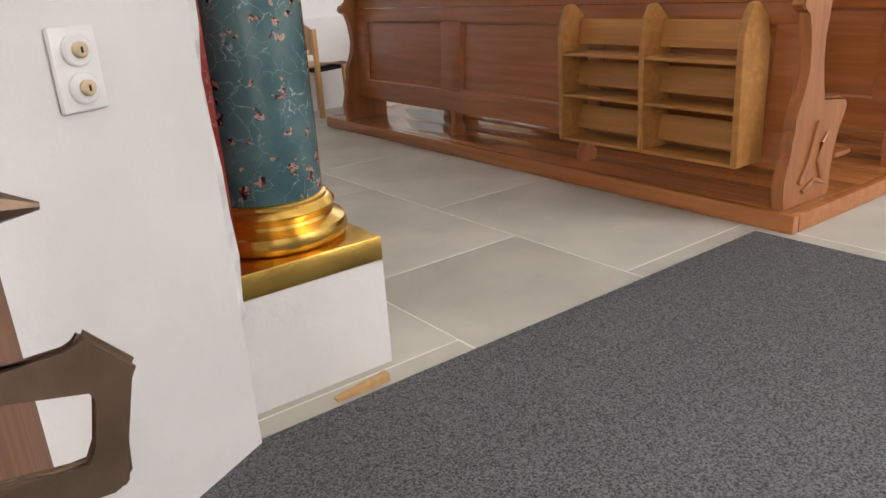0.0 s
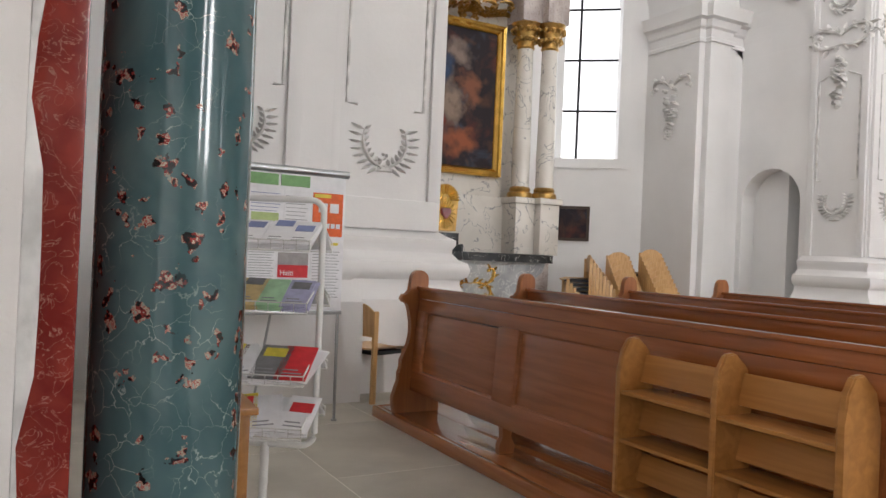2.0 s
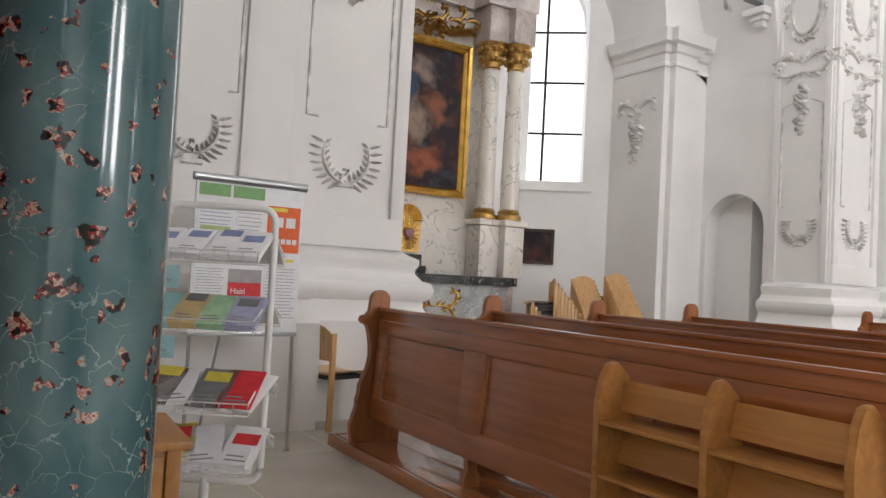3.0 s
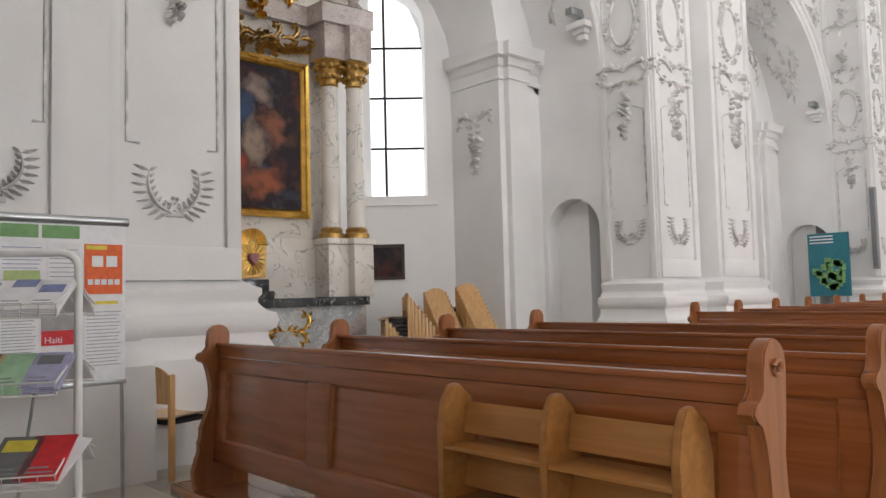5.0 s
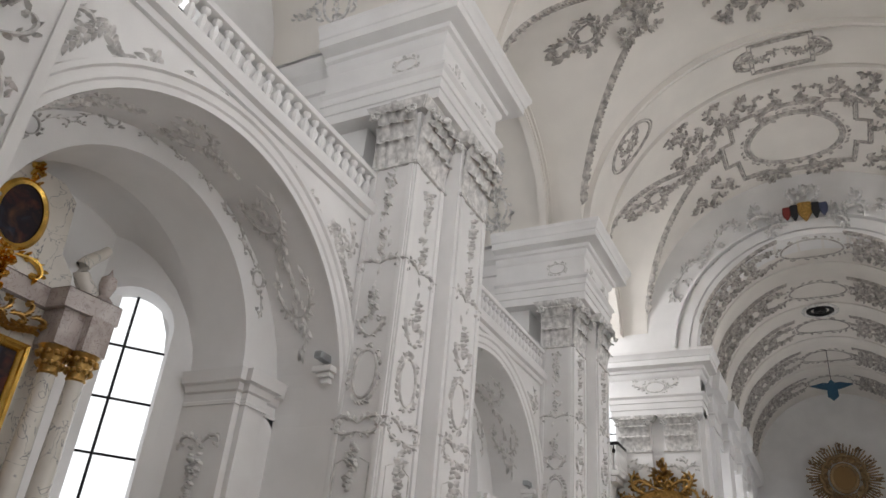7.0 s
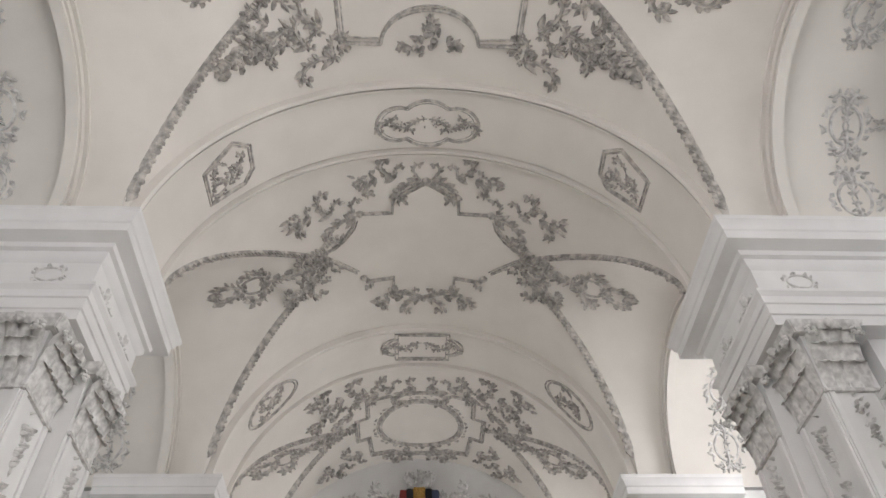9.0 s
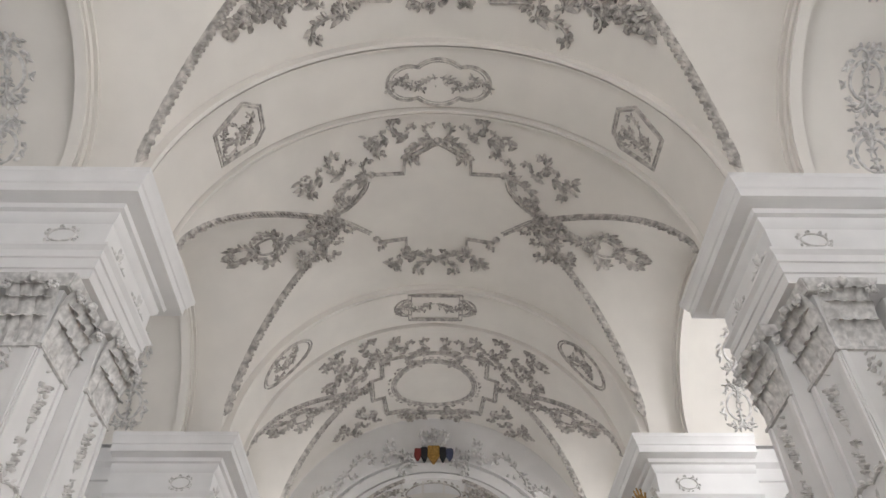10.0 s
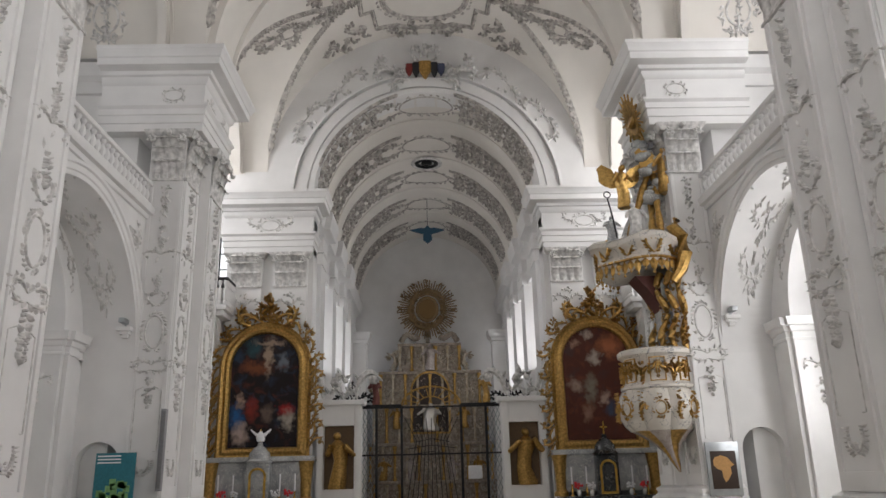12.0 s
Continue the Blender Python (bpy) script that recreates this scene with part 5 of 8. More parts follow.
r = Relief(on_vault, 61)
stepped(r, [(12.5, 0.0), (12.62, 0.2), (12.82, 0.5), (12.92, 0.78), (13.4, 0.82), (13.3, 1.6)])
stepped(r, [(13.45, 1.72), (13.7, 1.8), (14.0, 2.05), (14.21, 2.35), (14.29, 2.72), (14.5, 2.45), (14.85, 2.1), (15.2, 1.75)])
stepped(r, [(15.43, 1.57), (15.6, 1.5), (15.6, 0.8), (16.1, 0.8), (16.2, 0.55), (16.3, 0.25), (16.42, 0.0)])
for s in (1, -1):
    out = s * math.pi / 2
    spray(r, 13.35, s * 1.65, out + s * 0.35, 0.9, s, s)
    spray(r, 12.45, s * 0.12, out + s * 0.15, 0.8, s, s)
    spray(r, 14.5, s * 2.35, out - s * 0.75, 0.85, -s, s)
    spray(r, 16.4, s * 0.1, out + s * 0.1, 0.62, s, s)
    r.scroll(13.8, s * 2.0, out - s * 0.9, 0.5, s, 0.08, 0.1, 7)
    r.scroll(15.45, s * 1.6, -out + s * 0.5, 0.4, s, 0.07, 0.09, 6)
    r.bunch(14.25, s * 2.4, 0.55, 0.5, out, 34, 0.13)
    for u, v in ((13.3, 1.6), (15.43, 1.57)):
        r.knob(u, s * v, 0.1, 0.12)
r.knob(12.5, 0, 0.12, 0.14)
r.knob(16.42, 0, 0.1, 0.12)
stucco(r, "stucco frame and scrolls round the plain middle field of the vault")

# bay one: lobed frame with bouquets
r = Relief(on_vault, 62)
lobe = [(8.98 - 0.68 * math.sin(a), 0.98 * math.cos(a)) for a in [math.pi / 2 * k / 10 for k in range(11)]][::-1]
stepped(r, lobe + [(9.0, 1.0), (8.88, 1.8), (8.0, 1.84), (6.4, 1.84)], 0.085, 0.08)
for s in (1, -1):
    out = s * math.pi / 2
    spray(r, 9.15, s * 1.9, out + s * 0.5, 0.85, s, s)
    spray(r, 8.5, s * 2.15, out + s * 0.2, 0.85, -s, s)
    spray(r, 9.2, s * 2.0, -out - s * 0.9, 0.3, s, s)
    r.bunch(8.45, s * 3.2, 0.75, 1.15, out - s * 0.25, 70, 0.14)
    r.bunch(9.05, 0, 0.5, 0.6, out, 30, 0.12)
    r.bunch(8.95, 0, 0.55, 0.45, math.pi, 22, 0.12)
    spray(r, 7.4, s * 2.2, out + s * 0.5, 0.9, s, s)
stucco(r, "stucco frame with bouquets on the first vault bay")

# bay three: oval field in a stepped frame
r = Relief(on_vault, 63)
c3 = 22.2
oval3 = [(c3 + 1.2 * math.cos(2 * math.pi * k / 40), 1.28 * math.sin(2 * math.pi * k / 40)) for k in range(41)]
r.line(oval3, 0.13, 0.09)
r.wreath(c3, 0, 1.28, 1.38, 0.12, 48)
stepped(r, [(20.55, 0.0), (20.6, 0.5), (20.75, 0.85), (20.62, 0.95), (20.62, 1.68), (21.5, 1.68), (21.5, 2.05), (22.6, 2.05), (22.6, 1.68), (23.6, 1.6), (23.65, 0.95), (23.85, 0.6), (23.9, 0.0)], 0.1, 0.09)
for s in (1, -1):
    out = s * math.pi / 2
    spray(r, 20.35, s * 0.15, out + s * 0.05, 0.9, s, s)
    spray(r, 20.4, s * 1.7, out + s * 0.25, 0.95, -s, s)
    spray(r, 21.1, s * 2.1, out + s * 0.35, 0.75, s, s)
    spray(r, 23.4, s * 1.9, out - s * 0.3, 0.8, -s, s)
    spray(r, 24.0, s * 0.2, out, 0.5, -s, s)
    r.bunch(21.8, s * 1.95, 0.5, 0.6, out, 26, 0.12)
stucco(r, "oval stucco field in a stepped frame on the third vault bay")

# medallions on the transverse arches
for k, (x0, x1) in enumerate(PIERS[1:]):
    u = 10.88 if k == 0 else 18.3
    r = Relief(lambda a, b, h: on_vault(a, b, h + 0.062), 70 + k)
    if k == 0:
        # three lobes run together
        out = []
        for i in range(97):
            a = 2 * math.pi * i / 96
            x, y = math.cos(a), math.sin(a)
            reach = 0
            for cv, rad in ((0, 0.58), (0.62, 0.43), (-0.62, 0.43)):
                d2 = rad * rad - (cv * x) ** 2
                if d2 >= 0:
                    reach = max(reach, cv * y + math.sqrt(d2))
            out.append((u + reach * x, reach * y * 1.08))
        r.line(out, 0.075, 0.05)
        r.line([(u + (p - u) * 0.87, q * 0.92) for p, q in out], 0.03, 0.025)
    else:
        for w in (1.0, 0.88):
            r.line([(u - 0.55 * w, -0.78 * w), (u + 0.55 * w, -0.78 * w), (u + 0.55 * w, 0.78 * w), (u - 0.55 * w, 0.78 * w), (u - 0.55 * w, -0.78 * w)], 0.05, 0.045)
            for s in (1, -1):
                r.line([(u + 0.36 * w * math.cos(a), s * w * (0.78 + 0.4 * math.sin(a))) for a in [math.pi * j / 10 for j in range(11)]], 0.05, 0.045)
    for s in (1, -1):
        for j, q in enumerate((0.02, 0.4, 0.72)):
            r.scroll(u + 0.12 * (1 if j % 2 else -1), s * q, s * math.pi / 2, 0.46, s if j % 2 else -s, 0.055, 0.075, 7)
            r.bunch(u, s * q, 0.22, 0.3, s * math.pi / 2, 9, 0.07)
        v = s * (4.6 if k == 0 else 4.65)
        if k == 0:
            hexa = [(-0.65, -0.22), (-0.4, -0.62), (0.15, -0.62), (0.42, -0.36), (0.4, 0.58), (-0.35, 0.6), (-0.65, -0.22)]
            for w in (1.0, 0.9):
                r.line([(u + p * w, v + s * q * w) for p, q in hexa], 0.055, 0.045)
        else:
            for w in (1.0, 0.9):
                r.line([(u + 0.5 * w * math.cos(2 * math.pi * i / 32), v + 0.9 * w * math.sin(2 * math.pi * i / 32)) for i in range(33)], 0.05, 0.045)
        for q in (1, -1):
            r.scroll(u + 0.05 * q, v, q * math.pi / 2, 0.44, q * s, 0.05, 0.07, 7)
            r.scroll(u - 0.2, v, q * math.pi / 2 + 1, 0.36, -q, 0.05, 0.07, 6)
            r.scroll(u + 0.2, v + 0.1 * q, q * math.pi / 2 - 0.6, 0.36, q, 0.05, 0.07, 6)
        r.bunch(u, v - 0.35, 0.45, 0.7, math.pi / 2, 22, 0.07)
    stucco(r, "stucco medallions on a transverse arch of the vault")

# choir vault and choir arch ornament
def on_choir(u, v, h):
    a = v / CW
    return (u, Y(1, (CW - h) * math.sin(a)), CSPR + (CW - h) * math.cos(a))


r = Relief(on_choir, 81)
for x in (25.0, 28.1, 31.3, 34.5, 37.6):
    r.wreath(x, 0, 0.6, 0.9, 0.14, 26)
    for s in (1, -1):
        for v in (1.0, 1.6, 2.2, 2.8, 3.4, 4.0):
            for q in (1, -1):
                r.scroll(x + 0.3 * q, s * v, s * math.pi / 2 - q * 0.5, 0.95, q * s, 0.1, 0.13, 9)
        r.chain([(x - 1.0, s * 0.9), (x - 0.8, s * 2.6), (x - 1.0, s * 4.5)], 0.16, 0.09)
stucco(r, "stucco scrolls on the choir vault")
r = Relief(relief_flat(CHOIR, AX, CSPR, 0, 1, -1, 0), 82)
for s in (1, -1):
    for a in (35, 55):
        ca, sa = math.cos(radians(a)), math.sin(radians(a))
        r.scroll(s * 4.7 * ca, 4.7 * sa, math.pi / 2 + s * 0.4, 0.8, s, 0.09, 0.1, 9)
        r.scroll(s * 4.7 * ca, 4.7 * sa, -math.pi / 2 + s * 0.8, 0.8, -s, 0.09, 0.1, 9)
        r.bunch(s * 4.6 * ca, 4.6 * sa, 0.5, 0.7, radians(a + 180 if s > 0 else -a), 20, 0.1)
stucco(r, "stucco scrolls on the wall over the choir arch", STUCCO)

# coat of arms over the choir arch
cr = thing("coat_of_arms", "painted and gilded stucco coat of arms over the choir arch", "coat of arms", (CHOIR - 0.15, AX, 14.5))


def shield(dy, m, w=0.3, h=0.6):
    out = [(dy - w, h * 0.5), (dy + w, h * 0.5), (dy + w, -h * 0.1), (dy, -h * 0.55), (dy - w, -h * 0.1)]
    bm = extrude(bmesh.new(), out, -0.12, 0.0, YZ)
    bmesh.ops.bevel(bm, geom=list(bm.edges), offset=0.03, segments=2, affect="EDGES")
    part("shield", bm, m, cr)


shield(0, OLDGOLD, 0.2, 0.66)
shield(0.3, BLACK, 0.12, 0.56)
shield(-0.3, BLACK, 0.12, 0.56)
shield(0.52, plain("dull_red_paint", (0.2, 0.025, 0.02)), 0.12, 0.46)
shield(-0.52, plain("dull_blue_paint", (0.06, 0.07, 0.13)), 0.12, 0.46)
r = Relief(relief_flat(-0.02, 0, 0, 0, 1, -1, 0), 83)
for s in (1, -1):
    r.scroll(s * 0.2, 0.35, math.pi / 2 - s * 0.9, 0.5, s, 0.1, 0.16, 8)
    r.scroll(s * 0.5, -0.35, 0.2 if s > 0 else math.pi - 0.2, 0.6, -s, 0.1, 0.16, 8)
    r.bunch(s * 0.78, 0.3, 0.4, 0.7, -math.pi / 2, 22, 0.16)
    r.scroll(s * 0.9, 0.0, 0 if s > 0 else math.pi, 0.7, s, 0.12, 0.15, 8)
    r.scroll(s * 0.9, -0.1, 0.5 if s > 0 else math.pi - 0.5, 0.7, -s, 0.12, 0.15, 8)
    r.bunch(0, 0.5, 0.5, 0.35, math.pi / 2, 20, 0.15)
    r.bunch(s * 1.0, 0.2, 0.5, 0.5, -math.pi / 2, 20, 0.15)
o = r.build("stucco_surround", STUCCO)
o.parent = cr

vt = thing("ceiling_vent", "dark round ventilation rose in the choir vault", "vent", (29.7, AX, CSPR + CW - 0.065))
for k, (a, b, m) in enumerate(((0.62, 0.48, STUCCO), (0.46, 0.3, IRON), (0.22, 0.0, IRON))):
    bm = lathe(bmesh.new(), [(a, 0.0), (a, -0.05), ((a + b) / 2, -0.09), (b, -0.05), (b, 0.0)], seg=32)
    part("ring", bm, m, vt)
bm = bmesh.new()
out = [(0, 0.35), (0.12, 0.2), (0.3, 0.22), (0.75, 0.12), (0.4, 0.0), (0.18, -0.05), (0.2, -0.32), (0, -0.5)]
extrude(bm, out + [(-u, v) for u, v in out[-2:0:-1]], 0, 0.12, lambda u, v, w: Vector((w, u, v)))
dv = solid("hanging_dove", bm, plain("blue_green_paint", (0.02, 0.08, 0.14)), "blue-green dove with spread wings hung on a cord under the vault", "ornament")
dv.location = (33.8, AX, 12.1)
bm = bmesh.new()
tube(bm, [(0.06, 0, 0.3), (0.06, 0, 1.7)], 0.012, 6)
part("cord", bm, IRON, dv)


# ---- figures: plain carved bodies ----
def figure(name, label, at, h, m, seed=0, wide=1.0, wings=False):
    rnd = random.Random(seed)
    bm = lathe(bmesh.new(), [(0.17 * wide, 0), (0.19 * wide, 0.04), (0.16 * wide, 0.3), (0.14 * wide, 0.5), (0.17 * wide, 0.66), (0.18 * wide, 0.76), (0.08, 0.83), (0.05, 0.86)], seg=14)
    bmesh.ops.create_icosphere(bm, subdivisions=2, radius=0.075, matrix=Matrix.Translation((-0.02, 0, 0.925)))
    for q in (1, -1):
        tube(bm, [(0, q * 0.16 * wide, 0.76), (-0.08, q * (0.24 + 0.1 * rnd.random()) * wide, 0.6), (-0.16, q * 0.14 * wide, 0.62 + 0.2 * rnd.random())], 0.045, 8)
    if wings:
        for q in (1, -1):
            out = [(0.04, 0.7), (0.2, 0.95), (0.42, 1.08), (0.52, 1.0), (0.46, 0.85), (0.42, 0.7), (0.32, 0.58), (0.2, 0.5), (0.06, 0.5)]
            extrude(bm, [(q * u, v) for u, v in out], 0.06, 0.1, lambda u, v, w: Vector((w + 0.25 * abs(u), u, v)))
    for v in bm.verts:
        v.co += Vector((0.03 * math.sin(v.co.z * 9 + seed), 0.03 * math.cos(v.co.z * 7 + 2 * seed), 0))
        if v.co.z < 0.7:
            a = math.atan2(v.co.y, v.co.x)
            v.co.x *= 1 + 0.1 * math.sin(5 * a + seed)
            v.co.y *= 1 + 0.1 * math.sin(5 * a + seed)
        v.co *= h
    ob = solid(name, bm, m, label, "statue")
    ob.location = at
    return ob


# ---- side altars ----
def side_altar(s, oil, label):
    c = 4.75 if s > 0 else 4.8
    X = CHOIR - 0.25
    ob = thing("side_altar", label, "altar", (X, Y(s, c), 0))
    hw, zb, zs = 1.02, 2.62, 4.92
    out = [(-hw, zb), (hw, zb)] + arc(0, zs, hw, 0, 180, 22)
    bm = bmesh.new()
    bm.faces.new([bm.verts.new((-0.02, u, v)) for u, v in out])
    part("painting", bm, oil, ob, "dark painted altarpiece with round top", smooth=False)
    bm = moulding(bmesh.new(), out, [(0, 0.06), (-0.06, -0.02), (-0.02, -0.1), (0.06, -0.12), (0.14, -0.06), (0.22, -0.09), (0.3, 0.0), (0.3, 0.08)], True, lambda u, v, w: Vector((w, u, v)))
    part("frame", bm, OLDGOLD, ob, "carved gilded frame")
    r = Relief(lambda u, v, h: (-0.05 - h, u, v), 90 + int(s))
    for k in range(34):
        t = k / 33
        if t < 0.3:
            u, v, a = -hw - 0.28, zb + (zs - zb) * t / 0.3, math.pi / 2
        elif t > 0.7:
            u, v, a = hw + 0.28, zb + (zs - zb) * (1 - t) / 0.3, -math.pi / 2
        else:
            q = math.pi - math.pi * (t - 0.3) / 0.4
            u, v, a = (hw + 0.28) * math.cos(q), zs + (hw + 0.28) * math.sin(q), q - math.pi / 2
        r.scroll(u, v, a + (0.9 if k % 2 else 0.3), 0.42, -1 if k % 2 else 1, 0.08, 0.1, 6)
    for q in (1, -1):
        r.scroll(q * 0.2, zs + hw + 0.3, math.pi / 2 - q * 0.8, 0.6, -q, 0.1, 0.12, 8)
        r.scroll(q * 0.45, zs + hw + 0.15, math.pi / 2 - q * 1.2, 0.6, q, 0.1, 0.12, 8)
        r.bunch(q * 1.15, zs + 0.7, 0.4, 0.5, math.pi / 2, 20, 0.12)
        r.bunch(q * 1.42, zs - 0.5, 0.3, 0.9, -math.pi / 2, 26, 0.12)
    r.bunch(0, zs + hw + 0.25, 0.7, 0.75, math.pi / 2, 44, 0.16)
    r.wreath(0, zs + hw + 0.45, 0.2, 0.22, 0.14, 20)
    o = r.build("carved_ornament", OLDGOLD)
    o.parent = ob
    bm = box(-0.45, 0.2, -1.5, 1.5, 2.28, 2.42, 0.02)
    bx(bm, -0.3, 0.2, -1.4, 1.4, 1.3, 2.28, 0.02)
    part("predella", bm, GREYM, ob, "grey marbled predella")
    bm = box(-0.95, 0.2, -1.35, 1.35, 1.1, 1.2, 0.02)
    part("table_slab", bm, BLACKM, ob)
    bm = box(-0.85, 0.2, -1.2, 1.2, 0.0, 1.1, 0.03)
    part("table_body", bm, PINKM, ob)
    for q in (1, -1):
        bm = lathe(bmesh.new(), [(0.2, 1.2), (0.2, 1.3), (0.14, 1.35), (0.15, 1.8), (0.2, 2.2), (0.22, 2.28)], -0.3, q * 1.3, 16)
        part("console", bm, OLDGOLD, ob)
    # tabernacle, candles and flowers
    tb = thing("tabernacle", "grey marble tabernacle with small dome and gilded door", "tabernacle", (X - 0.45, Y(s, c - 0.05), 1.2))
    bm = box(-0.2, 0.2, -0.3, 0.3, 0, 1.05, 0.03)
    part("case", bm, BLACKM if s < 0 else GREYM, tb)
    bm = lathe(bmesh.new(), [(0.34, 1.05), (0.36, 1.1), (0.3, 1.15), (0.28, 1.3), (0.16, 1.45), (0.08, 1.5), (0.06, 1.6), (0.0, 1.62)], seg=20)
    part("dome", bm, BLACKM if s < 0 else GREYM, tb)
    out = [(-0.17, 0.1), (0.17, 0.1)] + arc(0, 0.7, 0.17, 0, 180, 10)
    bm = moulding(bmesh.new(), out, [(0, -0.2), (0, -0.23), (0.06, -0.23), (0.06, -0.2)], True, lambda u, v, w: Vector((w, u, v)))
    part("door_frame", bm, GOLD, tb)
    bm = bmesh.new()
    bx(bm, -0.02, 0.02, -0.02, 0.02, 1.6, 1.95)
    bx(bm, -0.02, 0.02, -0.1, 0.1, 1.78, 1.82)
    part("cross", bm, GOLD, tb)
    for k, dy in enumerate((-1.05, -0.65, 0.6, 1.0)):
        cs = thing("candlestick", "slim white candle in a brass candlestick on the altar", "candlestick", (X - 0.6, Y(s, c + dy), 1.2), group="altar candles")
        bm = lathe(bmesh.new(), [(0.07, 0), (0.07, 0.02), (0.02, 0.05), (0.03, 0.15), (0.015, 0.25), (0.04, 0.3), (0.0, 0.3)], seg=12)
        part("stick", bm, GOLD, cs)
        bm = lathe(bmesh.new(), [(0.022, 0.3), (0.022, 0.75), (0.0, 0.76)], seg=10)
        part("candle", bm, PAPER, cs)
        fl = thing("flower_vase", "red and white flowers in a small vase", "flowers", (X - 0.75, Y(s, c + dy * 0.86), 1.2), group="altar flowers")
        bm = lathe(bmesh.new(), [(0.04, 0), (0.06, 0.08), (0.04, 0.14), (0.05, 0.16)], seg=10)
        part("vase", bm, PLASTIC, fl)
        bm = bmesh.new()
        rnd = random.Random(k)
        for j in range(14):
            bmesh.ops.create_icosphere(bm, subdivisions=1, radius=0.035, matrix=Matrix.Translation((rnd.uniform(-0.09, 0.09), rnd.uniform(-0.1, 0.1), 0.2 + rnd.uniform(0, 0.14))))
        part("blossoms", bm, REDP if k in (0, 3) else PAPER, fl)
    return ob


side_altar(1, OIL2, "gilded side altar with a dark crucifixion painting against the wall")
side_altar(-1, OIL3, "gilded side altar with a reddish painting of saints")
bm = lathe(bmesh.new(), [(0.1, 0), (0.12, 0.08), (0.09, 0.2), (0.02, 0.28)], seg=10)
for q in (1, -1):
    tube(bm, [(0, q * 0.08, 0.15), (0, q * 0.28, 0.32)], 0.05, 6, taper=lambda k: 1 - 0.6 * k)
dv2 = solid("white_dove_figure", bm, PAPER, "small white carved bird on top of a tabernacle", "statue")
dv2.location = (CHOIR - 0.7, Y(1, 4.7), 2.82)

# niches with gilded statues beside the choir steps
for s in (1, -1):
    ob = thing("statue_niche", "white and grey pedestal wing with brown niche and scrolled top", "niche", (CHOIR + 0.9, Y(s, 2.75), 0))
    bm = bmesh.new()
    bx(bm, 0, 0.6, -0.65, -0.45, 0, 3.9, 0.02)
    bx(bm, 0, 0.6, 0.45, 0.65, 0, 3.9, 0.02)
    bx(bm, 0.25, 0.6, -0.45, 0.45, 0, 3.9)
    bx(bm, 0.0, 0.25, -0.45, 0.45, 0, 1.5)
    bx(bm, 0.0, 0.25, -0.45, 0.45, 3.3, 3.9)
    part("body", bm, WHITE, ob)
    bm = box(-0.12, 0.62, -0.75, 0.75, 3.9, 4.05, 0.03)
    part("cornice", bm, WHITE, ob)
    bm = box(0.22, 0.246, -0.44, 0.44, 1.5, 3.3)
    part("niche_back", bm, plain("brown_paint", (0.16, 0.1, 0.05)), ob)
    r = Relief(lambda u, v, h: (0.1 - h, u, v), 5)
    for q in (1, -1):
        r.scroll(-s * 0.5 * q, 4.1, math.pi / 2, 0.9, q * s, 0.2, 0.2, 4)
    r.bunch(0, 4.05, 0.9, 0.8, math.pi / 2, 30, 0.15)
    o = r.build("scroll_top", STUCCO)
    o.parent = ob
    figure("gilded_statue", "gilded carved figure standing in a brown niche", (CHOIR + 0.98, Y(s, 2.75), 1.5), 1.62, OLDGOLD, 3 if s > 0 else 5, 0.85)
    figure("small_bust", "small gilded carved bust on the altar frame's flank", (CHOIR - 0.1, Y(s, 3.5), 4.35), 0.75, OLDGOLD, 9)

# ---- choir screen ----
GX = 26.9
ob = thing("choir_screen", "black wrought-iron choir screen with arched middle gate", "gate", (GX, AX, 0))
for y in (2.5, 1.75, 0.95, -0.95, -1.75, -2.5):
    bm = box(-0.04, 0.04, y - 0.04, y + 0.04, 0, 4.0 if abs(y) < 2 else 3.95, 0.008)
    part("post", bm, IRON, ob)
bm = bmesh.new()
for a, b in ((0.95, 2.54), (-2.54, -0.95)):
    bx(bm, -0.05, 0.05, a, b, 3.92, 4.04)
bx(bm, -0.03, 0.03, -0.95, 0.95, 3.92, 3.97)
bx(bm, -0.03, 0.03, -2.5, 2.5, 2.45, 2.5)
part("beam", bm, IRON, ob)
bm = bmesh.new()
tube(bm, [(0, u, v) for u, v in arc(0, 3.97, 0.95, 0, 180, 20, 0.62)], 0.035, 6)
tube(bm, [(0, u, v) for u, v in arc(0, 3.97, 0.45, 0, 180, 16, 0.3)], 0.02, 6)
for k in range(1, 9):
    a = math.pi * k / 9
    tube(bm, [(0, 0.45 * math.cos(a), 3.97 + 0.3 * math.sin(a)), (0, 0.95 * math.cos(a), 3.97 + 0.62 * math.sin(a))], 0.018, 6)
part("arch_grille", bm, OLDGOLD, ob, "gilded fan grille")
for a, b in ((1.75, 2.5), (-2.5, -1.75)):
    bm = bmesh.new()
    n = 6
    for k in range(n):
        y = a + (b - a) * (k + 0.5) / n
        for q in (1, -1):
            tube(bm, [(0, y + q * 0.06 * math.sin(j * math.pi / 2 + k * math.pi), 0.3 + 0.14 * j) for j in range(27)], 0.012, 5)
    part("lattice", bm, STEEL, ob, "wavy grey lattice")
for k in range(-5, 6):
    part("gate_bar", tube(bmesh.new(), [(0, k * 0.16, 1.0), (0, k * 0.16 * 0.6, 2.9), (0, k * 0.17, 3.6)], 0.014, 5), IRON, ob)
for z, w in ((2.55, 0.9), (2.75, 0.75), (2.95, 0.55)):
    part("gate_rail", tube(bmesh.new(), [(0, -w, z - 0.1), (0, 0, z), (0, w, z - 0.1)], 0.014, 5), IRON, ob)
r = Relief(lambda u, v, h: (-h, u, v), 14)
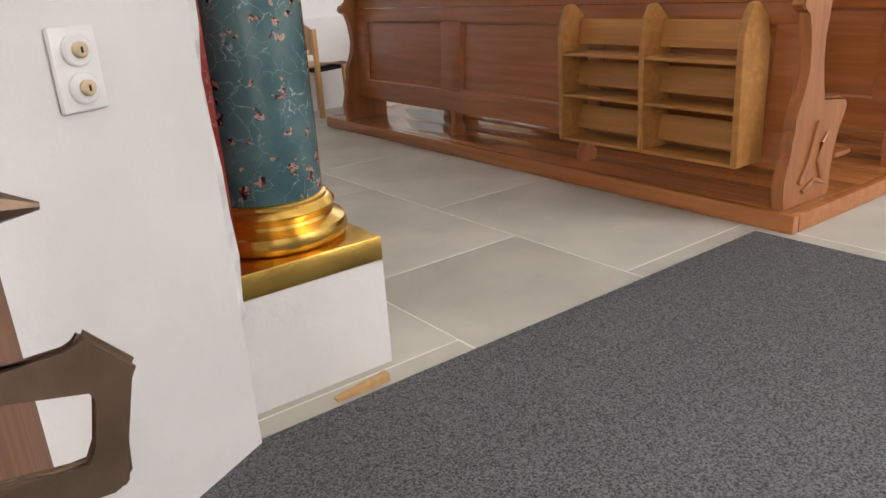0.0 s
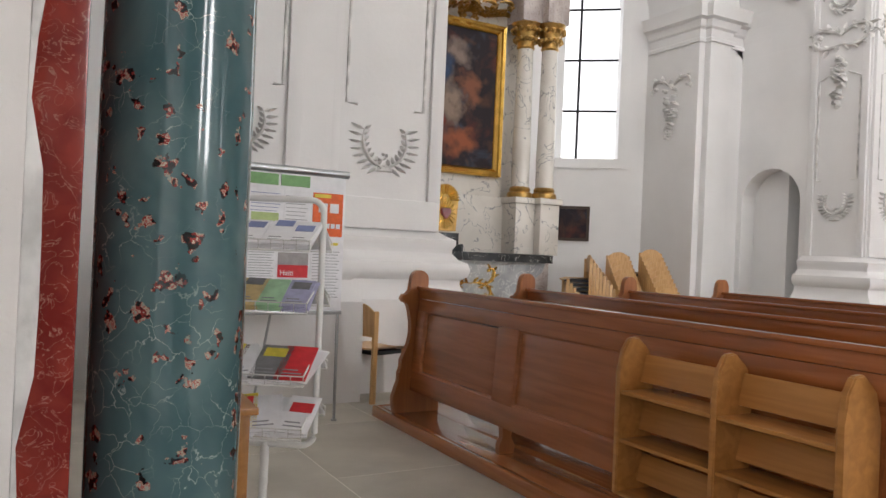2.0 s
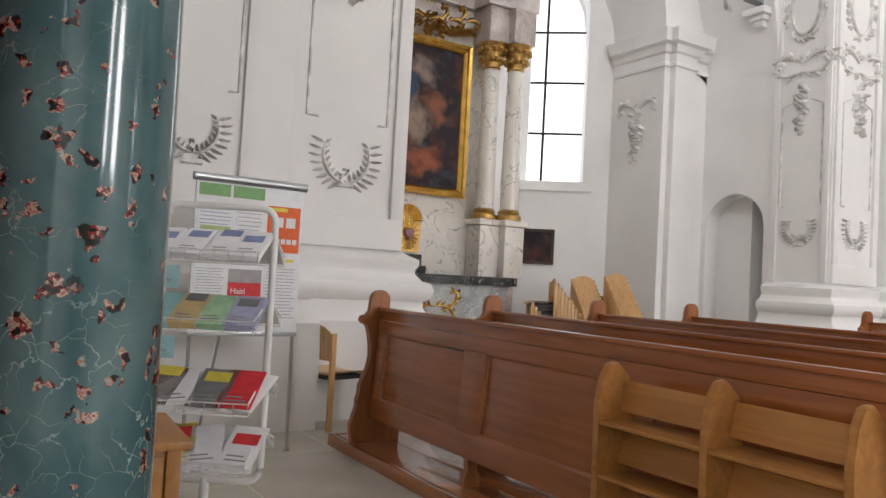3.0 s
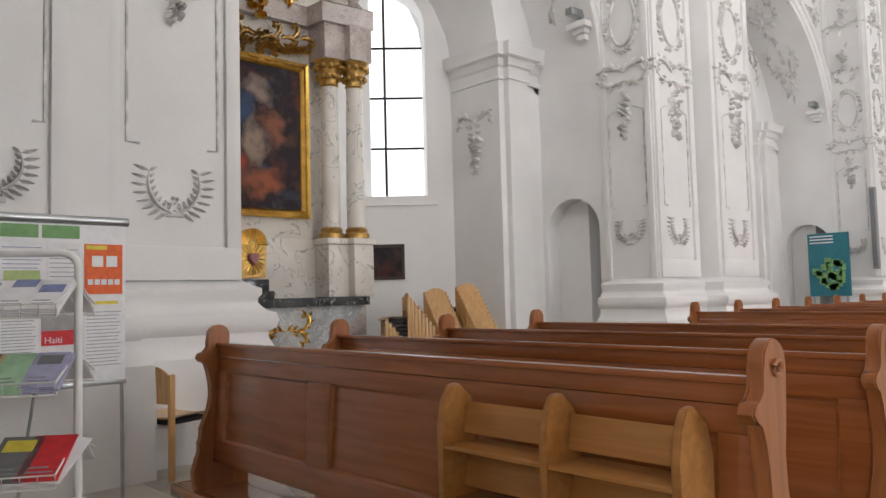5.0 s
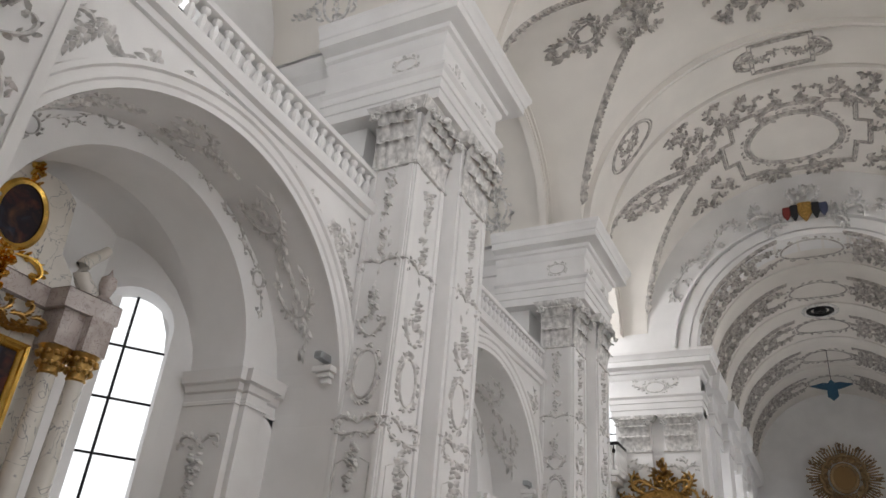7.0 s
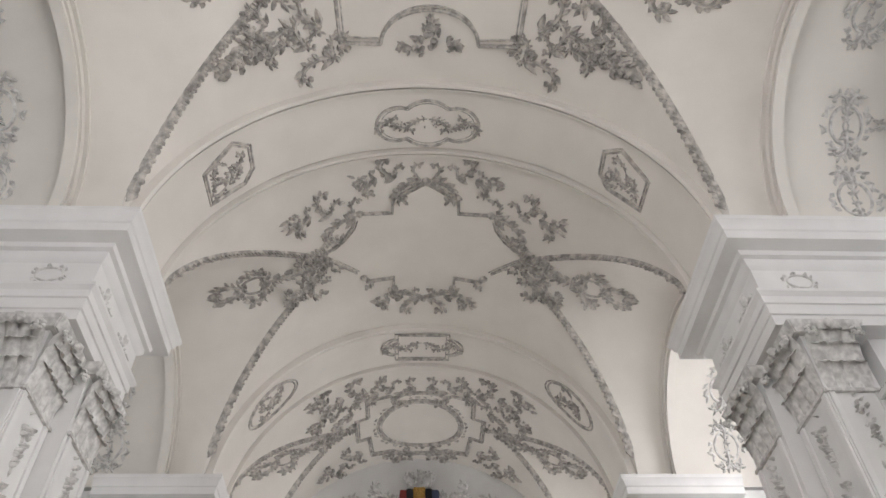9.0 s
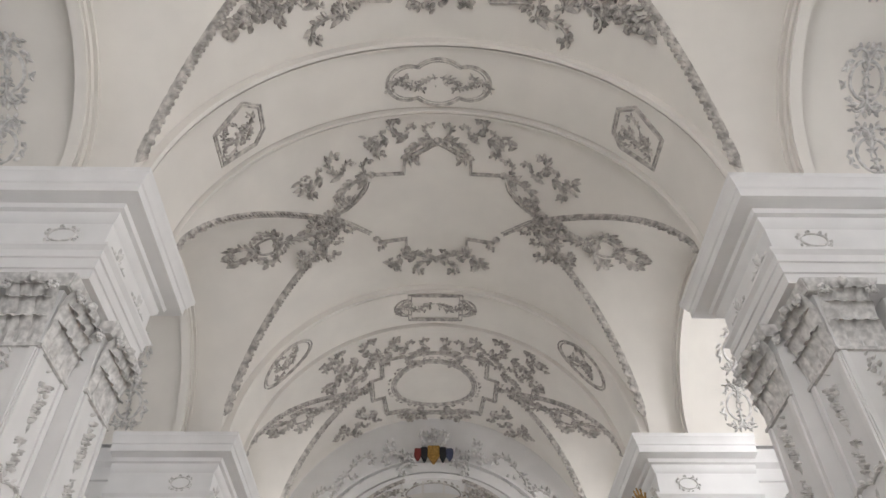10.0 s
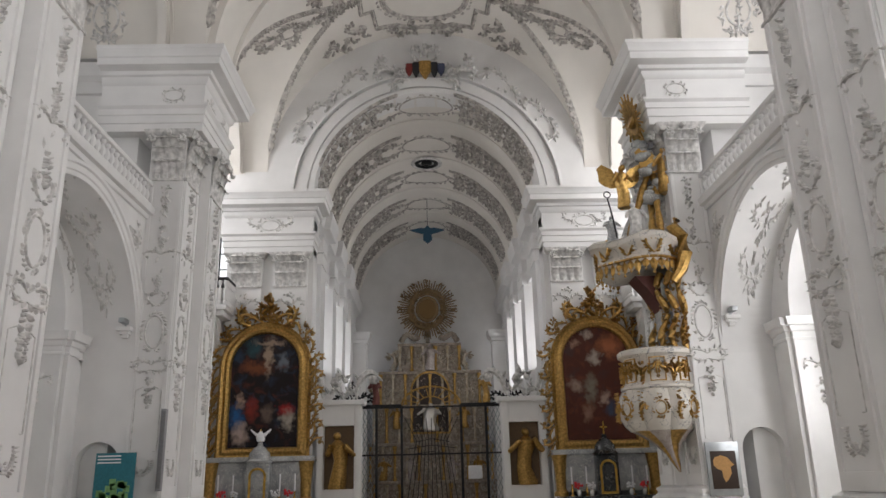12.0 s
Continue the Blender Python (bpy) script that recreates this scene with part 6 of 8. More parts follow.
for y in (2.5, -2.5):
    for q in (1, -1):
        r.scroll(y, 4.0, math.pi / 2 - q * 0.5, 0.6, -q, 0.06, 0.05, 8)
    r.bunch(y, 4.05, 0.35, 0.7, math.pi / 2, 20, 0.06)
    r.bunch(y * 0.98, 1.3, 0.5, 0.6, math.pi / 2, 24, 0.1)
o = r.build("finials", IRON)
o.parent = ob
for y, m in ((1.78, plain("faded_red_paint", (0.2, 0.06, 0.05))), (-1.78, OLDGOLD)):
    figure("painted_figure", "small painted carved figure on the choir screen", (GX, AX + y, 4.04), 0.9, m, 4, 0.7)
sg = solid("paper_sign", box(-0.06, -0.045, -0.22, 0.22, 1.7, 2.1), PAPER, "blank white notice hung on the choir screen", "sign")
sg.location = (GX, AX - 1.35, 0)
cl = solid("green_cloth", box(-0.3, 0.3, 0.8, 2.0, 1.05, 1.12, 0.02), plain("green_cloth", (0.02, 0.16, 0.09)), "green cloth over a rail before the choir", "cloth")
cl.location = (GX - 0.5, AX, 0)
bm = box(-0.28, 0.28, 0.82, 1.98, 0, 1.048, 0.02)
part("rail", bm, ALTARM, cl)

# ---- high altar ----
HX = 38.2
ob = thing("high_altar", "tall carved brown, silver and gilt high altar in tiers", "altar", (HX, AX, 0))


def tier(w, z0, z1, depth, name="tier"):
    bm = box(-depth, 0.3, -w, w, z0, z1, 0.03)
    bx(bm, -depth - 0.12, 0.3, -w - 0.1, w + 0.1, z1, z1 + 0.14, 0.03)
    part(name, bm, ALTARM, ob)
    r = Relief(lambda u, v, h: (-depth - h, u, v), int(z0 * 10))
    n = int(w * 2 / 0.55)
    for k in range(n):
        u = -w + (k + 0.5) * 2 * w / n
        r.scroll(u, z0 + 0.25, math.pi / 2, 0.5, 1 if u > 0 else -1, 0.07, 0.09, 7)
        r.bunch(u, z1 - 0.1, 0.35, (z1 - z0) * 0.6, -math.pi / 2, 16, 0.1)
    o = r.build("carving", SILVERG)
    o.parent = ob
    for k in range(n + 1):
        u = -w + k * 2 * w / n
        bm = lathe(bmesh.new(), [(0.09, z0), (0.09, z0 + 0.1), (0.06, z0 + 0.15), (0.065, z1 - 0.25), (0.1, z1 - 0.1), (0.1, z1)], -depth - 0.08, u, 10)
        part("colonnette", bm, SILVERG if k % 2 else OLDGOLD, ob)


tier(3.1, 0.0, 1.5, 1.0, "table")
tier(2.75, 1.64, 3.15, 0.6)
tier(2.6, 3.3, 4.85, 0.5)
tier(2.3, 5.0, 6.4, 0.45)
tier(1.4, 6.55, 7.72, 0.4)
for q in (1, -1):
    for k, (u0, z0, big) in enumerate(((2.55, 4.99, 0.9), (1.75, 6.55, 0.8), (1.5, 7.0, 0.5))):
        r = Relief(lambda u, v, h: (-0.3 - h, u, v), 25 + k)
        r.scroll(q * u0, z0, math.pi / 2 + q * 0.5, big, -q, 0.16, 0.2, 9)
        r.scroll(q * u0, z0, math.pi / 2 - q * 0.2, big * 0.6, q, 0.1, 0.16, 6)
        o = r.build("flank_scroll", SILVERG)
        o.parent = ob
for q in (1, -1):
    part("pediment_scroll", tube(bmesh.new(), [(-0.3, q * 1.35 * (1 - 0.07 * k), 7.95 + 0.22 * math.sin(k * 0.6) + 0.05 * k) for k in range(10)], 0.14, 8), ALTARM, ob)
    part("pediment_scroll", tube(bmesh.new(), [(-0.3, q * (2.7 - 0.08 * k), 5.5 + 0.35 * math.sin(k * 0.5)) for k in range(10)], 0.12, 8), ALTARM, ob)
out = [(-0.84, 3.75), (0.84, 3.75)] + arc(0, 5.6, 0.84, 0, 180, 18)
bm = moulding(bmesh.new(), out, [(0, -0.5), (0, -0.66), (0.08, -0.66), (0.08, -0.5)], True, lambda u, v, w: Vector((w, u, v)))
part("niche_frame", bm, OLDGOLD, ob)
bm = bmesh.new()
bm.faces.new([bm.verts.new((-0.53, u, v)) for u, v in out])
part("niche_back", bm, plain("dark_niche", (0.05, 0.035, 0.03)), ob)
figure("throned_figure", "pale silvered carved figure in the high altar's niche", (HX - 0.85, AX, 3.78), 1.25, mat("silver", (0.7, 0.68, 0.64), 0.35, 0.7, 0.3), 2, 1.5)
figure("upper_figure", "carved figure on the upper tier of the high altar", (HX - 0.62, AX - 0.05, 6.56), 1.25, PINKM, 6)
for q in (1, -1):
    for k, u in enumerate((0.95, 1.55, 2.15)):
        figure("relief_figure", "small carved figure between the altar's colonnettes", (HX - 0.62, AX + q * u, 1.68 if k != 1 else 3.9), 1.0, OLDGOLD if k else PINKM, k + 1)
sb = thing("sunburst", "gilded sunburst with rays above the high altar", "ornament", (HX + 0.7, AX + 0.07, 9.75))
for k in range(64):
    a = 2 * math.pi * k / 64
    rr = 1.5 if k % 2 else 1.36
    bm = extrude(bmesh.new(), [(0.7, -0.03), (rr, -0.026), (rr, 0.026), (0.7, 0.03)], -0.05, 0.0, lambda u, v, w: Vector((w, u * math.cos(a) - v * math.sin(a), u * math.sin(a) + v * math.cos(a))))
    part("ray", bm, RAYGOLD, sb)
r = Relief(lambda u, v, h: (-0.06 - h, u, v), 33)
for k in range(12):
    a = 2 * math.pi * k / 12
    r.scroll(0.75 * math.cos(a), 0.85 * math.sin(a), a + 1.2, 0.6, 1, 0.14, 0.16, 7)
    r.bunch(0.9 * math.cos(a), 0.95 * math.sin(a), 0.5, 0.5, a, 12, 0.14)
r.wreath(0, 0, 0.5, 0.58, 0.32, 30)
o = r.build("cloud_ring", RAYGOLD)
o.parent = sb
bm = lathe(bmesh.new(), [(0.52, 0), (0.48, 0.05), (0.0, 0.08)], seg=24)
bm.transform(Matrix.Rotation(-math.pi / 2, 4, "Y"))
part("disc", bm, plain("ochre", (0.2, 0.11, 0.03)), sb)
bm = box(-0.5, 0.05, -0.1, 0.1, -1.73, -1.5)
bx(bm, 0.05, 0.2, -0.1, 0.1, -1.73, 0.0)
part("mount", bm, ALTARM, sb)
for s in (1, -1):
    # square end piers beside the high altar, with a moulded top
    pr = thing("pier", "white end pier beside the high altar with moulded top", "pier", (36.9, Y(s, 3.3), 0), kind="structure")
    part("shaft", box(-0.35, 0.35, -0.42, 0.42, 0, 7.7, 0.02), WHITE, pr)
    foot = [(-0.35, -0.42), (0.35, -0.42), (0.35, 0.42), (-0.35, 0.42)]
    part("cornice", moulding(bmesh.new(), foot, [(0, 7.7), (0.04, 7.72), (0.06, 7.85), (0.14, 7.92), (0.18, 8.1), (0.2, 8.2), (-0.3, 8.2)], True), WHITE, pr)

# ---- pulpit ----
PX, PY = 17.9, Y(-1, 4.69)
ob = thing("pulpit", "white marbled and gilded baroque pulpit with canopy on a pier", "pulpit", (PX, PY, 0))
TURNED = -math.pi / 2


def around(rad, cy=0.0):
    """Surface of a round body: u is the angle from the west towards the nave, v the height."""
    return lambda u, v, h: ((rad + h) * -math.cos(u), cy + (rad + h) * math.sin(u), v)


def ribbed(levels, q, count, cy, lean):
    """One gored leaf of a bowl; levels: (z, radius); lean draws the lower end towards the pier."""
    bm = bmesh.new()
    prev = None
    for z, rr in levels:
        a0, a1 = q * 2 * math.pi / count, (q + 1) * 2 * math.pi / count
        cc = cy - lean * (levels[-1][0] - z)
        e = [bm.verts.new((rr * g * math.cos(a0 + (a1 - a0) * t), cc + rr * g * math.sin(a0 + (a1 - a0) * t), z)) for t, g in ((0, 0.93), (0.2, 1.0), (0.5, 1.05), (0.8, 1.0), (1, 0.93))]
        if prev:
            for j in range(4):
                bm.faces.new((prev[j], prev[j + 1], e[j + 1], e[j]))
        prev = e
    return bm


for q in range(8):
    part("corbel_leaf", ribbed([(1.76, 0.02), (1.9, 0.07), (2.1, 0.13), (2.3, 0.25), (2.45, 0.42), (2.56, 0.58)], q, 8, 0.02, 0.34), PINKM if q % 2 else OLDGOLD, ob, "carved leaf of the hanging corbel")
    part("bowl_panel", ribbed([(2.56, 0.58), (2.66, 0.68), (2.82, 0.77), (3.0, 0.82), (3.16, 0.8), (3.3, 0.74), (3.37, 0.7)], q, 8, 0.04, 0.0), WHITEM, ob, "bulging white veined panel")
bm = lathe(bmesh.new(), [(0.7, 3.36), (0.76, 3.39), (0.76, 3.44), (0.69, 3.48), (0.67, 3.56), (0.66, 3.95), (0.7, 4.02), (0.77, 4.06), (0.78, 4.14), (0.74, 4.18), (0.64, 4.18), (0.6, 4.1), (0.6, 3.45), (0.0, 3.45)], 0, 0.02, 32)
part("tub", bm, WHITEM, ob, "grey-white marbled tub")
for k in range(8):
    a = -1.1 + 0.45 * k
    r = Relief(around(0.67, 0.02), 51 + k)
    if k % 2:
        r.line([(a - 0.22, 3.52), (a + 0.22, 3.52), (a + 0.22, 3.98), (a - 0.22, 3.98), (a - 0.22, 3.52)], 0.04, 0.04)
        for q in (1, -1):
            r.scroll(a, 3.56, math.pi / 2 - q * 0.4, 0.32, q, 0.05, 0.07, 7)
            r.scroll(a, 3.94, TURNED - q * 0.4, 0.28, -q, 0.05, 0.07, 6)
    else:
        r.bunch(a, 3.98, 0.2, 0.55, TURNED, 30, 0.1)
        r.scroll(a, 3.5, math.pi / 2, 0.32, 1, 0.06, 0.1, 7)
        r.scroll(a, 3.5, math.pi / 2, 0.32, -1, 0.06, 0.1, 7)
    r.build("gilt_carving", OLDGOLD).parent = ob
    r = Relief(around(0.81, 0.04), 71 + k)
    if k % 2:
        r.wreath(a, 2.98, 0.13, 0.13, 0.07, 18)
        r.bunch(a, 3.3, 0.16, 0.2, TURNED, 10, 0.07)
    else:
        r.bunch(a, 3.36, 0.14, 0.6, TURNED, 30, 0.1)
        r.scroll(a, 2.75, math.pi / 2 - 0.3, 0.3, 1, 0.05, 0.08, 7)
    r.build("gilt_carving", OLDGOLD).parent = ob
# bracket arm towards the arcade
bm = bmesh.new()
tube(bm, [(-0.35, -0.5, 3.98), (-0.4, -0.72, 3.9), (-0.42, -0.92, 3.96), (-0.42, -1.08, 4.1)], 0.09, 8, taper=lambda k: 1 - 0.7 * k)
for k in range(5):
    tube(bm, [(-0.38, -0.55 - 0.08 * k, 3.94), (-0.46, -0.6 - 0.08 * k, 4.06 + 0.02 * k)], 0.035, 6, taper=lambda q: 1 - 0.7 * q)
part("bracket_arm", bm, OLDGOLD, ob, "gilded leafy bracket arm")
# rear wall with carved edges
bm = box(-0.5, 0.5, -0.56, -0.3, 4.0, 5.7, 0.02)
bx(bm, -0.34, 0.34, -0.3, -0.16, 4.1, 5.7, 0.03)
part("back_board", bm, GREYM, ob, "grey marbled rear panel")
for x, y, sway in ((-0.52, -0.5, 0.05), (-0.5, -0.3, 0.09), (-0.36, -0.14, 0.1), (0.36, -0.14, 0.1)):
    bm = bmesh.new()
    tube(bm, [(x - 0.02 * math.sin(k * 0.8), y + sway * math.sin(k * 0.75), 4.14 + 0.125 * k) for k in range(14)], 0.07, 8, taper=lambda k: 0.65 + 0.5 * abs(math.sin(8 * k)))
    part("carved_strip", bm, OLDGOLD, ob, "gilded scrolled edge strip")
    r = Relief(lambda u, v, h: (x - 0.05 - h, y + u, v), int(90 + 40 * x))
    r.bunch(0, 5.6, 0.24, 1.4, TURNED, 40, 0.1)
    r.build("gilt_carving", OLDGOLD).parent = ob
bm = extrude(bmesh.new(), [(-0.5, 5.0), (-0.18, 5.0), (0.1, 5.45), (0.35, 5.75), (-0.5, 5.75)], -0.3, 0.3, lambda u, v, w: Vector((w, u, v)))
part("canopy_corbel", bm, plain("dark_red_wood", (0.09, 0.022, 0.016)), ob, "dark red underside support")
# canopy: broken, curving cornice
CANOPY = [(0.0, 5.92), (0.6, 5.9), (0.8, 5.8), (0.86, 5.8), (0.9, 5.93), (0.86, 6.02), (0.87, 6.2), (0.94, 6.3), (1.03, 6.36), (1.05, 6.45), (0.98, 6.5), (0.75, 6.53), (0.5, 6.6), (0.3, 6.75), (0.0, 6.8)]
bm = bmesh.new()
prev = None
for i in range(41):
    a = 2 * math.pi * i / 40
    wave = 1 + 0.07 * math.cos(4 * a)
    e = [bm.verts.new((r_ * wave * math.cos(a), 0.1 + r_ * wave * math.sin(a), z_ + 0.05 * math.cos(4 * a) * (r_ > 0.7))) for r_, z_ in CANOPY]
    if prev:
        for j in range(len(e) - 1):
            bm.faces.new((prev[j], prev[j + 1], e[j + 1], e[j]))
    prev = e
bmesh.ops.remove_doubles(bm, verts=bm.verts, dist=0.0005)
part("canopy", bm, WHITEM, ob, "white and grey marbled canopy")
for k in range(26):
    a = -1.5 + 0.17 * k
    rad = 0.9 * (1 + 0.07 * math.cos(4 * (math.pi - a)))
    r = Relief(around(rad, 0.1), 90 + k)
    r.leaf(a, 5.98, TURNED, 0.3 if k % 2 else 0.22, 0.19, 0.05)
    r.knob(a, 5.66 if k % 2 else 5.74, 0.035, 0.05)
    r.line([(a - 0.08, 6.0), (a + 0.08, 6.0)], 0.06, 0.05)
    r.build("lambrequin_tassel", OLDGOLD).parent = ob
for k in range(6):
    a = -1.2 + 0.6 * k
    r = Relief(around(0.9 * (1 + 0.07 * math.cos(4 * (math.pi - a))), 0.1), 120 + k)
    for q in (1, -1):
        r.scroll(a, 6.08, math.pi / 2 - q * 0.9, 0.36, q, 0.06, 0.08, 7)
    r.build("gilt_carving", OLDGOLD).parent = ob
# large gilded volute against the pier
for x in (-0.75, 0.75):
    bm = bmesh.new()
    tube(bm, [(x, -0.3, 5.5), (x * 1.03, -0.48, 5.75), (x * 1.03, -0.6, 6.1), (x, -0.56, 6.45), (x * 0.95, -0.42, 6.7), (x * 0.95, -0.52, 6.85)], 0.15, 8, taper=lambda k: 0.5 + 0.6 * math.sin(3 * k))
    part("side_volute", bm, OLDGOLD, ob)
# cloud pillar with scrolls, up to the ray glory
for q, (x, y) in enumerate(((-0.3, 0.4), (0.3, 0.4), (-0.32, -0.3), (0.32, -0.3))):
    bm = bmesh.new()
    tube(bm, [(x * (1 - 0.07 * k), y * (1 - 0.09 * k) - 0.03 * k, 6.58 + 0.17 * k) for k in range(10)], 0.08, 8, taper=lambda k: 0.7 + 0.45 * abs(math.sin(7 * k)))
    part("crown_scroll", bm, GREYM if q == 1 else OLDGOLD, ob)
rnd = random.Random(77)
bm = bmesh.new()
for k in range(46):
    z = 7.5 + 1.5 * rnd.random()
    bmesh.ops.create_icosphere(bm, subdivisions=2, radius=rnd.uniform(0.08, 0.19), matrix=Matrix.Translation((rnd.uniform(-0.25, 0.25), -0.28 + rnd.uniform(-0.18, 0.2), z)) @ Matrix.Diagonal((1, 1, 0.7, 1)))
part("stucco_cloud", bm, GREYM, ob, "grey stucco cloud")
for k in range(36):
    a, q = 2 * math.pi * k / 36, 0.6 if k % 2 else 0.46
    bm = extrude(bmesh.new(), [(0.08, -0.035), (q, -0.018), (q, 0.018), (0.08, 0.035)], 0, 0.03, lambda u, v, w: Vector((u * math.cos(a) - v * math.sin(a), w - 0.02 + 0.3 * (u * math.sin(a) + v * math.cos(a)), 9.52 + u * math.sin(a) + v * math.cos(a))))
    part("ray", bm, OLDGOLD, ob)
bm = lathe(bmesh.new(), [(0.2, -0.03), (0.19, 0.04), (0.0, 0.07)], seg=20)
bm.transform(Matrix.Translation((0, -0.02, 9.52)) @ Matrix.Rotation(-math.pi / 2 + 0.29, 4, "X"))
part("glory_disc", bm, OLDGOLD, ob)
bm = bmesh.new()
tube(bm, [(0, -0.25, 8.6), (0, -0.2, 9.1), (0, -0.06, 9.48)], 0.05, 8)
part("ray_stem", bm, OLDGOLD, ob)
figure("pulpit_angel", "gilded angel with spread wings on the pulpit canopy", (PX - 0.25, PY + 0.42, 7.3), 1.0, OLDGOLD, 1, 0.8, True)
figure("pulpit_angel", "gilded angel blowing a trumpet on the pulpit canopy", (PX - 0.35, PY - 0.5, 7.6), 1.05, OLDGOLD, 2, 0.75, True)
figure("pulpit_putto", "white carved child figure on the canopy's edge", (PX - 0.5, PY + 0.3, 6.52), 0.8, STUCCO, 3, 1.0)
figure("pulpit_putto", "white carved child figure on the canopy's edge", (PX - 0.3, PY + 0.75, 6.5), 0.6, GREYM, 7, 1.1)
bm = bmesh.new()
tube(bm, [(0, 0, 0), (-0.02, 0.06, 0.45), (-0.02, 0.14, 0.9)], 0.018, 6)
tube(bm, [(-0.02, 0.14 + 0.07 * math.cos(a), 0.97 + 0.07 * math.sin(a)) for a in [2 * math.pi * k / 12 for k in range(12)]], 0.014, 6, True)
st = solid("pulpit_staff", bm, IRON, "thin dark staff with a ring, held over the canopy", "staff")
st.location = (PX - 0.55, PY + 0.72, 6.52)

# ---- boards at the third piers ----
ob = thing("exhibition_board", "green and teal printed exhibition board standing by the pier", "board", (17.0, Y(1, 5.95), 0.35))
bm = box(-0.02, 0.02, -0.37, 0.37, 0.8, 2.0, 0.004)
part("panel", bm, SKYB, ob)
bm = bmesh.new()
rnd = random.Random(3)
for k in range(26):
    a, q = rnd.uniform(0, 6.28), rnd.random() ** 0.5
    bx(bm, -0.026, -0.022, 0.27 * q * math.cos(a) - 0.06, 0.27 * q * math.cos(a) + 0.06, 1.25 + 0.3 * q * math.sin(a) - 0.06, 1.25 + 0.3 * q * math.sin(a) + 0.06)
part("printed_tree", bm, GREENP, ob, "bright green printed foliage", smooth=False)
bm = bmesh.new()
for z in (1.93, 1.87, 1.81):
    bx(bm, -0.026, -0.022, -0.1, 0.33, z, z + 0.025)
part("print_lines", bm, PAPER, ob, smooth=False)
for q in (1, -1):
    bm = box(-0.15, 0.15, q * 0.3 - 0.02, q * 0.3 + 0.02, 0, 0.03)
    bx(bm, -0.02, 0.02, q * 0.3 - 0.02, q * 0.3 + 0.02, 0.03, 0.8)
    part("leg", bm, STEEL, ob)
ob = thing("africa_board", "dark framed board with a gold map of Africa", "board", (17.25, Y(-1, 5.58), 0.35))
bm = box(-0.02, 0.02, -0.32, 0.32, 0.95, 1.95, 0.006)
part("panel", bm, STEEL, ob)
bm = box(-0.028, -0.021, -0.25, 0.25, 1.08, 1.78, 0.002)
part("print", bm, plain("dark_brown_print", (0.035, 0.018, 0.01)), ob)
out = [(0.17, 1.66), (0.05, 1.7), (-0.08, 1.66), (-0.14, 1.58), (-0.2, 1.52), (-0.12, 1.48), (-0.13, 1.36), (-0.06, 1.25), (0.0, 1.2), (0.04, 1.3), (0.05, 1.42), (0.14, 1.45), (0.2, 1.52), (0.2, 1.6)]
bm = extrude(bmesh.new(), [(u, v) for u, v in out], -0.034, -0.029, lambda u, v, w: Vector((w, u, v)))
part("map_shape", bm, plain("ochre_print", (0.5, 0.27, 0.09)), ob, smooth=False)
for q in (1, -1):
    bm = box(-0.02, 0.02, q * 0.27 - 0.02, q * 0.27 + 0.02, 0, 0.95)
    part("leg", bm, STEEL, ob)

# balconies beside the choir arch
for s in (1, -1):
    ob = thing("balcony", "small white balcony with balusters on scroll brackets", "balcony", (23.7, Y(s, 6.2), 0.2))
    bm = box(-0.5, 0.55, -0.45, 0.45, 6.25, 6.4, 0.02)
    bx(bm, -0.4, 0.5, -0.35, 0.35, 6.1, 6.25, 0.02)
    part("slab", bm, WHITE, ob)
    bm = box(-0.5, 0.55, -0.45, 0.45, 7.1, 7.2, 0.02)
    part("rail", bm, IRON, ob, "dark handrail")
    for k in range(6):
        for xx, yy in ((-0.45, -0.38 + 0.15 * k), (-0.35 + 0.16 * k, -0.4 * s)):
            bm = baluster(6.4, 0.7)
            o = part("baluster", bm, WHITE, ob)
            o.location = (xx, yy, 0)
    bm = extrude(bmesh.new(), [(0.5, 6.1), (-0.3, 6.1), (-0.1, 5.8), (0.1, 5.6), (0.3, 5.3), (0.5, 5.2)], -0.12, 0.12, lambda u, v, w: Vector((u, w, v)))
    part("bracket", bm, WHITE, ob)
    wd = window("window", 0.55, 1.5, 0.1, 3)
    wd.matrix_world = Matrix.Translation((CHOIR - 0.17, Y(s, 6.3), 7.4)) @ Matrix.Rotation(-math.pi / 2, 4, "Z")
    struct("wall_bay_" + side_name(s), box(19.4, CHOIR, *sorted((Y(s, 6.9), Y(s, 7.2))), 0, 7.0), WHITE, "white side wall of the third bay", "wall")

# sanctuary lamp under the balcony
ob = thing("sanctuary_lamp", "hanging brass sanctuary lamp with red glass on a chain", "lamp", (23.4, 7.17, 3.1))
bm = lathe(bmesh.new(), [(0.0, -0.22), (0.03, -0.16), (0.1, -0.08), (0.17, 0.02), (0.18, 0.1), (0.14, 0.16), (0.16, 0.2), (0.1, 0.2), (0.0, 0.1)], seg=20)
part("bowl", bm, GOLD, ob)
bm = lathe(bmesh.new(), [(0.07, 0.2), (0.08, 0.34), (0.06, 0.4), (0.0, 0.4)], seg=14)
part("glass", bm, plain("red_glass", (0.3, 0.01, 0.01), 0.15), ob, "red glass cup")
for q in range(3):
    a = 2 * math.pi * q / 3
    bm = tube(bmesh.new(), [(0.16 * math.cos(a), 0.16 * math.sin(a), 0.18), (0.05 * math.cos(a), 0.05 * math.sin(a), 0.8), (0, 0, 1.2)], 0.01, 6)
    part("chain", bm, OLDGOLD, ob)
part("rope", tube(bmesh.new(), [(0, 0, 1.18), (0, 0, 3.2)], 0.012, 6), IRON, ob)

